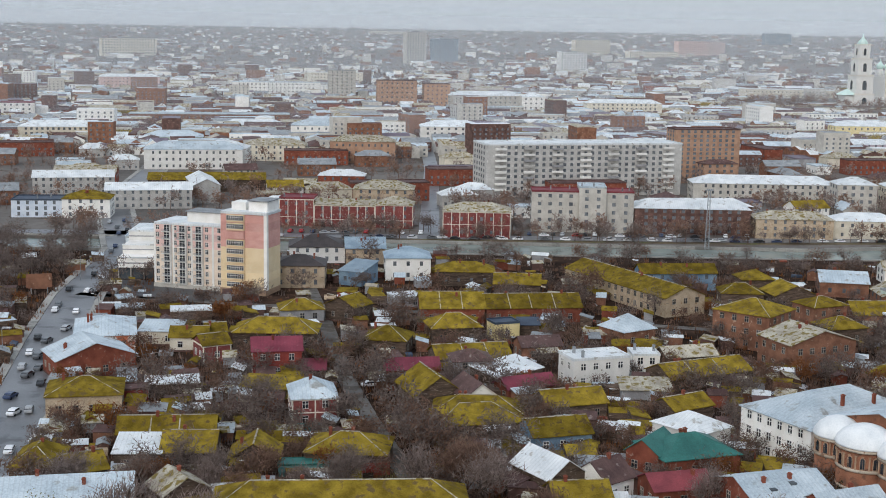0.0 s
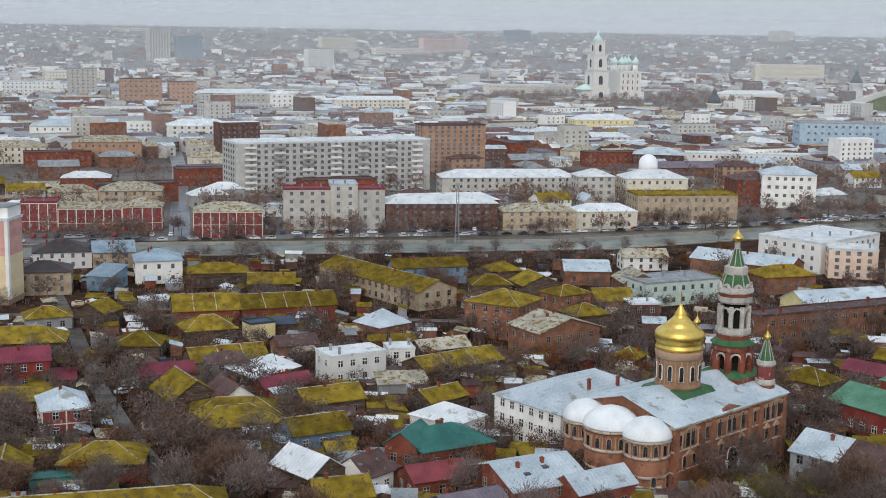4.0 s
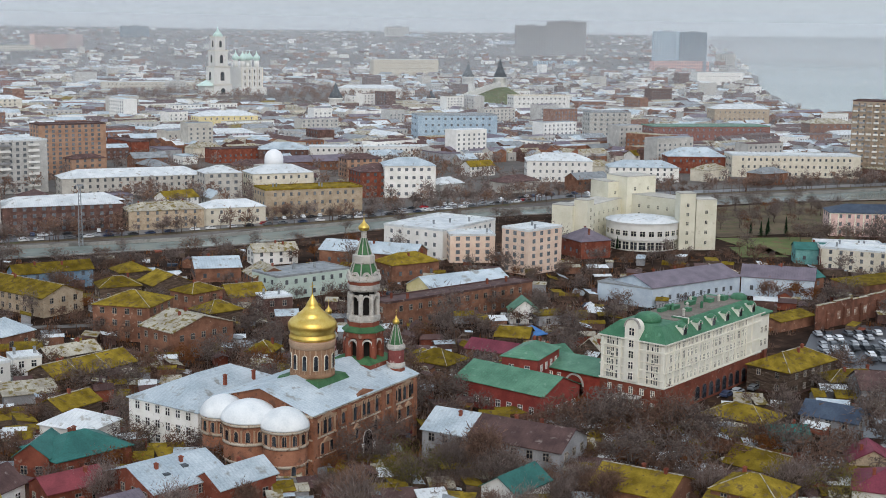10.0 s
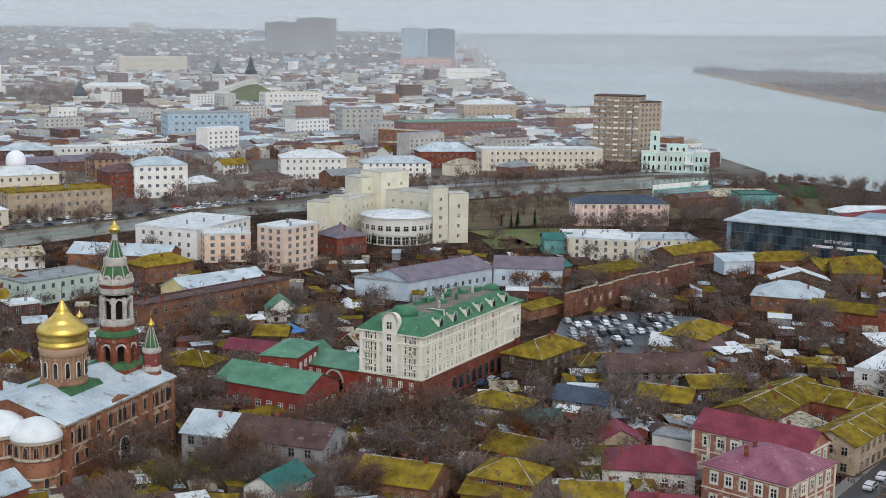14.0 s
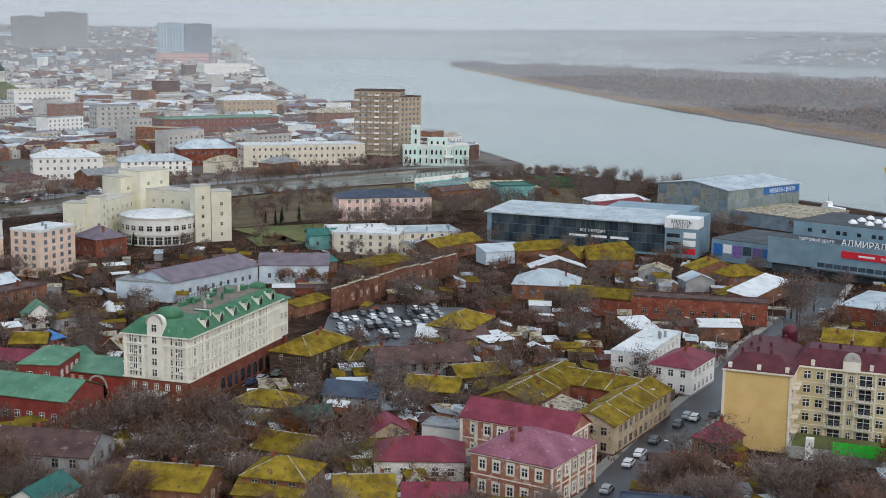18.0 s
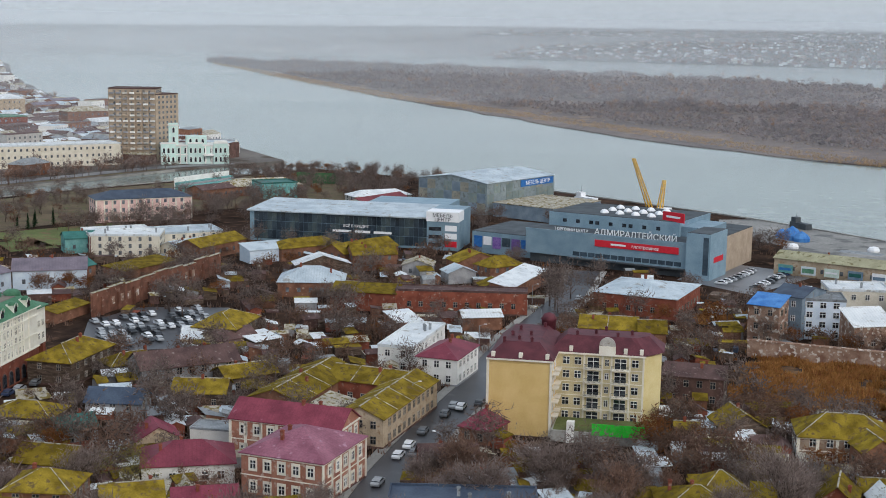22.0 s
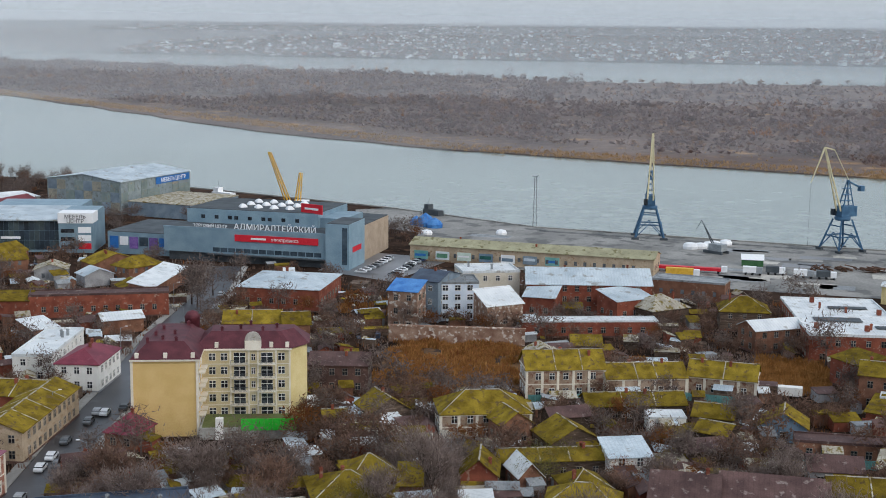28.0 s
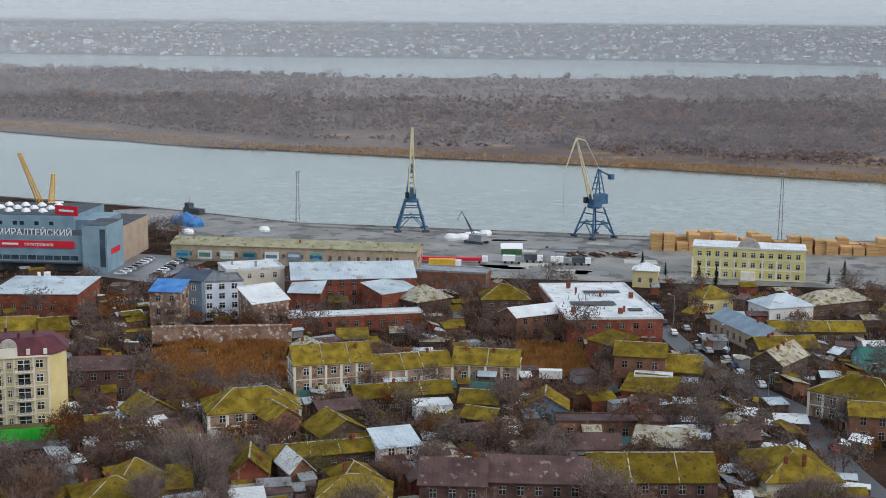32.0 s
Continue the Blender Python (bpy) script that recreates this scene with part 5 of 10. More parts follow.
def church():
    ob = thing("church", 87.4, 225.4, 0, 33, "brown brick church with gilt dome and green tented bell tower", "church")
    L, D, E = 37.5, 24.0, 13.6
    part("wall", wall_mesh(L, D, E, "g", 3.4, "church_brick"), None, ob, "", pose(L / 2, D / 2, 0))
    part("roof", roof_mesh(L, D, E + 0.02, "g", 3.5, "silver", 0.7), None, ob, "pale metal gabled roof", pose(L / 2, D / 2, 0))
    box_part("plinth", "darkred", ob, -0.15, -0.15, 0, L + 0.15, D + 0.15, 1.3)
    for z, h, o in ((4.4, 0.28, 0.14), (8.4, 0.3, 0.2), (13.0, 0.45, 0.42)):
        bm = bmesh.new()
        add_box(bm, -o, -o, z, L + o, D + o, z + h)
        part("cornice", bm, "church_stone", ob)
    for x in (0.5, 8.5, 12.0, 24.5, 28.5, 37.0):
        box_part("pilaster", "church_brick", ob, x - 0.6, -0.5, 0, x + 0.6, 0.05, 12.8)
    big, small = arch_mesh(1.2, 3.6, "church_band"), arch_mesh(1.0, 2.4, "church_band")
    for x in (4.0, 5.6, 31.0, 33.0, 35.2, 14.3, 17.5, 19.2, 22.3):
        part("arched_window", big, None, ob, "", pose(x, -0.02, 8.9))
    for x in (3.2, 6.2, 31.0, 34.5, 15.0, 22.0):
        part("arched_window", small, None, ob, "", pose(x, -0.02, 5.0))
    for x in (1.6, 10.2, 26.5, 29.6, 36.2):
        part("blind_arch", small, None, ob, "", pose(x, -0.02, 9.4))
    bm = bmesh.new()
    add_box(bm, -0.25, -0.25, 12.2, L + .25, -0.02, 12.3)
    for i in range(62):
        add_box(bm, i * 0.6, -0.3, 11.7, i * 0.6 + 0.3, -0.02, 12.2)
    part("dentil_frieze", bm, "church_band", ob)
    for x, z, w in ((4.8, 12.6, 4.2), (34.0, 12.6, 4.6), (4.7, 7.6, 3.0), (31.0, 7.6, 2.4), (34.5, 7.6, 2.4), (15.0, 7.6, 2.2), (22.0, 7.6, 2.2)):
        bm = bmesh.new()
        v = [bm.verts.new(p) for p in ((x - w / 2, -0.45, z - 0.3), (x + w / 2, -0.45, z - 0.3), (x, -0.45, z + 0.75), (x - w / 2, 0, z - 0.3), (x + w / 2, 0, z - 0.3), (x, 0, z + 0.75))]
        for f in ((0, 1, 2), (0, 2, 5, 3), (2, 1, 4, 5), (0, 3, 4, 1)):
            bm.faces.new([v[i] for i in f])
        part("window_hood", bm, "church_band", ob)
    for x in (2.2, 7.2, 29.0, 36.6):
        bm = bmesh.new()
        add_lathe(bm, [(0.3, 8.7), (0.22, 9.0), (0.22, 12.0), (0.34, 12.3)], 8, x, -0.2)
        part("half_column", bm, "church_band", ob)
    # entrance
    portal = part("portal", arch_mesh(3.2, 6.2, "whitewall"), None, ob, "white round-arched entrance portal", pose(18.3, -0.55, 0))
    for s in (-1, 1):
        bm = bmesh.new()
        add_lathe(bm, [(0.35, 0), (0.28, 0.3), (0.28, 3.4), (0.4, 3.7)], 10, 18.3 + s * 2.0, -0.9)
        part("column", bm, "whitewall", portal, "", Matrix.Translation((-18.3, 0.55, 0)))
    bm = bmesh.new()
    gable = [bm.verts.new(p) for p in ((11.6, -0.3, 12.8), (24.8, -0.3, 12.8), (18.2, -0.3, 14.6), (11.6, 0.6, 12.8), (24.8, 0.6, 12.8), (18.2, 0.6, 14.6))]
    for f in ((0, 1, 2), (5, 4, 3), (0, 2, 5, 3), (2, 1, 4, 5), (0, 3, 4, 1)):
        bm.faces.new([gable[i] for i in f])
    part("pediment", bm, "church_brick", ob)
    # three apses towards the east end
    for cy, r, cx, h in ((4.4, 4.3, -2.6, 11.6), (12.2, 5.0, -3.6, 12.2), (19.8, 4.2, -2.0, 11.6)):
        bm = bmesh.new()
        add_lathe(bm, [(r + .15, 0), (r + .15, 1.3), (r, 1.3), (r, h)], 28, cx, cy)
        apse = part("apse", bm, "church_brick", ob)
        for z, o in ((4.2, 0.14), (7.8, 0.22), (h - 0.7, 0.4)):
            bm = bmesh.new()
            add_lathe(bm, [(r - 0.1, z), (r + o, z), (r + o, z + 0.45), (r - 0.1, z + 0.6)], 28, cx, cy)
            part("cornice", bm, "church_stone", apse)
        bm = bmesh.new()
        k = r + 0.5
        add_lathe(bm, [(k, h - 0.1), (k, h + 0.15), (k * 0.95, h + 0.9), (k * 0.8, h + 1.9), (k * 0.55, h + 2.8), (k * 0.28, h + 3.3), (0.05, h + 3.5)], 28, cx, cy)
        part("apse_roof", bm, "dome_white", apse, "white half-dome roof")
        for i in range(15):
            a = radians(118 + 194 * i / 14)
            bm = bmesh.new()
            add_lathe(bm, [(0.26, 8.4), (0.18, 8.6), (0.18, 10.6), (0.28, 10.9)], 6, cx + (r + 0.1) * math.cos(a), cy + (r + 0.1) * math.sin(a))
            part("half_column", bm, "church_band", apse)
        ring_windows(apse, arch_mesh(1.0, 2.2, "church_band"), cx, cy, r, 8.5, 7, radians(125), radians(305), "arched_window")
        ring_windows(apse, arch_mesh(1.1, 2.6, "church_band"), cx, cy, r, 2.2, 4, radians(125), radians(305), "arched_window")
    # drum and main dome
    cx, cy = 15.8, 11.3
    bm = bmesh.new()
    add_box(bm, cx - 6, cy - 6, 14.6, cx + 6, cy + 6, 16.6)
    for v in bm.verts:
        if v.co.z > 16:
            v.co.x, v.co.y = cx + (v.co.x - cx) * .8, cy + (v.co.y - cy) * .8
    part("drum_base", bm, "tent_green", ob, "green metal skirt under the drum")
    bm = bmesh.new()
    add_lathe(bm, [(4.6, 16.4), (4.6, 17.4), (4.3, 17.5), (4.3, 22.4)], 32, cx, cy)
    drum = part("drum", bm, "drum_brick", ob)
    bm = bmesh.new()
    add_lathe(bm, [(4.2, 22.3), (4.6, 22.6), (4.8, 23.8), (4.4, 24.2)], 32, cx, cy)
    part("arcade_band", bm, "church_band", drum)
    ring_windows(drum, arch_mesh(1.0, 3.2, "trim"), cx, cy, 4.3, 18.2, 12, name="arched_window")
    for i in range(24):
        a = math.pi * 2 * i / 24
        bm = bmesh.new()
        add_beam(bm, (cx + 4.38 * math.cos(a), cy + 4.38 * math.sin(a), 17.5), (cx + 4.38 * math.cos(a), cy + 4.38 * math.sin(a), 22.4), 0.12)
        part("colonnette", bm, "church_band", drum)
    bm = bmesh.new()
    prof = [(4.55, 24.1), (4.75, 24.4), (4.7, 24.7), (4.45, 25.2), (4.45, 25.5), (4.8, 26.0), (4.98, 26.7), (4.9, 27.4), (4.5, 28.0), (3.8, 28.5), (3.1, 28.85), (3.15, 29.05), (2.3, 29.65), (1.6, 30.4), (1.2, 30.9), (1.25, 31.1), (0.8, 31.8), (0.45, 32.5), (0.2, 33.0), (0.05, 33.2)]
    add_lathe(bm, prof, 40, cx, cy)
    dome = part("dome", bm, "gold", ob, "large gilt onion dome")
    bm = bmesh.new()
    add_beam(bm, (cx, cy, 33.0), (cx, cy, 35.6), 0.1)
    add_beam(bm, (cx - 0.7, cy, 34.8), (cx + 0.7, cy, 34.8), 0.1)
    part("cross", bm, "gold", dome)
    # bell tower
    tx, ty = 34.0, 11.0
    tower = box_part("bell_tower", "redbrick", ob, tx - 5.4, ty - 5.4, 13.0, tx + 5.4, ty + 5.4, 16.2)
    bm = bmesh.new()
    add_lathe(bm, [(7.2, 16.2), (5.0, 17.2)], 4, tx, ty, 0, math.pi / 4, math.pi / 4 + 2 * math.pi)
    part("skirt_roof", bm, "tent_green", tower)
    for i in range(8):
        a = math.pi / 8 + i * math.pi / 4
        bm = bmesh.new()
        add_beam(bm, (tx + 3.7 * math.cos(a), ty + 3.7 * math.sin(a), 16.6), (tx + 3.7 * math.cos(a), ty + 3.7 * math.sin(a), 21.2), 0.8, 0, 0.8, 8)
        part("pier", bm, "redbrick", tower)
        bm = bmesh.new()
        add_beam(bm, (tx + 3.0 * math.cos(a), ty + 3.0 * math.sin(a), 25.8), (tx + 3.0 * math.cos(a), ty + 3.0 * math.sin(a), 30.6), 0.5, 0, 0.5, 8)
        part("pier", bm, "tower_white", tower)
        b = i * math.pi / 4
        part("arch", arch_band(2.7, 0.55), None, tower, "white stone arch", pose(tx + 3.9 * math.cos(b), ty + 3.9 * math.sin(b), 19.6, 0, 0, math.degrees(b) + 90))
        part("arch", arch_band(2.0, 0.5), None, tower, "white stone arch", pose(tx + 3.15 * math.cos(b), ty + 3.15 * math.sin(b), 29.4, 0, 0, math.degrees(b) + 90))
        part("kokoshnik", arch_band(1.9, 0.8), None, tower, "white carved gable", pose(tx + 3.2 * math.cos(b), ty + 3.2 * math.sin(b), 34.4, 0, 0, math.degrees(b) + 90))
    # the solid near-black core imitates shade behind the open arches
    for name, m, pr in (("core", "belfry_dark", [(2.9, 16.4), (2.9, 22.0), (2.3, 24), (2.3, 31)]), ("stage", "redbrick", [(4.3, 21.3), (4.3, 22.6), (3.5, 23.2), (3.5, 24.7)]), ("stage_roof", "tent_green", [(4.7, 22.5), (4.7, 22.7), (3.4, 23.7)]),
                        ("gallery", "tower_white", [(3.5, 24.6), (3.7, 25.0), (3.7, 25.9), (3.4, 26.0)]), ("belfry_head", "tower_white", [(3.3, 31.2), (3.6, 31.6), (3.6, 32.6)]),
                        ("frieze", "redbrick", [(3.45, 32.5), (3.45, 32.9), (3.4, 33.4)]), ("crown_band", "tower_white", [(3.6, 33.3), (3.8, 33.6), (3.8, 34.5), (3.3, 34.6)]),
                        ("tent", "tent_green", [(3.1, 34.5), (2.2, 37.0), (0.55, 42.6)]), ("tent_band", "tower_white", [(2.2, 37.0), (2.45, 37.2), (2.45, 38.7), (2.0, 38.9)]),
                        ("neck", "tower_white", [(0.6, 42.4), (0.6, 43.8), (0.85, 44.1)])):
        bm = bmesh.new()
        add_lathe(bm, pr, 8, tx, ty, 0, math.pi / 8, math.pi / 8 + 2 * math.pi)
        part(name, bm, m, tower)
    for i in range(8):
        a = math.pi / 8 + i * math.pi / 4
        bm = bmesh.new()
        add_beam(bm, (tx + 3.25 * math.cos(a), ty + 3.25 * math.sin(a), 34.5), (tx + .58 * math.cos(a), ty + .58 * math.sin(a), 42.5), 0.16, 0, 0.09)
        part("rib", bm, "tower_white", tower)
    onion(tower, tx, ty, 44.0, 1.15, 2.5)
    # corner turrets
    for ux, uy in ((35.4, 3.6), (36.0, 21.5)):
        t = None
        for name, m, pr in (("turret", "redbrick", [(2.0, 13.2), (2.0, 14.8), (1.7, 15.2)]), ("turret_band", "tower_white", [(1.9, 15.0), (2.1, 15.4), (2.1, 16.0), (1.6, 16.2)]),
                            ("turret_drum", "redwhite", [(1.75, 16.0), (1.75, 19.0)]), ("turret_crown", "tower_white", [(1.8, 18.9), (2.1, 19.3), (2.0, 19.9), (1.5, 20.1)]),
                            ("turret_tent", "tent_green", [(1.6, 19.9), (0.35, 24.4)])):
            bm = bmesh.new()
            add_lathe(bm, pr, 8, ux, uy, 0, math.pi / 8, math.pi / 8 + 2 * math.pi)
            q = part(name, bm, m, t or ob)
            t = t or q
        for i in range(8):
            a = math.pi / 8 + i * math.pi / 4
            bm = bmesh.new()
            add_beam(bm, (ux + 1.65 * math.cos(a), uy + 1.65 * math.sin(a), 19.9), (ux + .37 * math.cos(a), uy + .37 * math.sin(a), 24.4), 0.09)
            part("rib", bm, "tower_white", t)
        onion(t, ux, uy, 24.4, 0.75, 1.9)


def arch_band(w, t, cache={}):
    """A standing semicircular arch, w wide, facing -y, its springing at z = 0."""
    if (w, t) not in cache:
        bm = bmesh.new()
        ro, ri = w / 2, max(0.2, w / 2 - t * 0.6)
        ring = []
        for i in range(13):
            a = math.pi * i / 12
            ring.append([bm.verts.new((r * math.cos(a), y, r * math.sin(a) * 1.1)) for r, y in ((ro, -0.2), (ro, 0.25), (ri, 0.25), (ri, -0.2))])
        for p, q in zip(ring, ring[1:]):
            for j in range(4):
                bm.faces.new((p[j], p[(j + 1) % 4], q[(j + 1) % 4], q[j]))
        bm.faces.new(ring[0][::-1])
        bm.faces.new(ring[-1])
        cache[(w, t)] = link_mesh("arch", bm, ["tower_white"])
    return cache[(w, t)]


church()
house(80.6, 266.1, -60.8, 20, 30, 9.3, "h", 4.5, "white", "silver", 3, "school_building")
ph = house(59.6, 226.4, 18, 16, 16.5, 5.8, "g", 2.8, "redbrick", "silver", 2, "parish_house")
for sx, sy, sz in ((-3.0, -4.2, 7.1), (1.5, -3.2, 7.5)):
    bm = bmesh.new()
    add_box(bm, sx - 0.6, sy - 0.7, sz - 0.4, sx + 0.6, sy + 0.7, sz + 0.32)
    part("skylight", bm, "mall_dark", ph, "dark roof skylight")
house(46.5, 217.0, 18, 12, 9, 4.2, "g", 2.0, "wood", "purple", 1)
house(70.5, 220.6, 22, 13, 8, 5.4, "g", 2.4, "redbrick", "silver", 1, "parish_house")


def hotel():
    ob = thing("hotel", 176.1, 234.8, 0, 24.2, "cream six-storey hotel on a red brick base with green mansard", "hotel")
    L, D, B, E = 49.0, 17.0, 6.6, 17.0
    box_part("base", "redbrick", ob, 0, 0, 0, L, D, B, "red brick ground floors")
    body = box_part("wall", "hotel_cream", ob, 0.15, 0.15, B, L - 0.15, D - 0.15, E)
    for z, o in ((B - 0.1, 0.25), (B + 3.3, 0.12), (E - 2.4, 0.14), (E - 0.3, 0.6)):
        box_part("cornice", "hotel_cream", ob, -o, -o, z, L + o, D + o, z + 0.3)
    bm = bmesh.new()
    for (x0, y0, x1, y1, z), (X0, Y0, X1, Y1, Z) in [((-.5, -.5, L + .5, D + .5, E), (3.0, 3.0, L - 3, D - 3, E + 3.2))]:
        a = [bm.verts.new(p) for p in ((x0, y0, z), (x1, y0, z), (x1, y1, z), (x0, y1, z))]
        b = [bm.verts.new(p) for p in ((X0, Y0, Z), (X1, Y0, Z), (X1, Y1, Z), (X0, Y1, Z))]
        for i in range(4):
            bm.faces.new((a[i], a[(i + 1) % 4], b[(i + 1) % 4], b[i]))
        bm.faces.new(b)
        bm.faces.new(a[::-1])
    roof = part("mansard_roof", bm, "hotel_green", ob, "green metal mansard roof")
    box_part("roof_deck", "deck_felt", roof, 10.5, 3.3, E + 3.2, L - 5, D - 3.3, E + 3.3)
    for k in range(24):
        box_part("rail_post", "mall_dark", roof, 10.6 + k * 1.42, D - 3.5, E + 3.3, 10.68 + k * 1.42, D - 3.42, E + 4.2)
    box_part("rail", "mall_dark", roof, 10.5, D - 3.5, E + 4.15, L - 5, D - 3.42, E + 4.23)
    for i in range(9):
        x, y = 16 + rnd.uniform(0, 24), 4.8 + rnd.uniform(0, 7)
        box_part("roof_unit", "hotel_green", roof, x, y, E + 3.3, x + rnd.uniform(1.5, 3), y + rnd.uniform(1, 1.8), E + 3.3 + rnd.uniform(0.7, 1.3))
    bm = bmesh.new()
    add_lathe(bm, [(3.2, E + 3.0), (3.1, E + 4.2), (2.2, E + 5.0), (0.1, E + 5.5)], 16, 6.5, 8.5)
    part("cupola", bm, "hotel_green", roof)
    bm = bmesh.new()
    add_lathe(bm, [(2.2, E + 2.6), (2.1, E + 3.9), (1.4, E + 4.5), (0.1, E + 4.8)], 14, L - 3.5, 5)
    part("cupola", bm, "hotel_green", roof)
    for x in (13.0, 13.6):
        box_part("valley_wall", "hotel_cream" if x > 13.2 else "hotel_green", roof, x, 1.9, E + 1.6, x + 0.6, 6.0, E + 3.6)
    wing = box_part("end_wing", "hotel_cream", ob, L + 0.02, 2.2, 5.6, L + 9, D - 1, E - 1.8, "lower cream wing carried over a gateway")
    box_part("gateway_pier", "redbrick", wing, L + 7.6, 2.4, 0, L + 9, D - 1.2, 5.6)
    bm = bmesh.new()
    add_box(bm, L + 0.3, 1.5, E - 1.8, L + 9.7, D - 0.4, E - 1.5)
    for v in bm.verts:
        if v.co.z > E - 1.6 and v.co.y > 4:
            v.co.z += 2.4
    part("wing_roof", bm, "hotel_green", wing)
    window_row(wing, window_mesh(1.0, 1.5, "hotel_cream"), L + 1, 2.2, L + 8.5, 2.2, 7.0, 3, 0.02)
    window_row(wing, window_mesh(1.0, 1.5, "hotel_cream"), L + 1, 2.2, L + 8.5, 2.2, 10.4, 3, 0.02)
    for i in range(7):
        bm = bmesh.new()
        x, y = 17 + i * 3.6, 5.0 + (i * 5 % 7)
        add_lathe(bm, [(0.35, E + 3.3), (0.35, E + 4.6), (0.5, E + 4.7), (0.1, E + 5.1)], 8, x, y)
        part("roof_vent", bm, "hotel_green" if i % 2 else "stone", roof)
    # dormers on the long side
    bm = bmesh.new()
    add_box(bm, -0.8, -0.1, 0, 0.8, 3.0, 1.9, 0)
    front = min(bm.faces, key=lambda f: f.calc_center_median().y)
    bmesh.ops.inset_individual(bm, faces=[front], thickness=0.5, depth=-0.06)
    front.material_index = 1
    dm = link_mesh("dormer", bm, ["hotel_cream", "pane"])
    for i in range(6):
        x = 9 + i * 7.0
        d = part("dormer", dm, None, roof, "", pose(x, 0.1, E + 0.7))
        part("dormer_arch", arch_band(2.0, 0.5), None, d, "", pose(0, -0.1, 1.3))
        bm = bmesh.new()
        add_lathe(bm, [(1.2, 1.85), (1.05, 2.3), (0.5, 2.7), (0.05, 2.8)], 10, 0, 0.7)
        part("dormer_roof", bm, "hotel_green", d)
    # windows of the long side
    w1, w2 = window_mesh(1.0, 1.7, "hotel_cream").copy(), window_mesh(0.9, 1.4, "hotel_cream").copy()
    for me in (w1, w2):
        me.materials[1] = MATS["pane_pale"]
    for f in range(4):
        z = B + 0.5 + f * 2.6
        window_row(ob, w1 if f in (1, 2) else w2, 1.5, 0.13, L - 7, 0.13, z, 20, 0.01)
        window_row(ob, w1, 0.13, D - 0.8, 0.13, 0.8, z, 6, 0.01)
    for i in range(15):
        x = 1.2 + i * 3.05
        box_part("pilaster", "hotel_cream", ob, x - 0.18, -0.12, B + 0.3, x + 0.18, 0.15, E - 0.6)
    for y in (0.5, 5.2, 7.0, 10.0, 11.8, 16.5):
        box_part("pilaster", "hotel_cream", ob, -0.15, y - 0.35, B + 0.3, 0.15, y + 0.35, E - 0.6)
    for y in (3.0, 13.9):
        for f in range(6):
            part("stair_window", window_mesh(0.8, 1.1, "hotel_cream"), None, ob, "", pose(0.14, y, B + 0.6 + f * 1.5, 0, 0, -90))
    for z in (B + 1.6, B + 5.4, B + 7.6):
        box_part("string_course", "trim", ob, -0.22, 0.2, z, -0.02, D - 0.2, z + 0.16)
    # raised gable of the short side
    box_part("gable_block", "hotel_cream", ob, -0.5, 6.6, B + 0.4, 1.8, 10.4, E + 2.6)
    bm = bmesh.new()
    arc = [(8.5 + 1.9 * math.cos(math.pi * k / 14), E + 2.6 + 1.9 * math.sin(math.pi * k / 14)) for k in range(15)]
    near, back = ([bm.verts.new((x, y, z)) for y, z in arc] for x in (-0.5, 1.8))
    bm.faces.new(near)
    bm.faces.new(back[::-1])
    for k in range(14):
        bm.faces.new((near[k + 1], near[k], back[k], back[k + 1]))
    bm.faces.new((near[0], near[-1], back[-1], back[0]))
    part("gable_head", bm, "hotel_cream", ob)
    for k in range(4):
        part("window", window_mesh(1.1, 1.5, "hotel_cream"), None, ob, "", pose(-0.51, 8.5, B + 0.9 + k * 2.55, 0, 0, -90))
    part("gable_arch", arch_band(4.3, 0.6), None, ob, "", pose(-0.45, 8.5, E + 2.6, 0, 0, -90))
    part("window", window_mesh(1.2, 1.6, "hotel_cream"), None, ob, "", pose(-0.51, 8.5, E + 0.9, 0, 0, -90))
    # arcade of the base
    for i in range(9):
        part("arched_opening", arch_mesh(2.2, 3.6, "darkbrick"), None, ob, "", pose(16 + i * 3.4, -0.02, 0.6))
    window_row(ob, w2, 0, D - 1, 0, 1, 1.2, 5, 0.02)
    window_row(ob, w2, 0, D - 1, 0, 1, 4.2, 5, 0.02)
    # porch
    porch = box_part("porch", "stone", ob, -3.4, 5.6, 3.5, 0, 11.4, 3.9, "columned entrance porch")
    for x, y in ((-3.1, 6), (-3.1, 7), (-3.1, 10), (-3.1, 11)):
        bm = bmesh.new()
        add_lathe(bm, [(0.26, 0), (0.2, 0.2), (0.2, 3.3), (0.28, 3.5)], 10, x, y)
        part("column", bm, "hotel_cream", porch)
    # passage wing with the carriage arch
    for y0, y1, z0 in ((D, 21.5, 0), (26.5, 40, 0), (21.5, 26.5, 4.2)):
        box_part("wing_wall", "annex_red", ob, 0, y0, z0, 9, y1, 6.4)
    part("wing_arch", arch_band(5.4, 0.7), None, ob, "", pose(-0.05, 24, 3.2, 0, 0, -90))
    bm = bmesh.new()
    add_box(bm, -0.5, D, 6.4, 9.5, 40.3, 6.6)
    for v in bm.verts:
        if v.co.z > 6.5 and v.co.x > 5:
            v.co.z = 8.2
    part("wing_roof", bm, "green", ob, "light green metal lean-to roof")
    window_row(ob, w2, 0, 39.5, 0, 27, 1.3, 5, 0.02)
    window_row(ob, w2, 0, 39.5, 0, 27, 4.1, 5, 0.02)
    HOUSES.append((192, 251, 24, 66, 34))


hotel()


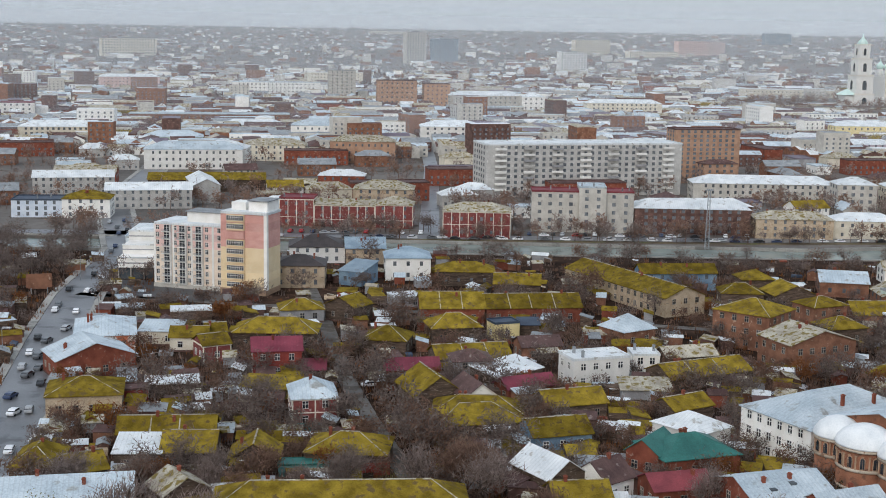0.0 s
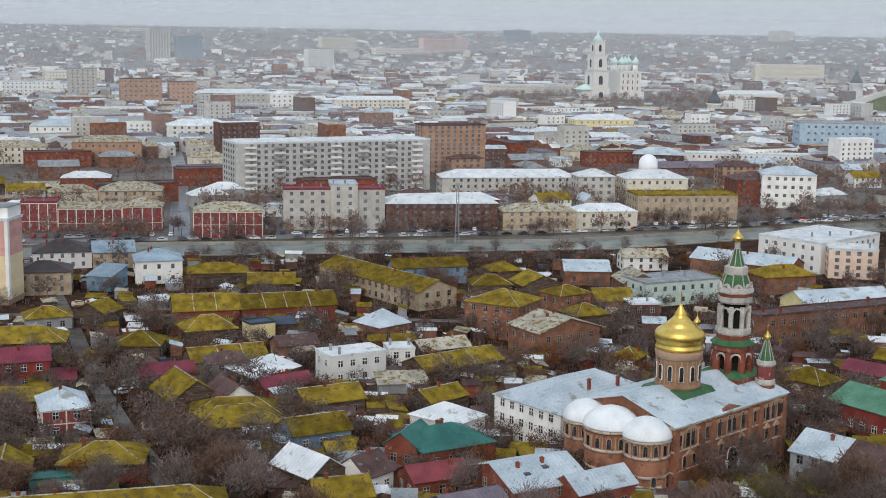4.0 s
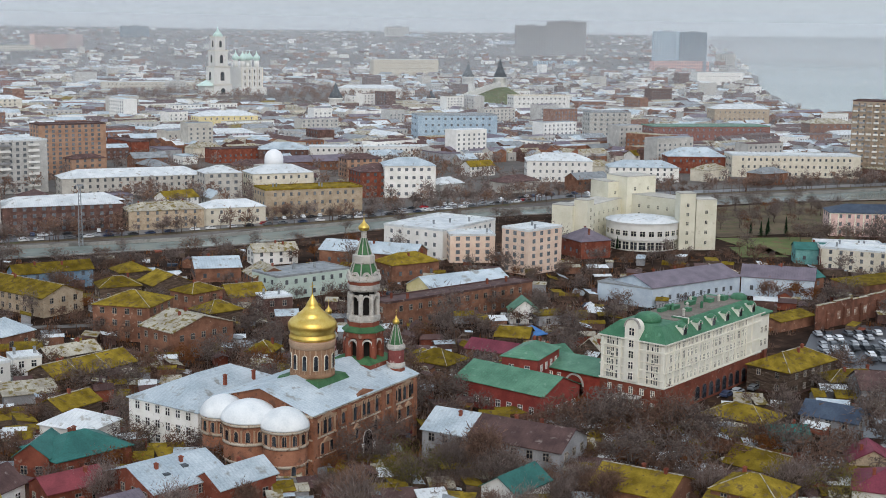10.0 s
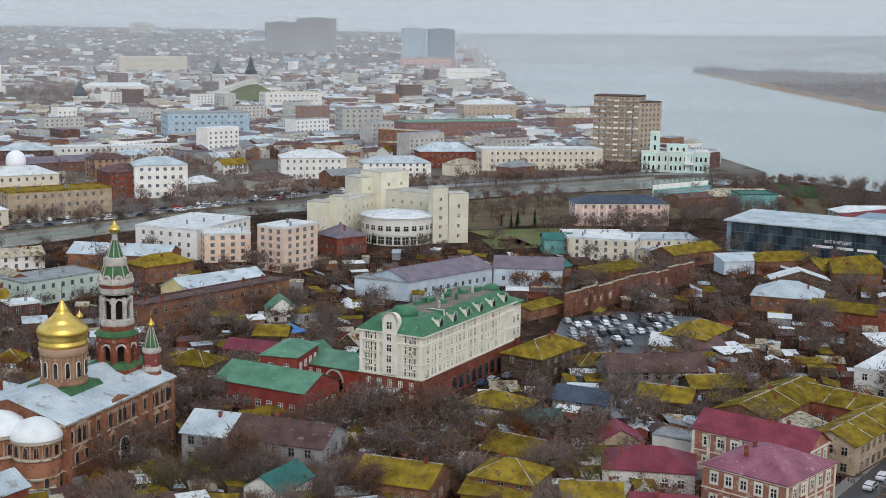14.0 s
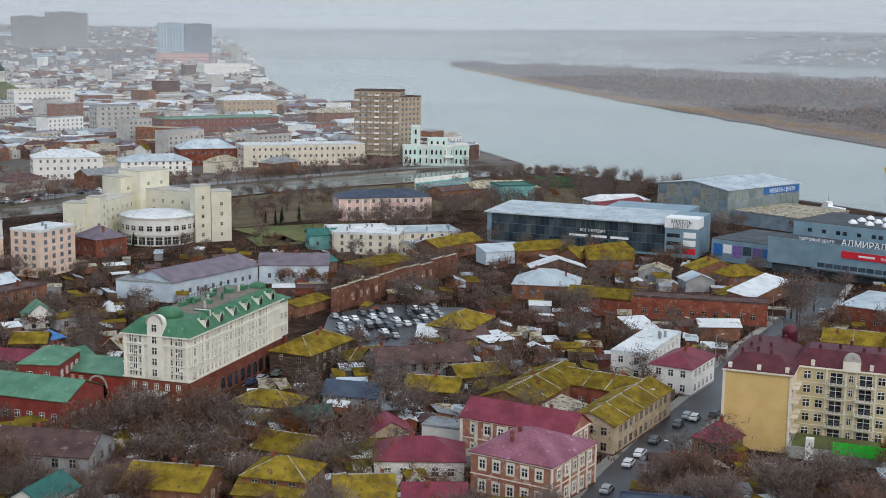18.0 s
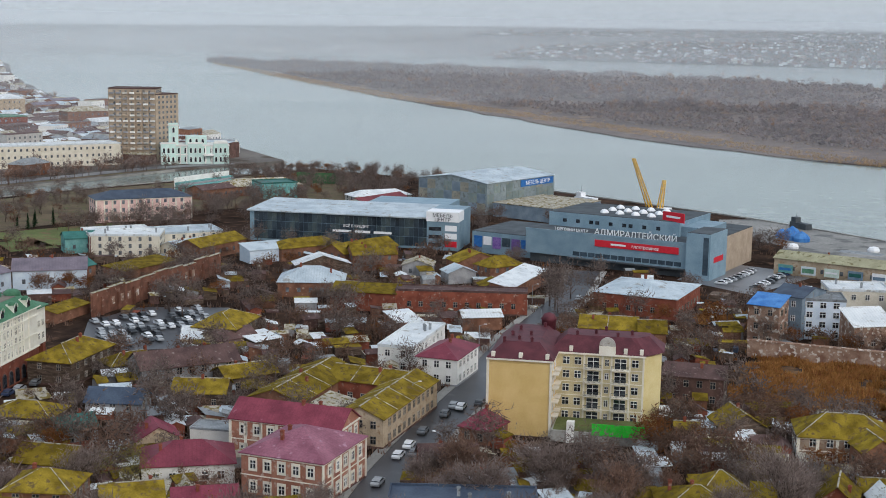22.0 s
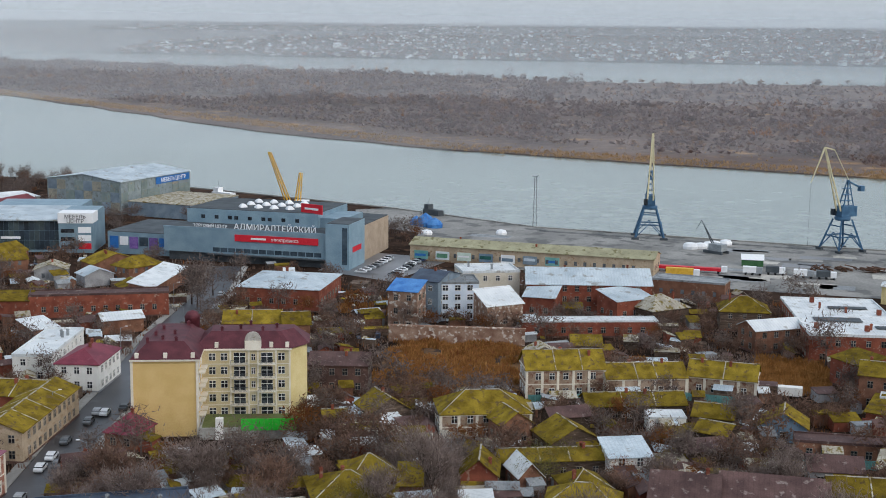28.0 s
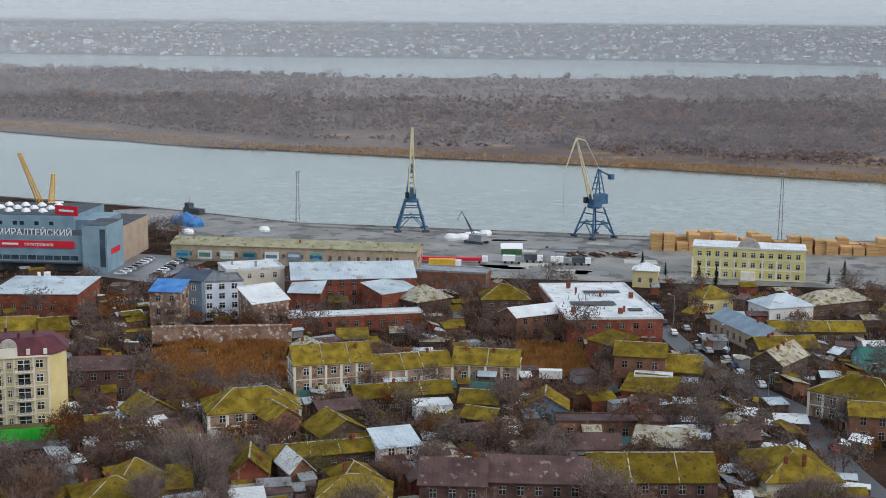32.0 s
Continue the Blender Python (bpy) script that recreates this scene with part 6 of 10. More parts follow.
def pink_apartment():
    ob = thing("apartment_building", -95.2, 432.6, 0, -16.6, "pink and cream nine-storey apartment block with balconies", "building")
    g, q = 2.45, 2.7
    W = 25.0
    for f in range(8):
        z = 1.4 + f * g
        box_part("storey", "apartment_blush" if f > 4 else "apartment_pale", ob, 0, 0, z, W, 15, z + g - 0.004)
        for x in (1.2, 7.6, 12.7, 19.0, 23.4):
            part("window", window_mesh(0.9, 1.3), None, ob, "", pose(x, 0, z + 0.75))
        for x in (4.5, 10.1, 16.0):
            b_ = box_part("balcony", "whitewall", ob, x - 1.5, -1.1, z + 0.05, x + 1.5, 0, z + 0.2, "white balcony slab")
            bm = bmesh.new()
            add_box(bm, x - 1.5, -1.1, z + 0.95, x + 1.5, -1.05, z + 1.03)
            for k in range(11):
                add_box(bm, x - 1.5 + k * 0.295, -1.1, z + 0.2, x - 1.44 + k * 0.295, -1.05, z + 0.95)
            part("railing", bm, "steel_grey", b_, "thin grey balcony railing")
            part("balcony_door", window_mesh(1.8, 1.9), None, b_, "", pose(x, -0.02, z + 0.3))
            box_part("balcony_pier", "whitewall", b_, x + 1.5, -1.0, z + 0.05, x + 1.75, 0, z + g - 0.02)
    box_part("base", "stone", ob, -0.3, -0.5, 0, W, 15, 1.4)
    for x in (0.1, 6.9, 13.5, 21.2):
        box_part("white_strip", "whitewall", ob, x - 0.35, -0.12, 1.4, x + 0.35, 0, 1.4 + 8 * g)
    for f in range(9):
        z = 1.8 + f * q
        box_part("storey", "salmon" if f > 4 else "apartment_cream", ob, W, -2.0, z, W + 16, 9, z + q - 0.004)
        box_part("bay", "apartment_cream" if f != 6 else "salmon", ob, W + 2.5, -3.0, z + 0.2, W + 8.5, -2.0, z + 2.5)
        if f != 6:
            window_row(ob, window_mesh(1.2, 1.4), W + 2.5, -3.0, W + 8.5, -3.0, z + 0.8, 4, 0.0)
    box_part("white_strip", "whitewall", ob, W + 15.2, -2.3, 1.8, W + 16.3, -1.0, 26.6)
    box_part("base", "church_band", ob, W - 0.2, -2.6, 0, W + 16, 9, 1.8)
    for x0, x1, z0, z1, y0, y1, m in ((0, W, 21.0, 21.7, -0.3, 15.2, "white"), (W, W + 16.3, 26.1, 26.9, -2.4, 9.3, "white"), (10, 23, 21.7, 25.0, 4, 12, "whitewall"), (W + 2, W + 7, 26.9, 29.4, 2, 8.5, "whitewall"),
                                      (W + 9, W + 15.5, 26.9, 30.2, 0, 9, "whitewall"), (9.5, 23.5, 25, 25.3, 3.5, 12.5, "grey"), (W + 8.6, W + 16, 30.2, 30.5, -0.4, 9.4, "grey")):
        box_part("roof_block", m, ob, x0, y0, z0, x1, y1, z1)
    HOUSES.append((-73, 434, -16.6, 44, 20))


pink_apartment()


def parking_house():
    ob = thing("parking_house", -110.5, 444.0, 0, 2.0, "white stepped car park building over a dark open ground floor", "building")
    # solid dark block imitates the shade under the open deck
    box_part("rear_wall", "mall_dark", ob, 0.1, 1.2, 0, 13.4, 40, 4.0, "dark block imitating shade in the open parking floor")
    for x in (0.2, 4.4, 8.8, 13.0):
        box_part("column", "stone", ob, x - 0.2, 0.2, 0, x + 0.2, 0.6, 4.0)
    for z0, z1, y in ((4.0, 7.2, 0), (7.2, 10.2, 9), (10.2, 13.4, 20)):
        f = box_part("storey", "whitewall", ob, 0, y, z0, 13.6, 40, z1 - 0.004)
        box_part("band", "greywall", f, -0.1, y - 0.12, z0 + 1.4, 13.7, y, z0 + 1.8)
        box_part("parapet", "white", f, -0.15, y - 0.15, z1, 13.75, y + 0.2, z1 + 0.5)
    box_part("roof", "white", ob, -0.1, 20.2, 13.4, 13.7, 40.1, 13.6)
    HOUSES.append((-104, 464, 2, 14, 42))


parking_house()
sheet("parking_yard", [(-113, 414), (-70, 409), (-66, 421), (-92, 436), (-93, 443), (-111, 443)], 0.05, 0.3, "wet_asphalt", "dark asphalt parking yard below the apartment block", "car park")


def yellow_apartment():
    ob = thing("apartment_building", 240.4, 134.7, 0, -69, "yellow five-storey apartment house with a dark red mansard roof", "building")
    F, fh = 5, 3.1
    z0 = 1.2
    E = z0 + F * fh
    box_part("wall", "apartment_yellow", ob, 0, 0, 0, 13.8, 24, E, "blank yellow end wall and wing")
    box_part("wall", "facade_pale", ob, 13.8, 9.5, 0, 33, 22, E)
    bm = bmesh.new()
    low = [bm.verts.new((x, y, 0)) for x, y in ((33.0, 9.5), (36.6, 14.0), (36.6, 22.0), (33.0, 22.0))]
    bm.faces.new(low[::-1])
    up = [bm.verts.new((v.co.x, v.co.y, E)) for v in low]
    bm.faces.new(up)
    for i in range(4):
        bm.faces.new((low[i], low[(i + 1) % 4], up[(i + 1) % 4], up[i]))
    part("wall", bm, "yellow", ob, "plain pale yellow splayed end wall")
    bm = bmesh.new()
    low = [bm.verts.new((x, y, E + 0.41)) for x, y in ((29.0, 9.1), (33.6, 9.1), (37.3, 13.8), (37.3, 22.4), (29.0, 22.4))]
    bm.faces.new(low[::-1])
    up = [bm.verts.new((x, y, E + 3.58)) for x, y in ((29.0, 12.6), (31.0, 12.6), (33.8, 15.6), (33.8, 19.0), (29.0, 19.0))]
    bm.faces.new(up)
    for i in range(5):
        bm.faces.new((low[i], low[(i + 1) % 5], up[(i + 1) % 5], up[i]))
    part("mansard_roof", bm, "mansard", ob, "dark red metal mansard roof")
    w, s = window_mesh(1.3, 1.5), window_mesh(0.7, 1.3)
    for f in range(F):
        z = z0 + f * fh + 0.8
        window_row(ob, w, 13.8, 0.5, 13.8, 9.0, z, 2, 0.04)
        for x in (16.0, 18.6):
            part("window", w, None, ob, "", pose(x, 9.5, z))
        part("window", s, None, ob, "", pose(25.0, 9.5, z))
        part("window", w, None, ob, "", pose(31.2, 9.5, z))
        for x in (22.0, 28.0):
            part("balcony_door", window_mesh(2.4, 2.2), None, ob, "", pose(x, 9.5, z - 0.6))
            b = box_part("balcony", "trim", ob, x - 1.9, 8.0, z - 0.85, x + 1.9, 9.5, z - 0.6)
            bm = bmesh.new()
            add_box(bm, x - 1.9, 8.0, z + 0.3, x + 1.9, 8.06, z + 0.38)
            for k in range(15):
                add_box(bm, x - 1.9 + k * 0.267, 8.0, z - 0.6, x - 1.84 + k * 0.267, 8.06, z + 0.3)
            part("railing", bm, "mall_dark", b, "thin dark balcony railing")
        for y in (2.5, 6.5):
            box_part("balcony", "trim", ob, 13.8, y - 1.4, z - 0.85, 15.2, y + 1.4, z - 0.6)
        box_part("string_course", "trim", ob, 13.9, 9.38, z - 0.95, 33.1, 9.5, z - 0.8)
    for x, y0, y1 in ((13.8, -0.2, 0.3), (0, -0.2, 0.3)):
        box_part("quoin", "trim", ob, x - 0.4, y0, 0, x + 0.15, y1, E)
    for x in (20, 24, 26, 30.0, 33):
        box_part("pilaster", "trim", ob, x - 0.2, 9.35, 0, x + 0.2, 9.6, E)
    box_part("cornice", "trim", ob, -0.5, -0.5, E, 14.3, 24.3, E + 0.4)
    box_part("cornice", "trim", ob, 13.9, 9.0, E, 33.5, 22.5, E + 0.39)
    for x0, y0, x1, y1, k in ((-0.5, -0.5, 14.3, 24.3, 0.0), (12.0, 9.0, 33.5, 22.5, 0.01)):
        bm = bmesh.new()
        a = [bm.verts.new(p) for p in ((x0, y0, E + .4), (x1, y0, E + .4), (x1, y1, E + .4), (x0, y1, E + .4))]
        b = [bm.verts.new(p) for p in ((x0 + 3.6, y0 + 3.6, E + 3.6 + k), (x1 - 3.6, y0 + 3.6, E + 3.6 + k), (x1 - 3.6, y1 - 3.6, E + 3.6 + k), (x0 + 3.6, y1 - 3.6, E + 3.6 + k))]
        for i in range(4):
            bm.faces.new((a[i], a[(i + 1) % 4], b[(i + 1) % 4], b[i]))
        bm.faces.new(b)
        bm.faces.new(a[::-1])
        part("mansard_roof", bm, "mansard", ob, "dark red metal mansard roof")
    for x, y in ((3, 3), (6, 5), (9, 3.5), (4, 9), (8, 10), (5, 15), (18, 13), (22, 15), (27, 13), (30, 16), (24, 19), (10, 19)):
        chimney(ob, x, y, E + 3.4, 0, "mansard")
    for x, y in ((1.0, 0.2), (12.8, 0.2), (17, 9.6), (29, 9.6), (32.5, 9.6), (7, 0.2)):
        box_part("parapet_urn", "trim", ob, x - 0.4, y - 0.4, E + 0.4, x + 0.4, y + 0.4, E + 1.7)
    box_part("gable_block", "trim", ob, 23.2, 8.9, E, 26.8, 9.7, E + 2.2)
    part("gable_arch", arch_band(3.6, 3.0), None, ob, "", pose(25, 9.2, E + 2.2))
    bm = bmesh.new()
    add_lathe(bm, [(1.7, E + 2), (1.7, E + 4.6), (1.9, E + 4.8), (1.2, E + 6), (0.1, E + 6.4)], 12, 10.5, 22)
    part("turret", bm, "mansard", ob)
    # raised lawn with the green hoarding
    t = thing("terrace", 240.4, 134.7, 0, -69, "raised grassy terrace with a concrete edge", "terrace")
    box_part("terrace_wall", "concrete", t, 14.2, -2.4, 0, 34.6, 7.9, 2.5)
    box_part("lawn", "grass", t, 14.6, -2.0, 2.5, 34.2, 7.8, 2.58)
    box_part("vent_shaft", "whitewall", t, 17.6, -2.8, 0, 19.2, -1.2, 4.6)
    h = thing("hoarding", 240.4, 134.7, 0, -69, "bright green sheet hoarding round the terrace", "fence")
    for i in range(7):
        box_part("hoarding_panel", "fence_green", h, 23.0 + i * 1.68, -2.5, 1.9, 24.64 + i * 1.68, -2.42, 4.5)
    box_part("hoarding_panel", "fence_green", h, 34.7, -2.5, 0.0, 34.78, 4.5, 4.3)
    HOUSES.append((248, 123, -69, 40, 36))


yellow_apartment()


def civic_centre():
    ob = thing("civic_building", 317, 443, 0, 0, "cream modern civic building with towers and a round hall", "building")

    def oblong(cx, cy, rot, w, d, h, name="wing", n=0, floors=4):
        m = pose(cx - 317, cy - 443, 0, 0, 0, rot)
        p = box_part(name, "civic_cream", ob, -w / 2, -d / 2, 0, w / 2, d / 2, h, "", m)
        box_part("parapet", "stone", p, -w / 2 - .1, -d / 2 - .1, h, w / 2 + .1, d / 2 + .1, h + 0.3)
        for f in range(floors):
            if n:
                window_row(p, window_mesh(0.9, 1.3, "civic_cream"), -w / 2, -d / 2, w / 2, -d / 2, 2.5 + f * (h - 4) / floors, n, 0.05)
        return p
    oblong(308, 466, 32, 42, 11, 16.5, n=8)
    oblong(291, 447.5, 32, 6, 6, 20.0, "tower", 1, 5)
    oblong(286, 453, 32, 8, 9, 17.6, "tower", 1, 4)
    oblong(332, 474, 5, 16, 14, 26, "tower", 2, 5)
    oblong(322, 478, 5, 8, 12, 23.5, "tower", 1, 5)
    oblong(337, 455, -72, 38, 11, 18.5, n=7)
    oblong(329.5, 431.5, -20, 6.5, 7, 23, "tower", 1, 5)
    oblong(337, 429.5, -20, 8.5, 9, 20.5, "tower", 1, 4)
    bm = bmesh.new()
    add_lathe(bm, [(14.4, 0), (14.4, 4.2), (15, 4.3), (15, 10.6), (15.3, 10.7), (15.3, 11.2)], 48)
    for f in bm.faces:
        f.smooth = False
    hall = part("round_hall", bm, "whitewall", ob)
    bm = bmesh.new()
    add_lathe(bm, [(15.5, 11.2), (15.4, 11.5), (8, 12.6), (0.1, 13.1)], 48)
    part("hall_roof", bm, "white", hall, "white shallow conical roof")
    ring_windows(hall, window_mesh(2.6, 3.0, "civic_cream"), 0, 0, 14.4, 0.6, 14, radians(160), radians(350))
    ring_windows(hall, window_mesh(2.0, 1.9, "civic_cream"), 0, 0, 15, 6.2, 14, radians(160), radians(350))
    HOUSES.append((317, 450, 0, 75, 60))


civic_centre()


def sign_text(parent, txt, size, m, mtx, name="lettering"):
    cu = bpy.data.curves.new(name, 'FONT')
    cu.body, cu.size, cu.extrude, cu.align_x = txt, size, 0.08, 'CENTER'
    ob = new(name, cu)
    bpy.context.view_layer.update()
    me = bpy.data.meshes.new_from_object(ob.evaluated_get(bpy.context.evaluated_depsgraph_get()))
    bpy.data.objects.remove(ob)
    bpy.data.curves.remove(cu)
    me.materials.clear()
    me.materials.append(MATS[m])
    o = new(name, me)
    o.parent = parent
    o.matrix_basis = mtx
    return o


def mall():
    ob = thing("shopping_centre", 442.3, 235.3, 0, -88.5, "blue-grey shopping centre with big roof lettering", "shop building")
    L, D, E = 65.2, 62.0, 12.0
    box_part("wall", "mall_blue", ob, 0, 0, 3.4, L, D, E)
    box_part("base", "mall_dark", ob, 1.5, 1.2, 0, L, D, 3.4)
    for i in range(14):
        box_part("shop_window", "mall_glass", ob, 20 + i * 3.1, -0.05, 4.0, 22.8 + i * 3.1, 0.1, 5.6)
    box_part("canopy", "mall_dark", ob, 18, -1.6, 3.0, L, 0, 3.4)
    box_part("roof", "mall_dark", ob, 0.4, 0.4, E, L, D, E + 0.3)
    box_part("parapet", "mall_blue", ob, -0.1, -0.1, E, L, 0.4, E + 0.9)
    up = box_part("upper_block", "mall_blue", ob, 2, 16, E, 56, 50, E + 5.6)
    box_part("upper_roof", "mall_dark", up, 2.4, 16.4, E + 5.6, 55.6, 49.6, E + 5.8)
    for i in range(9):
        box_part("window", "pane", up, 8 + i * 4.6 + (i % 3), 15.93, E + 2.0, 9.6 + i * 4.6 + (i % 3), 16.1, E + 3.4)
    bm = bmesh.new()
    add_lathe(bm, [(1.9, 0), (1.8, 0.5), (0.9, 1.3), (0.05, 1.5)], 4)
    sk = link_mesh("skylight", bm, ["sign_white"])
    for i in range(4):
        for j in range(3):
            part("skylight", sk, None, up, "", pose(22 + i * 6.5, 24 + j * 8, E + 5.8))
    box_part("stair_block", "mall_blue", ob, 50, 18, E, 66, 40, E + 4)
    corner = box_part("corner_block", "mall_blue", ob, L, -1.2, 0, L + 9.0, 17, 16.8)
    box_part("corner_roof", "mall_dark", corner, L + .3, -0.8, 16.8, L + 8.7, 16.7, 17.0)
    box_part("glass_strip", "mall_glass", corner, L + 6.4, -1.26, 2.0, L + 8.4, -1.1, 15.6)
    box_part("logo_bar", "sign_red", corner, L + 9.0, 3, 6.0, L + 9.1, 13, 8.0)
    box_part("side_hall", "towerbrick", ob, L, 17, 0, L + 7.5, 52, 13.4)
    box_part("side_roof", "mall_dark", ob, L + .2, 17.2, 13.4, L + 7.3, 51.8, 13.7)
    sign_text(ob, "АДМИРАЛТЕЙСКИЙ", 3.25, "sign_white", pose(44.5, 1.0, E + 0.6, 90, 0, 0))
    sign_text(ob, "ТОРГОВЫЙ ЦЕНТР", 1.5, "sign_white", pose(18.6, 1.0, E + 1.0, 90, 0, 0))
    red = box_part("red_banner", "sign_red", ob, 29, -0.3, 8.4, 62, -0.05, 10.9, "long red shop banner")
    sign_text(red, "электроника", 1.75, "sign_white", pose(49, -0.34, 9.05, 90, 0, 0))
    box_part("logo_bar", "sign_white", red, 35.5, -0.36, 9.3, 41.5, -0.3, 10.0)
    hb = box_part("roof_banner", "sign_red", ob, 0, -5.2, 0, 0.4, 5.2, 3.6, "red roof hoarding", pose(53, 17, E + 5.6, 0, 0, 70))
    box_part("logo_bar", "sign_white", hb, -0.06, -3.4, 1.4, 0, 3.4, 2.2)
    low = thing("entrance_hall", 442.3, 235.3, 0, -88.5, "low blue entrance hall with shop posters", "shop building")
    box_part("wall", "mall_blue", low, -27, 6, 0, -0.5, 40, 8.4)
    box_part("roof", "mall_dark", low, -27, 6.2, 8.4, -0.5, 40, 8.7)
    for i, m in enumerate(("sign_blue", "sign_white", "sign_violet", "mall_glass", "sign_violet", "sign_blue")):
        box_part("poster", m, low, -26 + i * 4.2, 5.8, 2.2 + (i % 2) * 1.2, -22.4 + i * 4.2, 5.95, 6.8)
    HOUSES.append((475, 205, 0, 70, 110))
    f = thing("furniture_centre", 417.1, 351.9, 0, -70.9, "long glazed furniture store with a pale metal roof", "shop building")
    L = 76.0
    box_part("wall", "mall_blue", f, 0, 0.3, 0, L, 26, 12.4)
    for i in range(38):
        for k in range(3):
            part("glass_panel", GLASS[(i * 7 + k * 3) % 5], None, f, "", pose(2 + i * 1.95, 0.1, 1.0 + k * 3.75))
    bm = bmesh.new()
    add_box(bm, -1, -1.0, 12.4, L, 32, 12.9)
    for v in bm.verts:
        if v.co.y > 30:
            v.co.z += 1.2
    part("roof", bm, "silver", f, "pale standing-seam metal roof")
    box_part("rear_hall", "mall_blue", f, 40, 26, 0, L, 60, 13.2)
    sign_text(f, "ВСЁ В КРЕДИТ", 1.5, "sign_white", pose(46, -0.05, 7.4, 90, 0, 0))
    for x0, x1 in ((36, 44), (45.5, 52), (53.5, 61)):
        box_part("lettering_bar", "sign_white", f, x0, -0.1, 5.2, x1, 0.0, 6.2)
    tw = box_part("stair_tower", "mall_blue", f, L, -1.5, 0, L + 13, 22, 15.4)
    box_part("tower_band", "sign_white", tw, L - 0.2, -1.7, 11.6, L + 13.2, 8, 15.6)
    sign_text(tw, "МЕБЕЛЬ", 2.0, "mall_dark", pose(L + 6.5, -1.75, 13.5, 90, 0, 0))
    sign_text(tw, "ЦЕНТР", 2.0, "mall_dark", pose(L + 6.5, -1.75, 11.8, 90, 0, 0))
    for k in range(3):
        box_part("window_strip", "pane", tw, L + 0.8, -1.56, 1.5 + k * 3.2, L + 6, -1.4, 3.0 + k * 3.2)
        box_part("poster", ("sign_red", "sign_white", "sign_white")[k], tw, L + 7.5, -1.6, 1.5 + k * 3.2, L + 12.4, -1.4, 3.8 + k * 3.2)
    HOUSES.append((455, 320, -70, 85, 55))
    h = thing("hangar", 547, 353, 0, -96, "large riverside hangar with weathered pale cladding", "hangar")
    part("wall", wall_mesh(42, 58, 15.3, "e", 2.8, "clad_grey"), None, h, "", pose(21, 29, 0))
    part("roof", roof_mesh(42, 58, 15.3, "e", 2.8, "silver", 0.5), None, h, "", pose(21, 29, 0))
    for i in range(11):
        for k in range(3):
            if (i + k * 2) % 5 < 3:
                box_part("cladding_panel", ("clad_grey", "clad_green", "clad_tan", "clad_green")[(i * 3 + k * 5 + i * k) % 4], h, 42, 0.5 + i * 5.2, 1 + k * 4.6, 42.12, 5.5 + i * 5.2, 5.4 + k * 4.6)
    for i in range(8):
        for k in range(3):
            if (i * 3 + k) % 4:
                box_part("cladding_panel", ("clad_grey", "clad_green", "greyblue", "clad_tan")[(i + k * 3) % 4], h, 0.6 + i * 5.1, -0.12, 1 + k * 4.7, 5.5 + i * 5.1, 0, 5.5 + k * 4.7)
    s = box_part("sign_board", "sign_blue", h, 42.12, 28, 11.5, 42.3, 57, 14.8)
    sign_text(s, "МЕБЕЛЬ ЦЕНТР", 2.8, "sign_white", pose(42.35, 43, 12.2, 90, 0, 90))
    HOUSES.append((573, 330, 0, 62, 46))
    r = thing("river_hall", 541, 308, 0, -96, "low flat-roofed hall with a rusty patched roof", "building")
    box_part("wall", "greyblue", r, 0, 2, 0, 34, 44, 6.5)
    box_part("roof", "rust", r, -0.3, 1.7, 6.5, 34.3, 44.3, 6.9)


GLASS = []
for i, (a, b) in enumerate((((44, 56, 66), (60, 74, 86)), ((50, 62, 72), (68, 82, 92)), ((58, 72, 80), (80, 94, 100)), ((40, 50, 60), (54, 66, 76)), ((66, 80, 84), (92, 104, 106)))):
    mat("glass_tone_%s" % "abcde"[i], lin(*a), lin(*b), 0.12, 0.3, 2, bump=0, spec=0.7)
    bm = bmesh.new()
    add_box(bm, 0, 0, 0, 1.85, 0.15, 3.6)
    GLASS.append(link_mesh("glass_panel", bm, ["glass_tone_%s" % "abcde"[i]]))
mall()


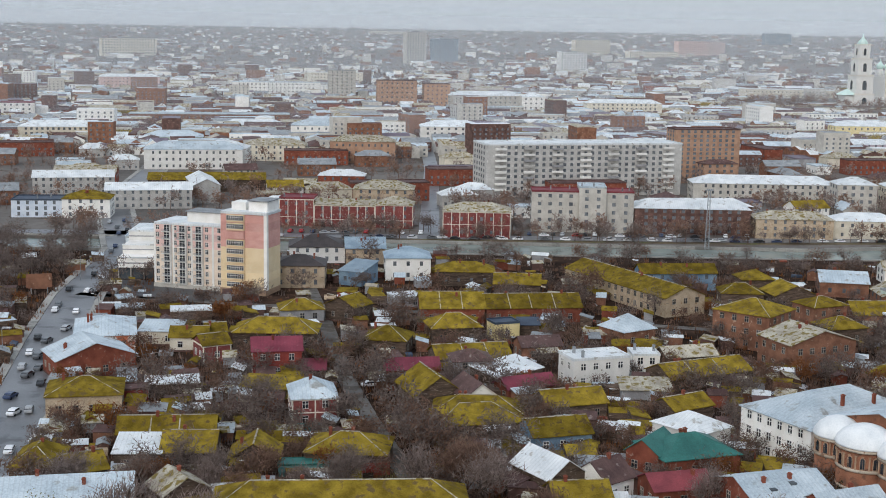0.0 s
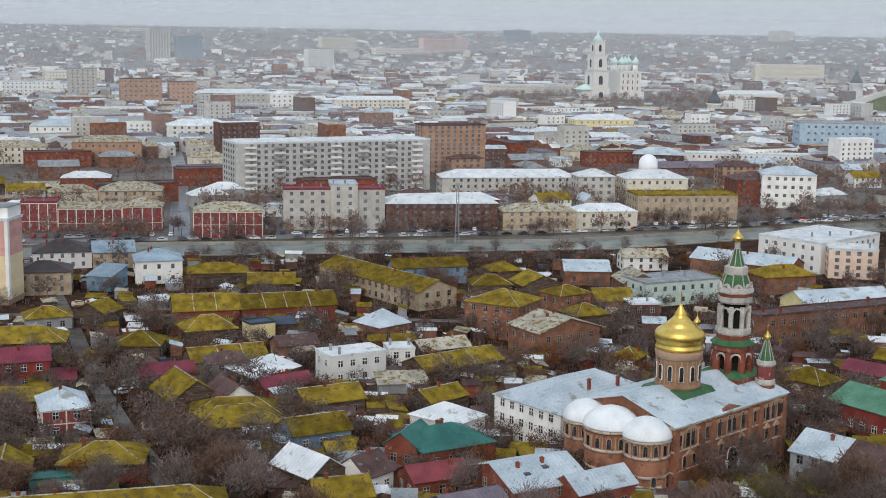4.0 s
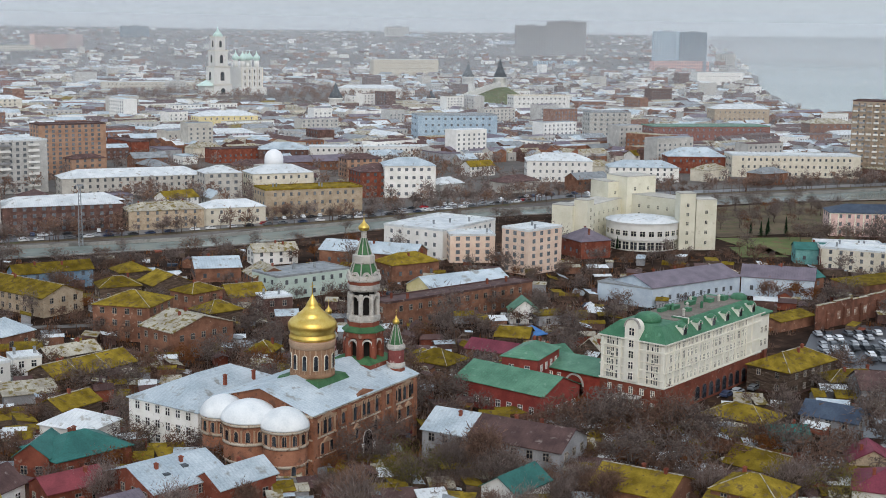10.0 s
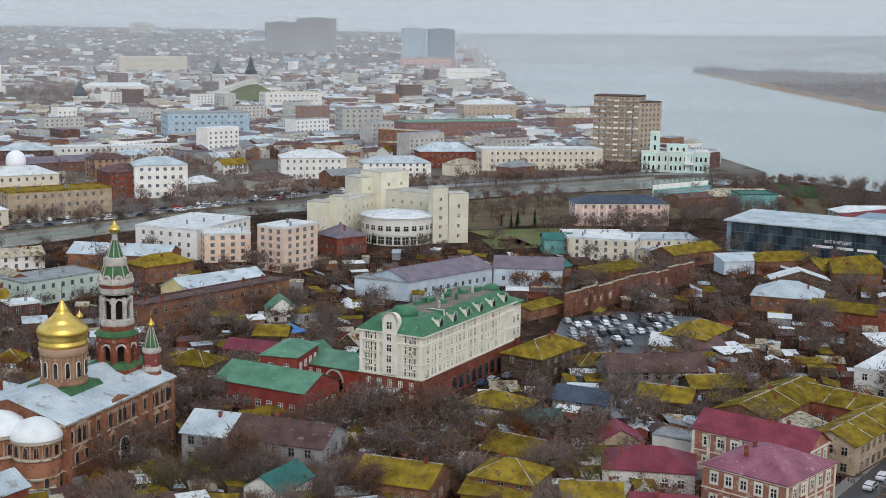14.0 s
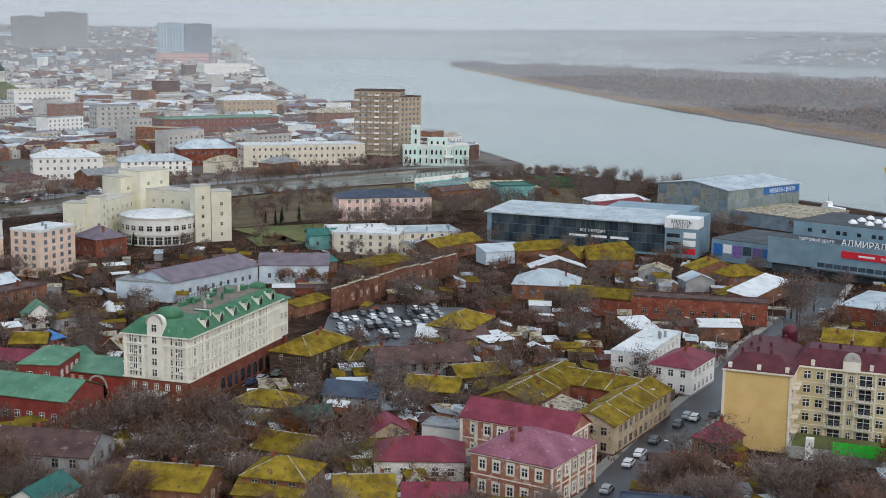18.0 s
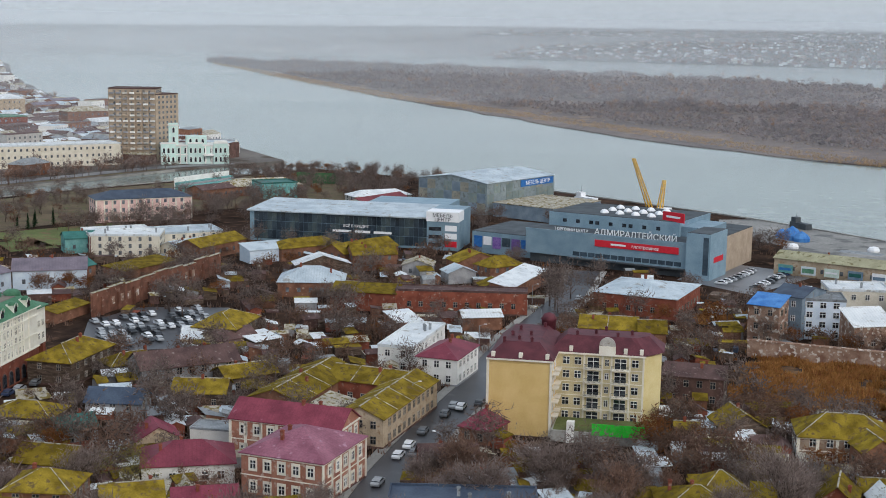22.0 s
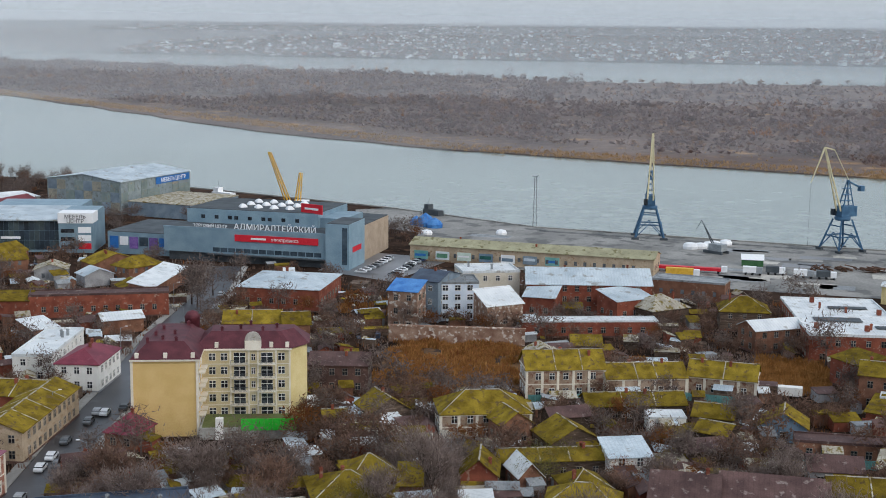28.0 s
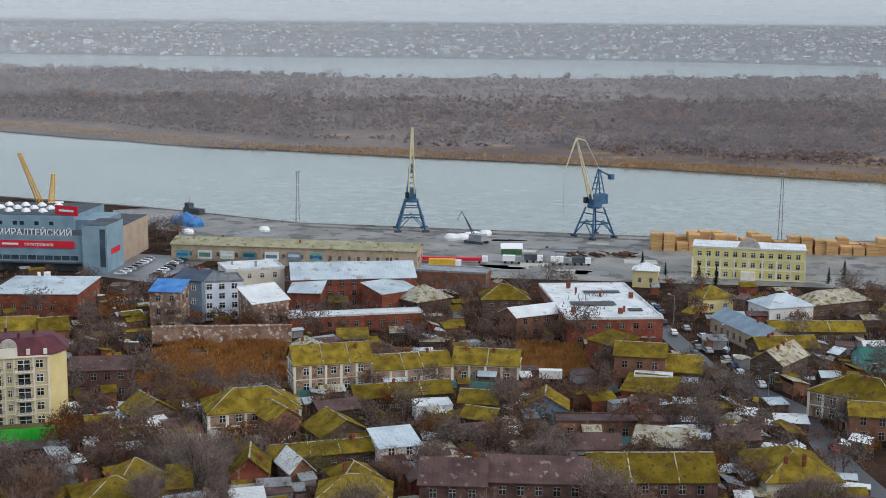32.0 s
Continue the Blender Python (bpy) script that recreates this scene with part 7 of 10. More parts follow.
def portal_crane(x, y, rot, jib, label):
    ob = thing("harbour_crane", x, y, 0, rot, label, "crane", "harbour cranes")
    for sx in (-1, 1):
        for sy in (-1, 1):
            bm = bmesh.new()
            add_beam(bm, (sx * 6, sy * 6, 0.9), (sx * 2.6, sy * 2.6, 13), 0.55, 0, 0.45)
            add_beam(bm, (sx * 6, sy * 6, 0.9), (0, sy * 5.0, 7), 0.22)
            add_beam(bm, (sx * 6, sy * 6, 0.9), (sx * 5.0, 0, 7), 0.22)
            leg = part("leg", bm, "crane_blue", ob)
            box_part("bogie", "mall_dark", leg, sx * 6 - 1.6, sy * 6 - 0.6, 0, sx * 6 + 1.6, sy * 6 + 0.6, 1.0)
    bm = bmesh.new()
    for s in (-1, 1):
        add_beam(bm, (-4.6, s * 4.4, 6.2), (4.6, s * 4.4, 6.2), 0.35)
        add_beam(bm, (s * 4.4, -4.6, 6.2), (s * 4.4, 4.6, 6.2), 0.35)
        add_beam(bm, (-3.2, s * 3.2, 10.4), (3.2, s * 3.2, 10.4), 0.3)
    add_lathe(bm, [(3.0, 12.6), (3.2, 13.0), (3.2, 13.9), (2.4, 14.1)], 16)
    part("portal_frame", bm, "crane_blue", ob)
    house_ = box_part("machine_house", "crane_blue", ob, -2.0, -5.5, 14.2, 2.0, 2.2, 18.4)
    box_part("cab", "pane", house_, 1.2, 2.2, 14.6, 2.8, 4.0, 17.2)
    bm = bmesh.new()
    for s in (-1, 1):
        add_beam(bm, (s * 1.5, 1.2, 18), (s * 0.5, -1.8, 29), 0.28)
        add_beam(bm, (s * 1.5, -4, 18), (s * 0.5, -1.8, 29), 0.28)
    for z in (20.5, 23, 25.5):
        add_box(bm, -1.2, -3.0, z, 1.2, 0.6, z + 0.22)
    part("tower_frame", bm, "crane_blue", ob)
    tip = (0, jib[0], jib[1])
    bm = bmesh.new()
    for s in (-1, 1):
        add_beam(bm, (s * 1.3, 2.2, 16.5), (s * 0.25, tip[1], tip[2]), 0.42, 0, 0.26)
    for k in range(1, 9):
        q = k / 9
        yy, zz, ww = 2.2 + (tip[1] - 2.2) * q, 16.5 + (tip[2] - 16.5) * q, 1.3 - 1.05 * q
        add_beam(bm, (-ww, yy, zz), (ww, yy + (tip[1] - 2.2) / 9 * .8, zz + (tip[2] - 16.5) / 9 * .8), 0.13)
    part("jib", bm, "crane_cream", ob, "cream lattice jib")
    bm = bmesh.new()
    add_beam(bm, tip, (0, tip[1] + jib[2], tip[2] - jib[3]), 0.42, 0, 0.16)
    add_beam(bm, tip, (0, tip[1] - 5.0, tip[2] - 1.2), 0.4, 0, 0.3)
    add_beam(bm, (0, tip[1] - 5.0, tip[2] - 1.2), (0, -2.2, 28.6), 0.15)
    part("trunk", bm, "crane_cream", ob)
    cw = part("counterweight_arm", bmesh.new(), "crane_cream", ob)
    bm = bmesh.new()
    add_beam(bm, (0, -1.5, 28.6), (0, -8.5, 25.5), 0.4)
    add_box(bm, -1.0, -9.6, 24.2, 1.0, -7.6, 26.4)
    bm.to_mesh(cw.data)
    bm.free()
    cw.data.materials.clear()
    cw.data.materials.append(MATS["crane_blue"])
    bm = bmesh.new()
    add_beam(bm, (0, tip[1] + jib[2], tip[2] - jib[3]), (0, tip[1] + jib[2], 3.0), 0.05)
    part("hoist_cable", bm, "mall_dark", ob)
    return ob


portal_crane(561, 68, 100, (5.0, 45.0, 2.5, 12.0), "blue portal crane with a tall cream jib raised")
portal_crane(555, -11, 40, (11.0, 42.5, 6.0, 14.0), "blue portal crane with a cream jib folded forward")


def lattice_mast(x, y, h, label):
    ob = thing("lattice_mast", x, y, 0, 0, label, "mast")
    bm = bmesh.new()
    for s, t in ((-1, -1), (-1, 1), (1, -1), (1, 1)):
        add_beam(bm, (s * 0.8, t * 0.8, 0), (s * 0.35, t * 0.35, h), 0.09)
    n = int(h / 1.6)
    for i in range(n):
        z, k = i * h / n, 0.8 - 0.45 * i / n
        add_beam(bm, (-k, -k, z), (k, -k, z + h / n), 0.05)
        add_beam(bm, (k, k, z), (-k, k, z + h / n), 0.05)
    part("lattice", bm, "steel_grey", ob)
    box_part("platform", "steel_grey", ob, -1.3, -1.3, h, 1.3, 1.3, h + 0.2)
    for i in range(4):
        box_part("floodlight", "steel_grey", ob, -1.2 + i * 0.7, -1.4, h + 0.4, -0.8 + i * 0.7, -1.1, h + 0.8)


lattice_mast(574, 121, 23, "tall grey lattice floodlight mast on the quay")
lattice_mast(540, -86, 30, "tall grey lattice floodlight mast by the timber yard")
lattice_mast(106, 527, 24, "grey lattice power pylon by the canal")


def floating_crane():
    ob = thing("floating_crane", 590, 246, -2.2, 20, "yellow lattice jib crane on a river barge", "crane")
    box_part("barge", "darkred", ob, -7, -14, 0, 7, 14, 2.4)
    box_part("deck_house", "sign_white", ob, -4, -9, 2.4, 4, -2, 6.5)
    for y0, z1, y1 in ((0, 30, 10), (-3, 20, -5)):
        bm = bmesh.new()
        for s in (-1, 1):
            add_beam(bm, (s * 1.6, y0, 2.4), (s * 0.8, y1, z1), 0.42, 0, 0.32)
        for k in range(10):
            q = k / 10
            add_beam(bm, (-1.2 + .8 * q, y0 + (y1 - y0) * q, 2.4 + (z1 - 2.4) * q), (1.1 - .8 * q, y0 + (y1 - y0) * (q + .1), 2.4 + (z1 - 2.4) * (q + .1)), 0.16)
        for s in (-1, 1):
            add_beam(bm, (0, y0 + s * 1.5, 2.4), (0, y1 + s * 0.7, z1), 0.42, 0, 0.32)
        for k in range(9):
            q, r, s = k / 9, (k + 1) / 9, 1 if k % 2 else -1
            add_beam(bm, (0, y0 + (y1 - y0) * q + s * 1.3 * (1 - .5 * q), 2.4 + (z1 - 2.4) * q), (0, y0 + (y1 - y0) * r - s * 1.3 * (1 - .5 * r), 2.4 + (z1 - 2.4) * r), 0.16)
        part("jib", bm, "crane_yellow", ob)


floating_crane()


def ship(x, y, rot, length, label, hull="sign_white", top="sign_white"):
    ob = thing("boat", x, y, -2.6, rot, label, "boat")
    bm = bmesh.new()
    L, W = length / 2, length * 0.11
    pts = [(-L, -W * .8), (L * .6, -W), (L, 0), (L * .6, W), (-L, W * .8)]
    lo = [bm.verts.new((px * .95, py * .8, 0)) for px, py in pts]
    hi = [bm.verts.new((px, py, 2.6)) for px, py in pts]
    for i in range(5):
        bm.faces.new((lo[i], lo[(i + 1) % 5], hi[(i + 1) % 5], hi[i]))
    bm.faces.new(hi)
    bm.faces.new(lo[::-1])
    part("hull", bm, hull, ob)
    c = box_part("deck_house", top, ob, -L * .7, -W * .6, 2.6, L * .2, W * .6, 5.2)
    box_part("wheelhouse", top, c, -L * .1, -W * .5, 5.2, L * .15, W * .5, 7.4)
    bm = bmesh.new()
    add_beam(bm, (0, 0, 5), (0, 0, 11), 0.12)
    part("ship_mast", bm, "steel_grey", ob)


ship(622, 300, 70, 30, "white moored river boat with a wheelhouse")
ship(612, 318, 70, 22, "white moored river launch")
ship(598, 178, 55, 26, "dark moored tug with a low deckhouse", "mall_dark", "mall_dark")
ship(2560, 1960, 60, 120, "low dark cargo barge on the river", "mall_dark", "mall_dark")

# blue covered boat on the quay
ob = thing("covered_boat", 560, 168, 0, 60, "boat under bright blue tarpaulin on the quay", "boat")
for i, (dx, w, h) in enumerate(((-6, 6, 4.5), (0, 7, 6), (6, 5, 4))):
    bm = bmesh.new()
    add_lathe(bm, [(w * .6, 0), (w * .62, h * .35), (w * .4, h * .7), (0.2, h)], 9, dx, 0)
    part("tarpaulin", bm, "blue", ob)

# port office
ob = thing("port_office", 467.9, -45.4, 0, -97.1, "pale yellow three-storey port office with white trim", "building")
mat("office_yellow", lin(206, 196, 122), lin(220, 211, 142), 0.85, 0.3, 5)
W, E = 38.8, 11.2
box_part("wall", "office_yellow", ob, 0, 0, 0, W, 14, E)
box_part("roof", "white", ob, -0.3, -0.3, E, W + 0.3, 14.3, E + 0.3)
for z in (0.0, E * 0.32, E * 0.64, E - 0.4):
    box_part("belt", "trim", ob, -0.15, -0.15, z, W + 0.15, 0, z + 0.4)
for k in range(9):
    box_part("pilaster", "trim", ob, W * k / 8 - 0.3, -0.2, 0, W * k / 8 + 0.3, 0, E * 0.64)
for f in range(3):
    window_row(ob, window_mesh(1.3, 1.6), 0.5, 0, W - 0.5, 0, 0.9 + f * E * 0.32, 12, 0.01)
part("pediment", arch_band(8.0, 6.0), None, ob, "", pose(W / 2, 0.1, E - 0.6))
box_part("porch", "trim", ob, W / 2 - 2.5, -1.8, 0, W / 2 + 2.5, 0, 3.0)
HOUSES.append((472, -65, -97, 38.8, 18))

# timber stacks
bm = bmesh.new()
add_box(bm, -3.1, -2.2, 0, 3.1, 2.2, 1.02)
PACK = link_mesh("plank_pack", bm, ["timber"])
for i in range(46):
    k = i // 2
    st = thing("timber_stack", 528 + (i % 2) * 8 + rnd.uniform(-1, 1), -36 - k * 4.9 + rnd.uniform(-.6, .6), 0.06, rnd.uniform(-4, 4), "tall stack of sawn yellow planks on the quay", "timber stack", "timber stacks")
    for f in range(rnd.choice((3, 4, 5, 6))):
        part("plank_pack", PACK, None, st, "", pose(rnd.uniform(-.12, .12), rnd.uniform(-.12, .12), f * 1.12, 0, 0, rnd.uniform(-1, 1)))


# ---- kremlin beyond the canal ----
def kremlin():
    hill = thing("kremlin_hill", 560, 1560, 0, 0, "low earth mound under the white kremlin", "hill", kind="structure")
    bm = bmesh.new()
    add_lathe(bm, [(330, 0), (240, 5), (160, 8), (0.5, 8.5)], 40)
    part("mound", bm, "town_ground", hill)
    t = thing("cathedral_bell_tower", 477, 1540, 7, 10, "tall white tiered cathedral bell tower", "tower")
    z = 0
    for w, h, m in ((24, 15, "whitewall"), (21, 21, "whitewall"), (17, 19, "whitewall"), (13, 16, "whitewall")):
        s = box_part("tier", m, t, -w / 2, -w / 2, z, w / 2, w / 2, z + h)
        box_part("cornice", "trim", s, -w / 2 - .5, -w / 2 - .5, z + h - 0.9, w / 2 + .5, w / 2 + .5, z + h)
        for a in (0, -90):
            part("arched_opening", arch_mesh(round(w * .26, 1), round(h * .52, 1), "trim"), None, s, "", pose(0, 0, z + h * .2, 0, 0, a) @ pose(0, -w / 2 - 0.02, 0))
        z += h
    bm = bmesh.new()
    add_lathe(bm, [(6.4, z), (5.4, z + 3), (2.6, z + 5.5), (1.8, z + 7), (0.5, z + 9), (0.1, z + 12)], 8)
    part("spire", bm, "mint", t)
    box_part("gate_hall", "whitewall", t, -22, -9, 0, -10, 9, 14)
    bm = bmesh.new()
    add_lathe(bm, [(13, 13.5), (6, 17), (0.2, 20)], 8, -16, 0)
    part("gate_roof", bm, "mint", t)
    c = thing("cathedral", 519, 1562, 7.5, 10, "white five-domed cathedral with pale green domes", "church")
    box_part("wall", "whitewall", c, -14.5, -15, 0, 14.5, 15, 34)
    box_part("gallery", "whitewall", c, -18, -18, 0, 18, 18, 10)
    for x in (-14, -7, 0, 7, 14):
        box_part("pilaster", "trim", c, x - .6, -15.4, 10, x + .6, -15, 34)
    for f in range(3):
        window_row(c, arch_mesh(1.6, 4.5, "trim"), -14.5, -15, 14.5, -15, 12 + f * 7.5, 4, 0.05)
    for x, y in ((-9.5, -9), (9.5, -9), (0, 0), (-9.5, 9), (9.5, 9)):
        k = 1.2 if x == 0 else 1.0
        bm = bmesh.new()
        add_lathe(bm, [(3 * k, 34), (3 * k, 40 + 2 * k)], 14, x, y)
        d = part("drum", bm, "whitewall", c)
        bm = bmesh.new()
        add_lathe(bm, [(3.0 * k, 42), (4.4 * k, 44.5), (4.2 * k, 46.5), (2.0 * k, 49), (0.5, 51.5), (0.1, 54)], 16, x, y)
        part("dome", bm, "mint", d)
    # wall climbing the grass bank to a corner tower
    w = thing("kremlin_wall", 0, 0, 0, 0, "long white crenellated kremlin wall", "wall")
    pts = [(640, 1400, 0), (688, 1394, 0), (732, 1410, 5), (776, 1434, 14), (816, 1460, 20)]
    for (ax, ay, az), (bx, by, bz) in zip(pts, pts[1:]):
        L = math.hypot(bx - ax, by - ay)
        bm = bmesh.new()
        add_box(bm, 0, -1.6, -8, L, 1.6, 6.5)
        for k in range(int(L / 5)):
            add_box(bm, k * 5.0, -1.6, 6.5, k * 5.0 + 3.0, -0.6, 8.0)
        for v in bm.verts:
            v.co.z += az + (bz - az) * v.co.x / L
        part("wall_run", bm, "whitewall", w, "", pose(ax, ay, 0, 0, 0, math.degrees(math.atan2(by - ay, bx - ax))))
    for x, y, r, h, z, ch in ((824, 1474, 8.5, 13, 19, 24), (866, 1640, 9, 15, 12, 19), (555, 1362, 8, 14, 0, 17), (688, 1394, 6, 11, 0, 9)):
        k = thing("kremlin_tower", x, y, z, 0, "kremlin corner tower with a dark tented roof", "tower")
        bm = bmesh.new()
        add_lathe(bm, [(r * 1.1, -z), (r * 1.05, 0), (r * .92, h - 2), (r * 1.05, h - 1.5), (r * 1.05, h)], 12)
        part("wall", bm, "whitewall", k)
        bm = bmesh.new()
        add_lathe(bm, [(r * .98, h), (r * .6, h + ch * .35), (r * .28, h + ch * .62), (r * .3, h + ch * .7), (.1, h + ch)], 12)
        part("roof", bm, "mall_dark", k)
    b = thing("grass_bank", 0, 0, 0, 0, "green grass bank below the kremlin wall", "bank", kind="structure")
    bm = bmesh.new()
    rows = [((718, 1392, 0), (716, 1380, 0), (720, 1372, 0)), ((736, 1414, 6), (731, 1372, 4), (730, 1340, 0)), ((776, 1434, 14.5), (768, 1392, 9), (752, 1336, 0)), ((806, 1450, 20), (806, 1415, 14), (790, 1366, 0)), ((832, 1470, 20), (836, 1436, 10), (832, 1410, 0))]
    grid = [[bm.verts.new(p) for p in r] + [bm.verts.new((r[0][0] - 6, r[0][1] + 26, -0.5))] for r in rows]
    for p, q in zip(grid, grid[1:]):
        for f in ((3, 0), (0, 1), (1, 2)):
            bm.faces.new((p[f[0]], p[f[1]], q[f[1]], q[f[0]])).smooth = True
    part("bank", bm, "grass", b)


kremlin()


# ---- riverside palace ----
def palace():
    ob = thing("palace", 620.7, 598, 0, -44, "white and mint ornate riverside palace with a turret", "building")
    box_part("wall", "mint", ob, 0, 0, 0, 43, 18, 12)
    box_part("cornice", "whitewall", ob, -0.4, -0.4, 11.4, 43.4, 18.4, 12.4)
    box_part("tower", "mint", ob, 5, 2, 0, 11, 8, 26)
    box_part("upper_storey", "mint", ob, 16, 2, 12.4, 29, 14, 17.5)
    box_part("attic", "whitewall", ob, 34, 0.2, 12.4, 42, 8, 14.6)
    box_part("tower_cornice", "whitewall", ob, 4.6, 1.6, 24.6, 11.4, 8.4, 25.2)
    box_part("string_course", "whitewall", ob, -0.2, -0.25, 5.7, 43.2, 0, 6.3)
    for x in (0, 17, 33):
        bay = box_part("bay", "mint", ob, x, -1.6, 0, x + 9, 0, 13.2, "mint projecting bay")
        window_row(bay, arch_mesh(1.6, 3.4, "whitewall"), x, -1.6, x + 9, -1.6, 1.4, 3, 0.02)
        window_row(bay, arch_mesh(1.6, 3.4, "whitewall"), x, -1.6, x + 9, -1.6, 7.2, 3, 0.02)
        box_part("balustrade", "whitewall", bay, x - 0.2, -1.8, 13.2, x + 9.2, 0, 14.0)
    box_part("balcony", "whitewall", ob, 27, -3.4, 5.4, 33, 0, 6.4, "white stone balcony")
    for x in range(0, 44, 4):
        box_part("pilaster", "whitewall", ob, x - .4, -.3, 0, x + .4, 0, 11.6)
    for f in range(2):
        window_row(ob, arch_mesh(1.7, 3.6, "whitewall"), 0, 0, 43, 0, 1.4 + f * 5.6, 10, 0.02)
    window_row(ob, arch_mesh(1.7, 3.0, "whitewall"), 16, 2, 29, 2, 13.2, 3, 0.05)
    for z in (14, 20):
        part("arched_window", arch_mesh(1.7, 3.6, "whitewall"), None, ob, "", pose(8, 2, z))
    HOUSES.append((640, 590, -44, 45, 20))


palace()

# ---- streets, quays and yards ----


def ribbon(name, pts, width, z, m, label, category="road", thick=0.3):
    bm = bmesh.new()
    rows = []
    for i, (x, y) in enumerate(pts):
        a, b = pts[max(0, i - 1)], pts[min(len(pts) - 1, i + 1)]
        L = math.hypot(b[0] - a[0], b[1] - a[1])
        nx, ny = -(b[1] - a[1]) / L * width / 2, (b[0] - a[0]) / L * width / 2
        rows.append([bm.verts.new(p) for p in ((x + nx, y + ny, z), (x - nx, y - ny, z), (x - nx, y - ny, z - thick), (x + nx, y + ny, z - thick))])
    for p, q in zip(rows, rows[1:]):
        for j in range(4):
            bm.faces.new((p[j], q[j], q[(j + 1) % 4], p[(j + 1) % 4]))
    bm.faces.new(rows[0])
    bm.faces.new(rows[-1][::-1])
    bmesh.ops.recalc_face_normals(bm, faces=bm.faces)
    return tagged(new(name, link_mesh(name, bm, [m])), label, category, kind="structure")


mat("lane_mud", lin(92, 88, 84), lin(116, 112, 108), 0.7, 0.1, 1.5, lin(80, 72, 64), 0.55)
STREETS = {
    "road_avenue": ([(-185, 900), (-160, 640), (-147, 591), (-123, 507), (-117, 418), (-107, 355), (-95, 289), (-86, 237), (-74, 170)], 13, "asphalt", "wet grey avenue with traffic running to a bridge"),
    "road_lane": ([(-48, 455), (-34, 380), (-24, 321), (-16, 285), (-10, 261), (0, 225)], 4.5, "lane_mud", "narrow rutted lane between yards"),
    "road_north": ([(-14, 1000), (-8, 826), (-6, 555)], 9, "asphalt", "straight grey street beyond the canal"),
    "road_main": ([(170, 122), (205, 136), (236, 146), (269, 155), (288, 162), (320, 172), (385, 188), (436, 206)], 10, "wet_asphalt", "grey asphalt street lined with parked cars"),
    "road_port": ([(440, -20), (399, -27), (338, -39), (303, -56), (259, -60), (225, -66)], 6.5, "wet_asphalt", "grey asphalt street leading to the port"),
    "road_embankment": ([(-600, 540), (-4, 549), (131, 553), (233, 566), (300, 582), (373, 600), (480, 592), (600, 586), (655, 570)], 11, "asphalt", "canal embankment road packed with parked cars"),
    "road_behind": ([(-117, 418), (-60, 405), (20, 395), (110, 372), (170, 350)], 4, "lane_mud", "narrow back lane with puddles"),
}
for n_, (pts_, w_, m_, lab_) in STREETS.items():
    ribbon(n_, pts_, w_, 0.05, m_, lab_)
    if n_ in ("road_main", "road_avenue"):
        for s in (-1, 1):
            off = []
            for i, (x, y) in enumerate(pts_):
                a, b = pts_[max(0, i - 1)], pts_[min(len(pts_) - 1, i + 1)]
                L = math.hypot(b[0] - a[0], b[1] - a[1])
                off.append((x - (b[1] - a[1]) / L * s * (w_ / 2 + 1.3), y + (b[0] - a[0]) / L * s * (w_ / 2 + 1.3)))
            ribbon("pavement", off, 2.4, 0.18, "concrete", "raised grey pavement with a kerb", "pavement")
mat("brush_floor", lin(84, 62, 44), lin(126, 92, 58), 0.97, 0.15, 2, lin(60, 46, 38), 0.55)
mat("verge_earth", lin(84, 72, 56), lin(112, 98, 76), 0.97, 0.08, 1.5, lin(92, 92, 58), 0.58)
ribbon("canal_verge", [(-600, 537.6), (-4, 541), (131, 543.5), (233, 556.5), (300, 573), (373, 590), (480, 582), (600, 576)], 5.2, 0.04, "verge_earth", "brown grassy verge between the canal and the road", "verge")
mat("quay_floor", lin(120, 118, 114), lin(154, 151, 146), 0.6, 0.05, 1.2, lin(96, 95, 93), 0.56, bump=0.1)
sheet("quay_apron", [(455, -150), (568, -150), (557, -60), (573, 120), (611, 203), (600, 216), (556, 200), (540, 165), (480, 150), (455, 60)], 0.06, 0.3, "quay_floor", "wet patched concrete of the port quay", "quay")
sheet("car_park", [(240, 262), (262, 240), (308, 268), (292, 291), (268, 288)], 0.05, 0.3, "wet_asphalt", "asphalt car park full of cars", "car park")
sheet("mall_forecourt", [(428, 140), (480, 132), (484, 170), (440, 172)], 0.05, 0.3, "asphalt", "asphalt forecourt beside the shopping centre", "car park")
sheet("park_ground", [(364, 451), (432, 446), (470, 430), (545, 396), (600, 420), (646, 470), (650, 503), (560, 518), (470, 536), (350, 530)], 0.03, 0.3, "verge_earth", "brown leaf-strewn park ground between canal and river", "ground")
sheet("lawn", [(352, 405), (392, 392), (420, 430), (360, 450)], 0.05, 0.3, "grass", "green lawn beside the civic building", "lawn")
sheet("waste_ground", wander([(298, 99), (296, 80), (304, 64), (330, 66), (350, 74), (349, 95), (343, 109), (320, 106), (298, 99)], 4, 6, 9)[:-1], 0.04, 0.3, "brush_floor", "waste ground of dry orange-brown reeds", "ground")
for pts_ in ([(-900, 502), (-130, 506)], [(-112, 506), (-3, 506), (165, 506), (300, 544), (470, 541), (655, 508)], [(-900, 536), (-135, 538)], [(-115, 538), (-3, 537), (150, 531), (290, 565), (470, 569), (600, 567)]):
    ribbon("embankment_wall", pts_, 0.8, 0.4, "concrete", "pale concrete parapet of the canal", "wall", 3.5)
ribbon("quay_wall", [(572, -300), (557, -60), (573, 120), (613, 205), (651, 330), (661, 440)], 1.2, 0.5, "concrete", "grey concrete river quay edge", "quay", 4)

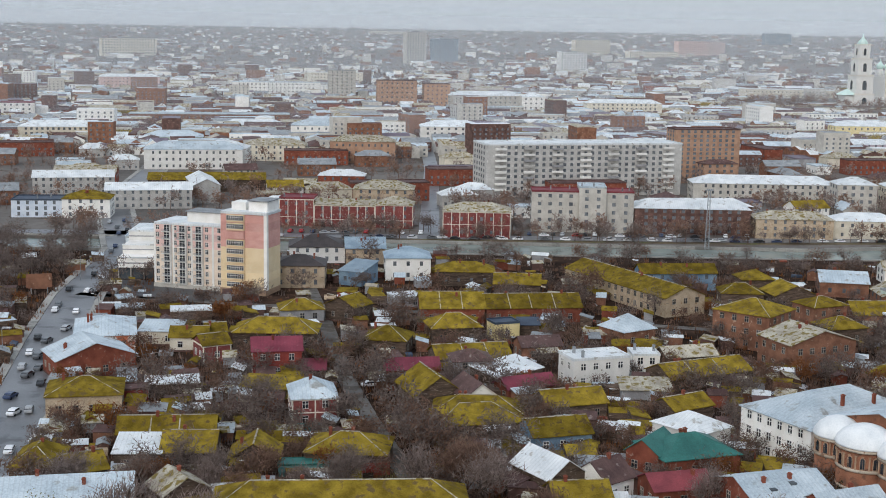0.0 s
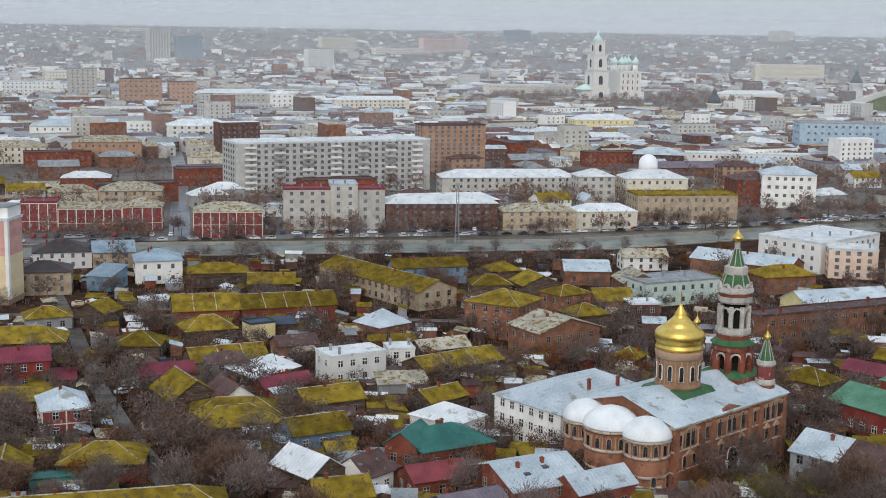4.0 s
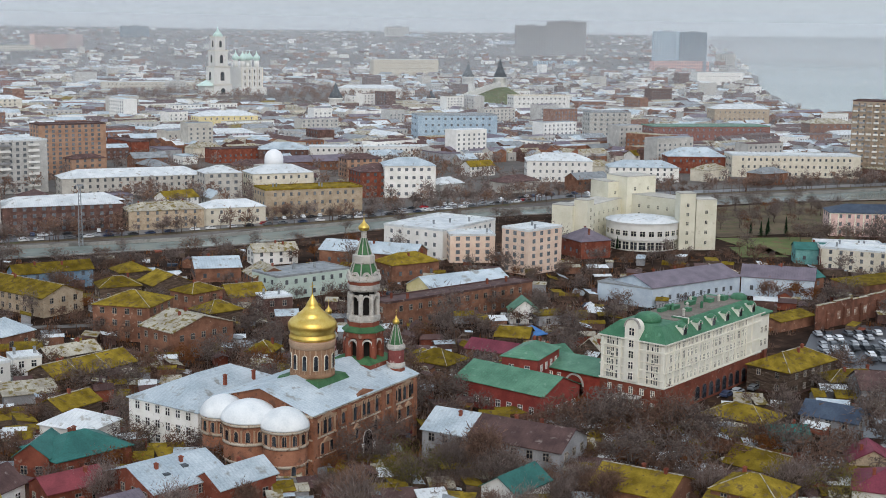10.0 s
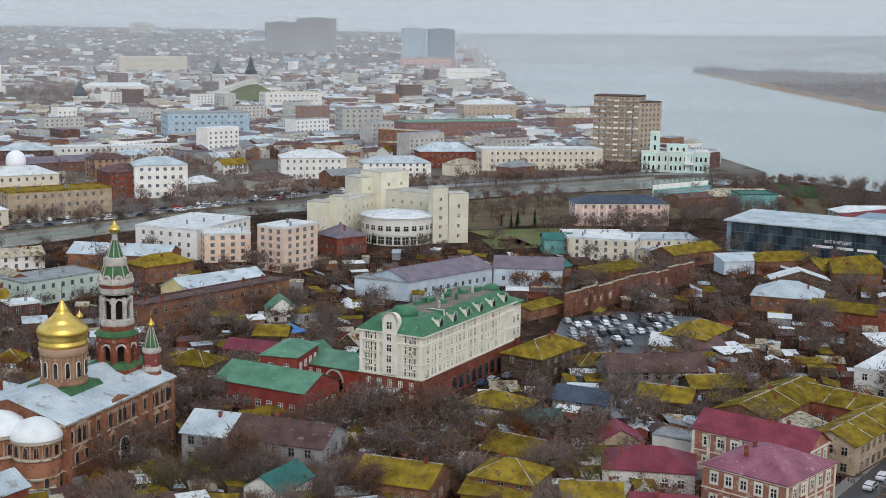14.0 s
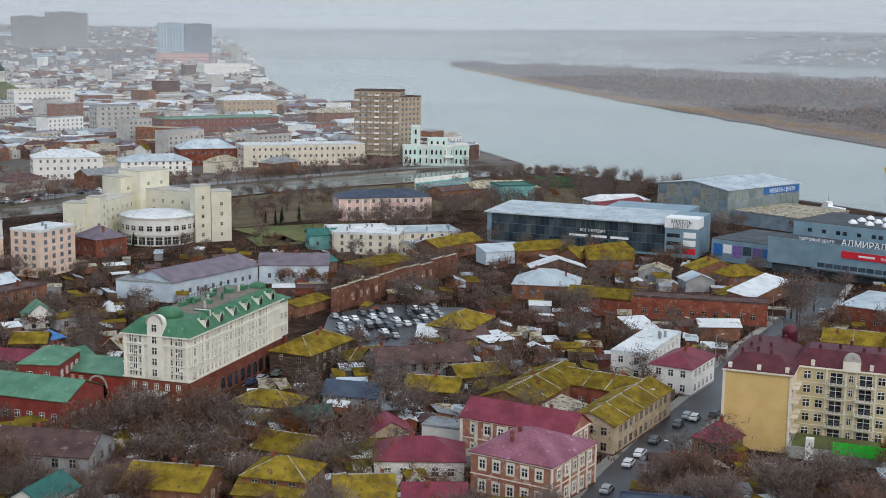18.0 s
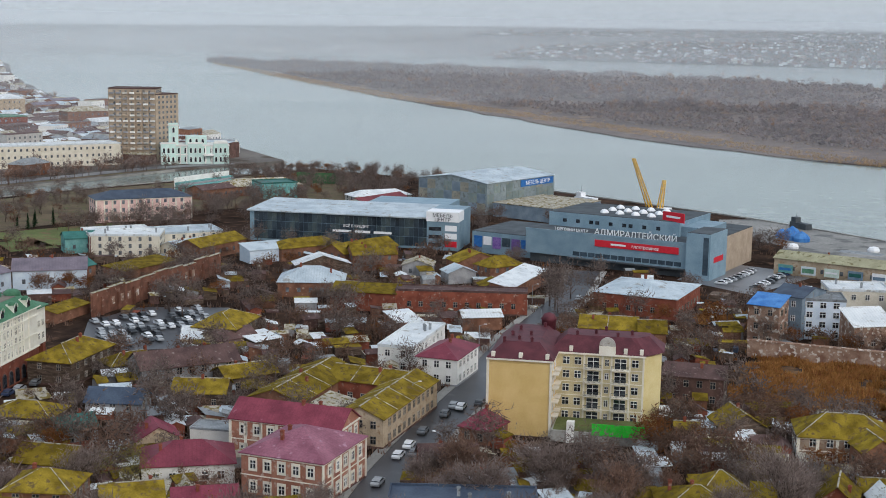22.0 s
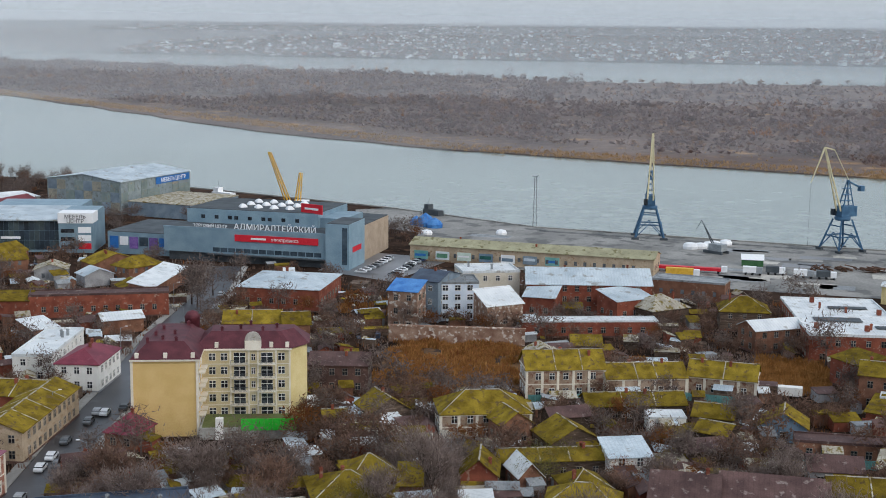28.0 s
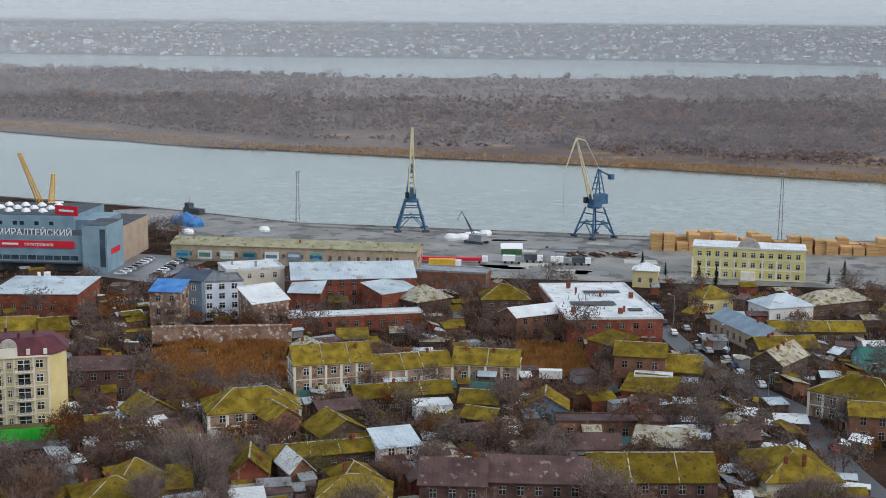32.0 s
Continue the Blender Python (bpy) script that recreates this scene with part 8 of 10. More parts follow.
sheet("canal", [(-900, 502.6), (-3, 506.6), (165, 506.6), (300, 544.6), (470, 541.6), (640, 512), (640, 566), (470, 568.4), (290, 564.4), (150, 530.4), (-3, 536.4), (-900, 535.4)], -0.9, 2.0, "water", "still grey-green canal water", "water")
sheet("lawn", [(338, 405), (356, 398), (364, 420), (350, 428)], 0.05, 0.3, "grass", "green lawn before the civic building", "lawn")

# ---- bare trees ----


def tree_meshes(seed, height, spread, twigs, bare=True):
    """Trunk with tapered limbs, and a crown of fine twigs."""
    r = random.Random(seed)
    bm = bmesh.new()
    tips = []

    def grow(p, d, length, rad, level):
        q = p + d * length
        add_beam(bm, p, q, rad, 0, rad * 0.62, 5 if level == 0 else 3)
        if level == 3:
            tips.append((q, d))
            return
        for k in range((5, 4, 3)[level]):
            a = r.uniform(0, 2 * math.pi)
            e = (d * r.uniform(0.55, 0.9) + Vector((math.cos(a), math.sin(a), r.uniform(0.0, 0.55))) * spread).normalized()
            s = p + d * length * (1.0 if k == 0 else r.uniform(0.55, 1.0))
            grow(s, e, length * r.uniform(0.55, 0.85), rad * 0.55, level + 1)
    grow(Vector((0, 0, -0.3)), Vector((r.uniform(-.08, .08), r.uniform(-.08, .08), 1)).normalized(), height * 0.33, height * 0.022, 0)
    trunk = link_mesh("trunk", bm, ["bark"])
    vs, fs = [], []
    for i in range(twigs):
        p, d = r.choice(tips)
        o = Vector((r.gauss(0, 1), r.gauss(0, 1), r.gauss(0, .85))) * height * 0.105
        e = (d + Vector((r.uniform(-1, 1), r.uniform(-1, 1), r.uniform(-.5, 1)))).normalized()
        L = height * r.uniform(0.05, 0.13)
        wv = e.cross(Vector((r.uniform(-1, 1), r.uniform(-1, 1), r.uniform(-1, 1)))).normalized() * r.uniform(0.04, 0.085)
        a = p + o - d * height * 0.05
        n = len(vs)
        vs += [a + wv, a - wv, a + e * L]
        fs.append((n, n + 1, n + 2))
    me = bpy.data.meshes.new("crown")
    me.from_pydata([tuple(v) for v in vs], [], fs)
    return trunk, me


def leafy(me_mats, seed, height, width, n):
    """A clump of small leaves round an uneven crown."""
    r = random.Random(seed)
    vs, fs = [], []
    cl = [(Vector((r.gauss(0, .4) * width, r.gauss(0, .4) * width, height * r.uniform(0.35, 0.95))), r.uniform(.5, 1) * width * .38) for _ in range(12)]
    for i in range(n):
        c, s = r.choice(cl)
        p = c + Vector((r.gauss(0, .5), r.gauss(0, .5), r.gauss(0, .45))) * s
        a, b = Vector((r.uniform(-1, 1), r.uniform(-1, 1), r.uniform(-1, 1))).normalized(), Vector((r.uniform(-1, 1), r.uniform(-1, 1), r.uniform(-1, 1))).normalized()
        k = len(vs)
        q = r.uniform(0.12, 0.28)
        vs += [p, p + a * q, p + b * q]
        fs.append((k, k + 1, k + 2))
    me = bpy.data.meshes.new("crown")
    me.from_pydata([tuple(v) for v in vs], [], fs)
    return me


TREES = []
for i, (h, s, tw, m, lab) in enumerate(((9, 0.55, 1900, "twig_grey", "bare grey-brown street tree with fine twigs"), (11, 0.5, 2100, "twig_grey", "tall bare grey tree with fine twigs"),
                                        (7, 0.7, 1800, "twig_brown", "low spreading bare brown tree"), (8, 0.6, 1900, "twig_brown", "bare brown yard tree"), (12, 0.42, 2000, "twig_grey", "tall narrow bare tree"),
                                        (6, 0.75, 1700, "twig_grey", "small bare fruit tree with grey twigs"))):
    tr, cr = tree_meshes(100 + i, h, s, tw)
    cr.materials.append(MATS[m])
    TREES.append((tr, cr, lab))
for i, (h, w, m, lab) in enumerate(((7, 5.0, "twig_rust", "autumn tree with rust-brown leaves"), (6, 5.0, "twig_brown", "autumn tree with thin brown leaves"))):
    tr, _ = tree_meshes(200 + i, h, 0.6, 5)
    cr = leafy(None, 300 + i, h, w, 2000)
    cr.materials.append(MATS[m])
    TREES.append((tr, cr, lab))
twigs("olive_leaf", lin(104, 100, 56), lin(134, 124, 74), 0.5)
tr, _ = tree_meshes(210, 8, 0.55, 5)
cr = leafy(None, 310, 8, 6, 2000)
cr.materials.append(MATS["olive_leaf"])
TREES.append((tr, cr, "autumn tree with dull olive leaves"))
# conifer
bm = bmesh.new()
rr = random.Random(5)
for k in range(420):
    q = (k / 420) ** 0.8
    a, z = rr.uniform(0, 6.283), 0.8 + 6.2 * q
    L = 1.7 * (1 - q) + 0.15
    d = Vector((math.cos(a), math.sin(a), -0.35))
    s = Vector((-math.sin(a), math.cos(a), 0)) * 0.18
    p = Vector((0, 0, z))
    v = [bm.verts.new(x) for x in (p + s, p - s, p + d * L)]
    bm.faces.new(v)
con = link_mesh("crown", bm, ["conifer"])
bm = bmesh.new()
add_beam(bm, (0, 0, -0.2), (0, 0, 6.5), 0.14, 0, 0.03, 6)
TREES.append((link_mesh("trunk", bm, ["bark"]), con, "small dark green conifer"))
LIGHT = []


def light_tree(seed, height, spread, twigs, wide=1.0, limbs=7):
    """A cheaper tree for the far yards: trunk, main limbs and coarser twigs in one mesh."""
    r = random.Random(seed)
    bm = bmesh.new()
    top = Vector((0, 0, height * 0.4))
    add_beam(bm, (0, 0, -0.2), top, height * 0.02, 0, height * 0.012, 4)
    ends = []
    for k in range(limbs):
        a = r.uniform(0, 6.283)
        e = top * r.uniform(0.7, 1.0) + Vector((math.cos(a) * spread, math.sin(a) * spread, r.uniform(0.5, 1.2))) * height * r.uniform(0.2, 0.42)
        add_beam(bm, top * r.uniform(0.6, 1.0), e, height * 0.008, 0, height * 0.003, 3)
        ends.append(e)
    for k in range(twigs):
        p = r.choice(ends) + Vector((r.gauss(0, 1), r.gauss(0, 1), r.gauss(0, .9))) * height * 0.125
        e = Vector((r.uniform(-1, 1), r.uniform(-1, 1), r.uniform(-.3, 1.2))).normalized()
        wv = e.cross(Vector((r.uniform(-1, 1), r.uniform(-1, 1), .3))).normalized() * r.uniform(0.06, 0.13) * wide
        v = [bm.verts.new(q) for q in (p + wv, p - wv, p + e * height * r.uniform(0.07, 0.15) * (1 + 0.4 * (wide - 1)))]
        bm.faces.new(v)
    return bm


for i, (h, s, m) in enumerate(((9, 0.8, "twig_grey"), (11, 0.6, "twig_grey"), (8, 0.9, "twig_brown"), (7, 0.9, "twig_brown"), (12, 0.5, "twig_grey"), (7, 0.9, "twig_grey"), (7, 0.8, "twig_rust"), (6, 0.9, "twig_brown"), (8, 0.8, "twig_brown"))):
    LIGHT.append((link_mesh("far_tree_%s" % "abcdefghi"[i], light_tree(500 + i, h, s, 400, 1.15, 5), [m]),))
SLOTS = {}


def blocked(x, y, gap=0.8):
    for hx, hy, rot, w, d in SLOTS.get((int(x // 40), int(y // 40)), ()):
        c, s = math.cos(radians(-rot)), math.sin(radians(-rot))
        u, v = (x - hx) * c - (y - hy) * s, (x - hx) * s + (y - hy) * c
        if abs(u) < w / 2 + gap and abs(v) < d / 2 + gap:
            return True
    return False


for hs in HOUSES:
    reach = math.hypot(hs[3], hs[4]) / 2 + 3
    for gx in range(int((hs[0] - reach) // 40), int((hs[0] + reach) // 40) + 1):
        for gy in range(int((hs[1] - reach) // 40), int((hs[1] + reach) // 40) + 1):
            SLOTS.setdefault((gx, gy), []).append(hs)


def on_street(x, y, extra=1.0):
    for pts, w, *_ in STREETS.values():
        for (ax, ay), (bx, by) in zip(pts, pts[1:]):
            L2 = (bx - ax) ** 2 + (by - ay) ** 2
            k = max(0, min(1, ((x - ax) * (bx - ax) + (y - ay) * (by - ay)) / L2))
            if math.hypot(x - ax - k * (bx - ax), y - ay - k * (by - ay)) < w / 2 + extra:
                return True
    return False


def in_water(x, y):
    if y > 500 - 0.0 and y < 575 and x < 660:
        return True
    return x > 560 and y < 250 or x > 600 and y < 330 or x > 655 and y < 560 or x > 445 and y < 150


def open_yard(x, y):
    """Paved or bare stretches with no trees."""
    if any(math.hypot(x - p, y - q) < r for p, q, r in ((193, 199, 11), (197, 177, 8), (183, 157, 9), (221, 172, 8), (213, 240, 9), (204, 140, 8), (277, 300, 10), (266, -12, 9), (284, -14, 9), (308, -2, 9), (337, 1, 15), (313, 84, 9), (-80, 424, 14))):
        return True
    return (236 < x < 302 and 242 < y < 290 and abs((x - 268) * 0.6 + (y - 264) * 0.8) < 24) or (294 < x < 352 and 64 < y < 112) or (426 < x < 486 and 130 < y < 175) or (x > 440 and y < 160)


tr_rnd = random.Random(11)


WISH = []


def plant(x, y, k, scale, z=0.0):
    WISH.append((math.hypot(x, y), x, y, k, scale, tr_rnd.uniform(0, 360), tr_rnd.uniform(0.9, 1.12), z))


def join_trees(name, label, places, pick):
    """Many trees as one stretch of wood; pick(k) gives the meshes of kind k."""
    arrays = {}
    vs, fs, mi, base, slots = [], [], [], 0, []
    for _, x, y, k, s, rot, tall, z in places:
        m = np.array(pose(x, y, z, 0, 0, rot) @ Matrix.Diagonal((s, s, s * tall, 1)))
        for me in pick(k):
            if me.name not in arrays:
                co = np.empty(len(me.vertices) * 3)
                me.vertices.foreach_get("co", co)
                me.calc_loop_triangles()
                tri = np.empty(len(me.loop_triangles) * 3, dtype=np.int64)
                me.loop_triangles.foreach_get("vertices", tri)
                arrays[me.name] = (co.reshape(-1, 3), tri.reshape(-1, 3), me.materials[0].name)
            co, tri, mn = arrays[me.name]
            if mn not in slots:
                slots.append(mn)
            vs.append(co @ m[:3, :3].T + m[:3, 3])
            fs.append(tri + base)
            mi.append(np.full(len(tri), slots.index(mn)))
            base += len(co)
    if vs:
        V, F, M = np.concatenate(vs), np.concatenate(fs), np.concatenate(mi)
        me = bpy.data.meshes.new(name)
        me.vertices.add(len(V))
        me.vertices.foreach_set("co", V.ravel())
        me.loops.add(len(F) * 3)
        me.loops.foreach_set("vertex_index", F.ravel().astype(np.int32))
        me.polygons.add(len(F))
        me.polygons.foreach_set("loop_start", np.arange(0, len(F) * 3, 3, dtype=np.int32))
        me.polygons.foreach_set("material_index", M.astype(np.int32))
        for sn in slots:
            me.materials.append(bpy.data.materials[sn])
        me.update()
        tagged(new(name, me), label, "trees", kind="stuff")


def grow_all(limit=300):
    """The trees nearest to the old quarter's middle stand singly; the farther ones make one wood."""
    WISH.sort()
    for _, x, y, k, s, rot, tall, z in WISH[:limit]:
        tr, cr, lab = TREES[k]
        ob = new("tree", tr)
        ob.matrix_basis = pose(x, y, z, 0, 0, rot) @ Matrix.Diagonal((s, s, s * tall, 1))
        tagged(ob, lab, "tree")
        c = new("crown", cr)
        c.parent = ob
    join_trees("grove", "bare brown trees filling yards and the riverside", WISH[limit:], lambda k: LIGHT[k] if k < 9 else TREES[k][:2])


planted = 0
SPOTS = []
while planted < 560:
    a = radians(tr_rnd.uniform(-19, 104))
    dd = 1 / tr_rnd.uniform(1 / 520, 1 / 195)
    x, y = dd * math.sin(a), dd * math.cos(a)
    if blocked(x, y, 1.2) or on_street(x, y) or in_water(x, y) or open_yard(x, y):
        continue
    if any(abs(x - p) < 3.0 and abs(y - q) < 3.0 for p, q in SPOTS[-150:]):
        continue
    SPOTS.append((x, y))
    k = tr_rnd.choice((0, 0, 1, 2, 2, 3, 3, 4, 5, 5, 6, 7, 7, 8))
    plant(x, y, k, tr_rnd.uniform(0.75, 1.3))
    planted += 1
# groves: churchyard, hotel front, canal side, lane, riverside park
for cx, cy, rx, ry, n, ks in ((135, 216, 26, 14, 34, (0, 3, 2, 7, 5)), (160, 228, 16, 16, 26, (0, 2, 7, 3)), (-36, 300, 16, 40, 12, (0, 1, 5)), (-14, 305, 9, 34, 12, (0, 3)), (-150, 470, 30, 70, 34, (0, 1, 4)), (100, 470, 70, 14, 10, (0, 1)),
                             (415, 420, 40, 34, 26, (0, 1, 3)), (600, 430, 40, 70, 26, (1, 4, 4)), (300, 520, 60, 12, 12, (0, 1)), (505, 330, 30, 40, 10, (1, 4)), (325, -20, 22, 16, 10, (0, 2, 5)), (255, 100, 20, 12, 12, (3, 6, 7)),
                             (295, -75, 26, 10, 10, (0, 2, 5)), (195, 320, 40, 30, 20, (0, 3, 7)), (330, 330, 60, 40, 30, (3, 7, 6, 0))):
    for i in range(n):
        x, y = cx + tr_rnd.gauss(0, .5) * rx, cy + tr_rnd.gauss(0, .5) * ry
        if not blocked(x, y, 0.8) and not on_street(x, y, 0.4) and not open_yard(x, y):
            plant(x, y, tr_rnd.choice(ks), tr_rnd.uniform(0.7, 1.05))
for x, y, k, q in ((366, 183, 1, 1.35), (370, 187, 4, 1.3), (385, 187, 1, 1.2), (413, 190, 0, 1.2), (399, 250, 3, 1.3), (406, 260, 2, 1.4), (402, 244, 3, 1.2), (115, 216, 0, 1.1), (118, 220, 3, 1.0), (147, 253, 3, 1.2), (140, 225, 2, 1.1), (159, 225, 0, 1.2),
                   (167, 216, 2, 1.4), (172, 212, 0, 1.2), (190, 239, 3, 1.0), (170, 207, 0, 1.2), (178, 206, 2, 1.2), (171, 186, 0, 0.9), (322, 237, 0, 1.1), (288, 269, 1, 1.25), (362, 180, 0, 1.2), (376, 190, 1, 1.1)):
    if not blocked(x, y, 0.3):
        plant(x, y, k, q)
# tall full crowns that stand out over the roofs
for i, (x, y) in enumerate(((-28, 347), (-27, 322), (-18, 301), (-6, 257), (0, 253), (-4, 233), (5, 233), (-40, 271), (-5, 250), (-1, 264), (3, 252), (7, 237), (-9, 273), (22, 397), (45, 420), (119, 224), (117, 211), (119, 204), (132, 214), (142, 223), (151, 224), (165, 242), (151, 269), (163, 313), (161, 212), (168, 212), (162, 197), (292, 278), (179, 195), (171, 178), (201, 191), (206, 120), (214, 104), (222, 100), (211, 90), (221, 90), (242, 80), (290, 94), (229, 63), (272, 4), (284, 10), (270, -18))):
    if not blocked(x, y, -0.8) and not on_street(x, y, -1.0):
        plant(x, y, (0, 3, 5, 0, 2)[i % 5], (1.25, 1.5, 1.7, 1.35, 1.6)[i % 5])
for x, y in ((382, 453), (391, 452), (381, 445), (386, 447), (395, 445), (305, 437), (308, 435), (302, 439), (380, 408), (73.5, 232), (474, -28), (468, -36), (449, -52), (462, -92), (466, -98), (459, -47), (105, 219)):
    plant(x, y, 9, tr_rnd.uniform(0.7, 1.2))

for i in range(5200):
    a = radians(tr_rnd.uniform(-19, 104))
    dd = 1 / tr_rnd.uniform(1 / 640, 1 / 230)
    x, y = dd * math.sin(a), dd * math.cos(a)
    if len(WISH) > 1950 or blocked(x, y, 0.8) or on_street(x, y) or in_water(x, y) or open_yard(x, y):
        continue
    plant(x, y, tr_rnd.choice((0, 0, 1, 2, 3, 3, 4, 5, 6, 7, 7)), tr_rnd.uniform(0.55, 1.0))
for x0, y0, x1, y1, n_ in ((430, 400, 540, 480, 80), (540, 380, 655, 500, 150), (350, 470, 470, 530, 60), (-240, 330, -130, 500, 70), (360, 330, 410, 400, 30), (620, 490, 655, 510, 10), (500, 160, 530, 190, 16)):
    for i in range(n_):
        x, y = tr_rnd.uniform(x0, x1), tr_rnd.uniform(y0, y1)
        if not blocked(x, y, 0.8) and not on_street(x, y, 0.4):
            plant(x, y, tr_rnd.choice((0, 1, 1, 3, 4, 6)), tr_rnd.uniform(0.6, 1.0))
for i in range(150):
    x = tr_rnd.uniform(-60, 620)
    y = float(np.interp(x, (-600, -4, 131, 233, 300, 373, 480, 600), (540, 549, 553, 566, 582, 600, 592, 586))) + tr_rnd.choice((-9, 9, 14)) + tr_rnd.uniform(-2, 2)
    if not blocked(x, y, 0.5):
        plant(x, y, tr_rnd.choice((0, 1, 3, 5)), tr_rnd.uniform(0.55, 0.9))
grow_all()


def scrub(name, area, n, size, mats, label, seed, z=0.0, blades=9, high=1.0, bushy=False, thin=1.0):
    """Undergrowth: many small tufts of stems as one stretch of stuff. area(r) gives a place or None."""
    r = np.random.RandomState(seed)
    rr = random.Random(seed)
    vs, fs, mi = [], [], []
    made = 0
    while made < n:
        q = area(rr)
        made += 1
        if q is None:
            continue
        x, y = q[0], q[1]
        s = size * rr.uniform(0.5, 1.3) * (q[2] if len(q) > 2 else 1)
        m = rr.randrange(len(mats))
        z1 = z + (q[3] if len(q) > 3 else 0)
        for b in range(blades if bushy else 0):
            a, e = rr.uniform(0, 6.283), rr.uniform(-0.5, 1.0)
            L, w = s * rr.uniform(0.3, 0.55), s * rr.uniform(0.045, 0.1) * thin
            k = len(vs)
            ca, sa = math.cos(a) * math.sqrt(1 - e * e), math.sin(a) * math.sqrt(1 - e * e)
            cz = z1 + s * 0.45 * high
            b0, b1 = rr.uniform(-1, 1) * w, rr.uniform(-1, 1) * w
            vs += [(x - sa * w + b0, y + ca * w + b1, cz + e * L * 0.25 - w), (x + sa * w - b0, y - ca * w + b1, cz + e * L * 0.25 + w), (x + ca * L, y + sa * L, cz + e * L * high)]
            fs.append((k, k + 1, k + 2))
            mi.append(m)
        for b in range(0 if bushy else blades):
            a, e = rr.uniform(0, 6.283), rr.uniform(0.1, 1.0)
            L = s * rr.uniform(0.5, 1.0)
            px, py = x + rr.gauss(0, .35) * s, y + rr.gauss(0, .35) * s
            w = s * rr.uniform(0.04, 0.13)
            k = len(vs)
            ca, sa = math.cos(a), math.sin(a)
            vs += [(px - sa * w, py + ca * w, z1), (px + sa * w, py - ca * w, z1), (px + ca * L * .5 * e, py + sa * L * .5 * e, z1 + L * high)]
            fs.append((k, k + 1, k + 2))
            mi.append(m)
    me = bpy.data.meshes.new(name)
    me.from_pydata(vs, [], fs)
    me.polygons.foreach_set("material_index", mi)
    for m in mats:
        me.materials.append(MATS[m])
    return tagged(new(name, me), label, "undergrowth", kind="stuff")


def yards(r):
    a = radians(r.uniform(-19, 104))
    dd = 1 / r.uniform(1 / 540, 1 / 190)
    x, y = dd * math.sin(a), dd * math.cos(a)
    if blocked(x, y, 0.2) or on_street(x, y, 0.3) or in_water(x, y) or open_yard(x, y):
        return None
    return x, y


scrub("yard_scrub", yards, 30000, 1.8, ["twig_brown", "twig_grey", "twig_brown", "twig_rust", "twig_brown"], "low brown undergrowth and dead weeds in the yards", 21)
scrub("reed_bed", lambda r: (lambda k, m: (297 + 50 * k + 4 * math.sin(m * 9), 98 - 34 * m + 12 * k + 3 * math.sin(k * 14), 1.0 + 1.2 * max(0.0, noise.noise(Vector((k * 7, m * 7, 4))))) if noise.noise(Vector((k * 5, m * 5, 2))) > -0.3 else None)(r.random(), r.random()), 9500, 1.6, ["brush", "brush", "reed", "twig_rust"], "dry orange-brown brush on waste ground", 22, 0, 8, 0.75)
scrub("reed_bed", lambda r: (r.uniform(322, 358), r.uniform(-8, 11)), 2600, 1.6, ["brush", "reed", "brush"], "dry reeds beside a ruined wall", 23)
scrub("reed_bed", lambda r: (r.uniform(374, 396), r.uniform(124, 142)), 900, 1.8, ["reed", "twig_rust"], "dry reeds behind the brick warehouse", 24)

# island woods
twigs("wood_grey", lin(120, 107, 106), lin(144, 129, 127), 0.03, 0.0)
# thicket colours lightened to imitate haze over the island
twigs("hazed_thicket_grey", lin(136, 122, 121), lin(158, 143, 140), 0.03, 0.0)
twigs("hazed_thicket_brown", lin(138, 119, 112), lin(158, 138, 128), 0.03, 0.0)
twigs("dry_reed", lin(160, 132, 98), lin(182, 154, 116), 0.03, 0.0)
twigs("wood_russet", lin(150, 112, 88), lin(172, 128, 98), 0.03, 0.0)
twigs("wood_brown", lin(142, 118, 106), lin(166, 138, 120), 0.03, 0.0)


def on_island(r):
    v = r.uniform(-0.28, 1.0)
    ax = np.interp(v, (-.28, 0, 0.12, 0.4, 0.62, 1.0), (770, 890, 985, 1500, 1960, 2700))
    ay = np.interp(v, (-.28, 0, 0.12, 0.4, 0.62, 1.0), (-300, -20, 275, 1020, 1560, 2440))
    bx = np.interp(v, (-.28, 0, 0.12, 0.4, 0.62, 1.0), (2640, 2480, 2370, 2650, 2850, 2800))
    by = np.interp(v, (-.28, 0, 0.12, 0.4, 0.62, 1.0), (-560, -90, 430, 1010, 1700, 2460))
    k = r.random() ** 2.1
    edge = 0.05 + 0.03 * noise.noise(Vector((v * 30, 0, 0)))
    if k < edge:
        k = edge + r.random() * 0.3
    x, y = ax + (bx - ax) * k, ay + (by - ay) * k
    if noise.noise(Vector((x * 0.006, y * 0.006, 3))) < -0.42:
        return None
    return x, y, (0.55 + 0.5 * min(1, k * 4)) * (1.0 + 0.8 * noise.noise(Vector((x * 0.012, y * 0.012, 8))))


COPSE = [link_mesh("island_tree_%s" % "abcdef"[i], light_tree(800 + i, h, sp, 46, 3.6, 3), [m]) for i, (h, sp, m) in enumerate(((10, 0.9, "wood_grey"), (12, 0.7, "wood_grey"), (9, 1.0, "wood_brown"), (11, 0.8, "wood_grey"), (8, 1.1, "wood_brown"), (7, 1.2, "wood_russet")))]
ir = random.Random(31)
stand = []
while len(stand) < 2700:
    q = on_island(ir)
    if q:
        stand.append((0, q[0], q[1], ir.choice((0, 0, 1, 1, 2, 3, 3, 4)) if noise.noise(Vector((q[0] * 0.004, q[1] * 0.009, 6))) < 0.3 else ir.choice((4, 5, 5)), q[2] * ir.uniform(0.9, 1.5), ir.uniform(0, 360), ir.uniform(0.8, 1.2), -2.2))
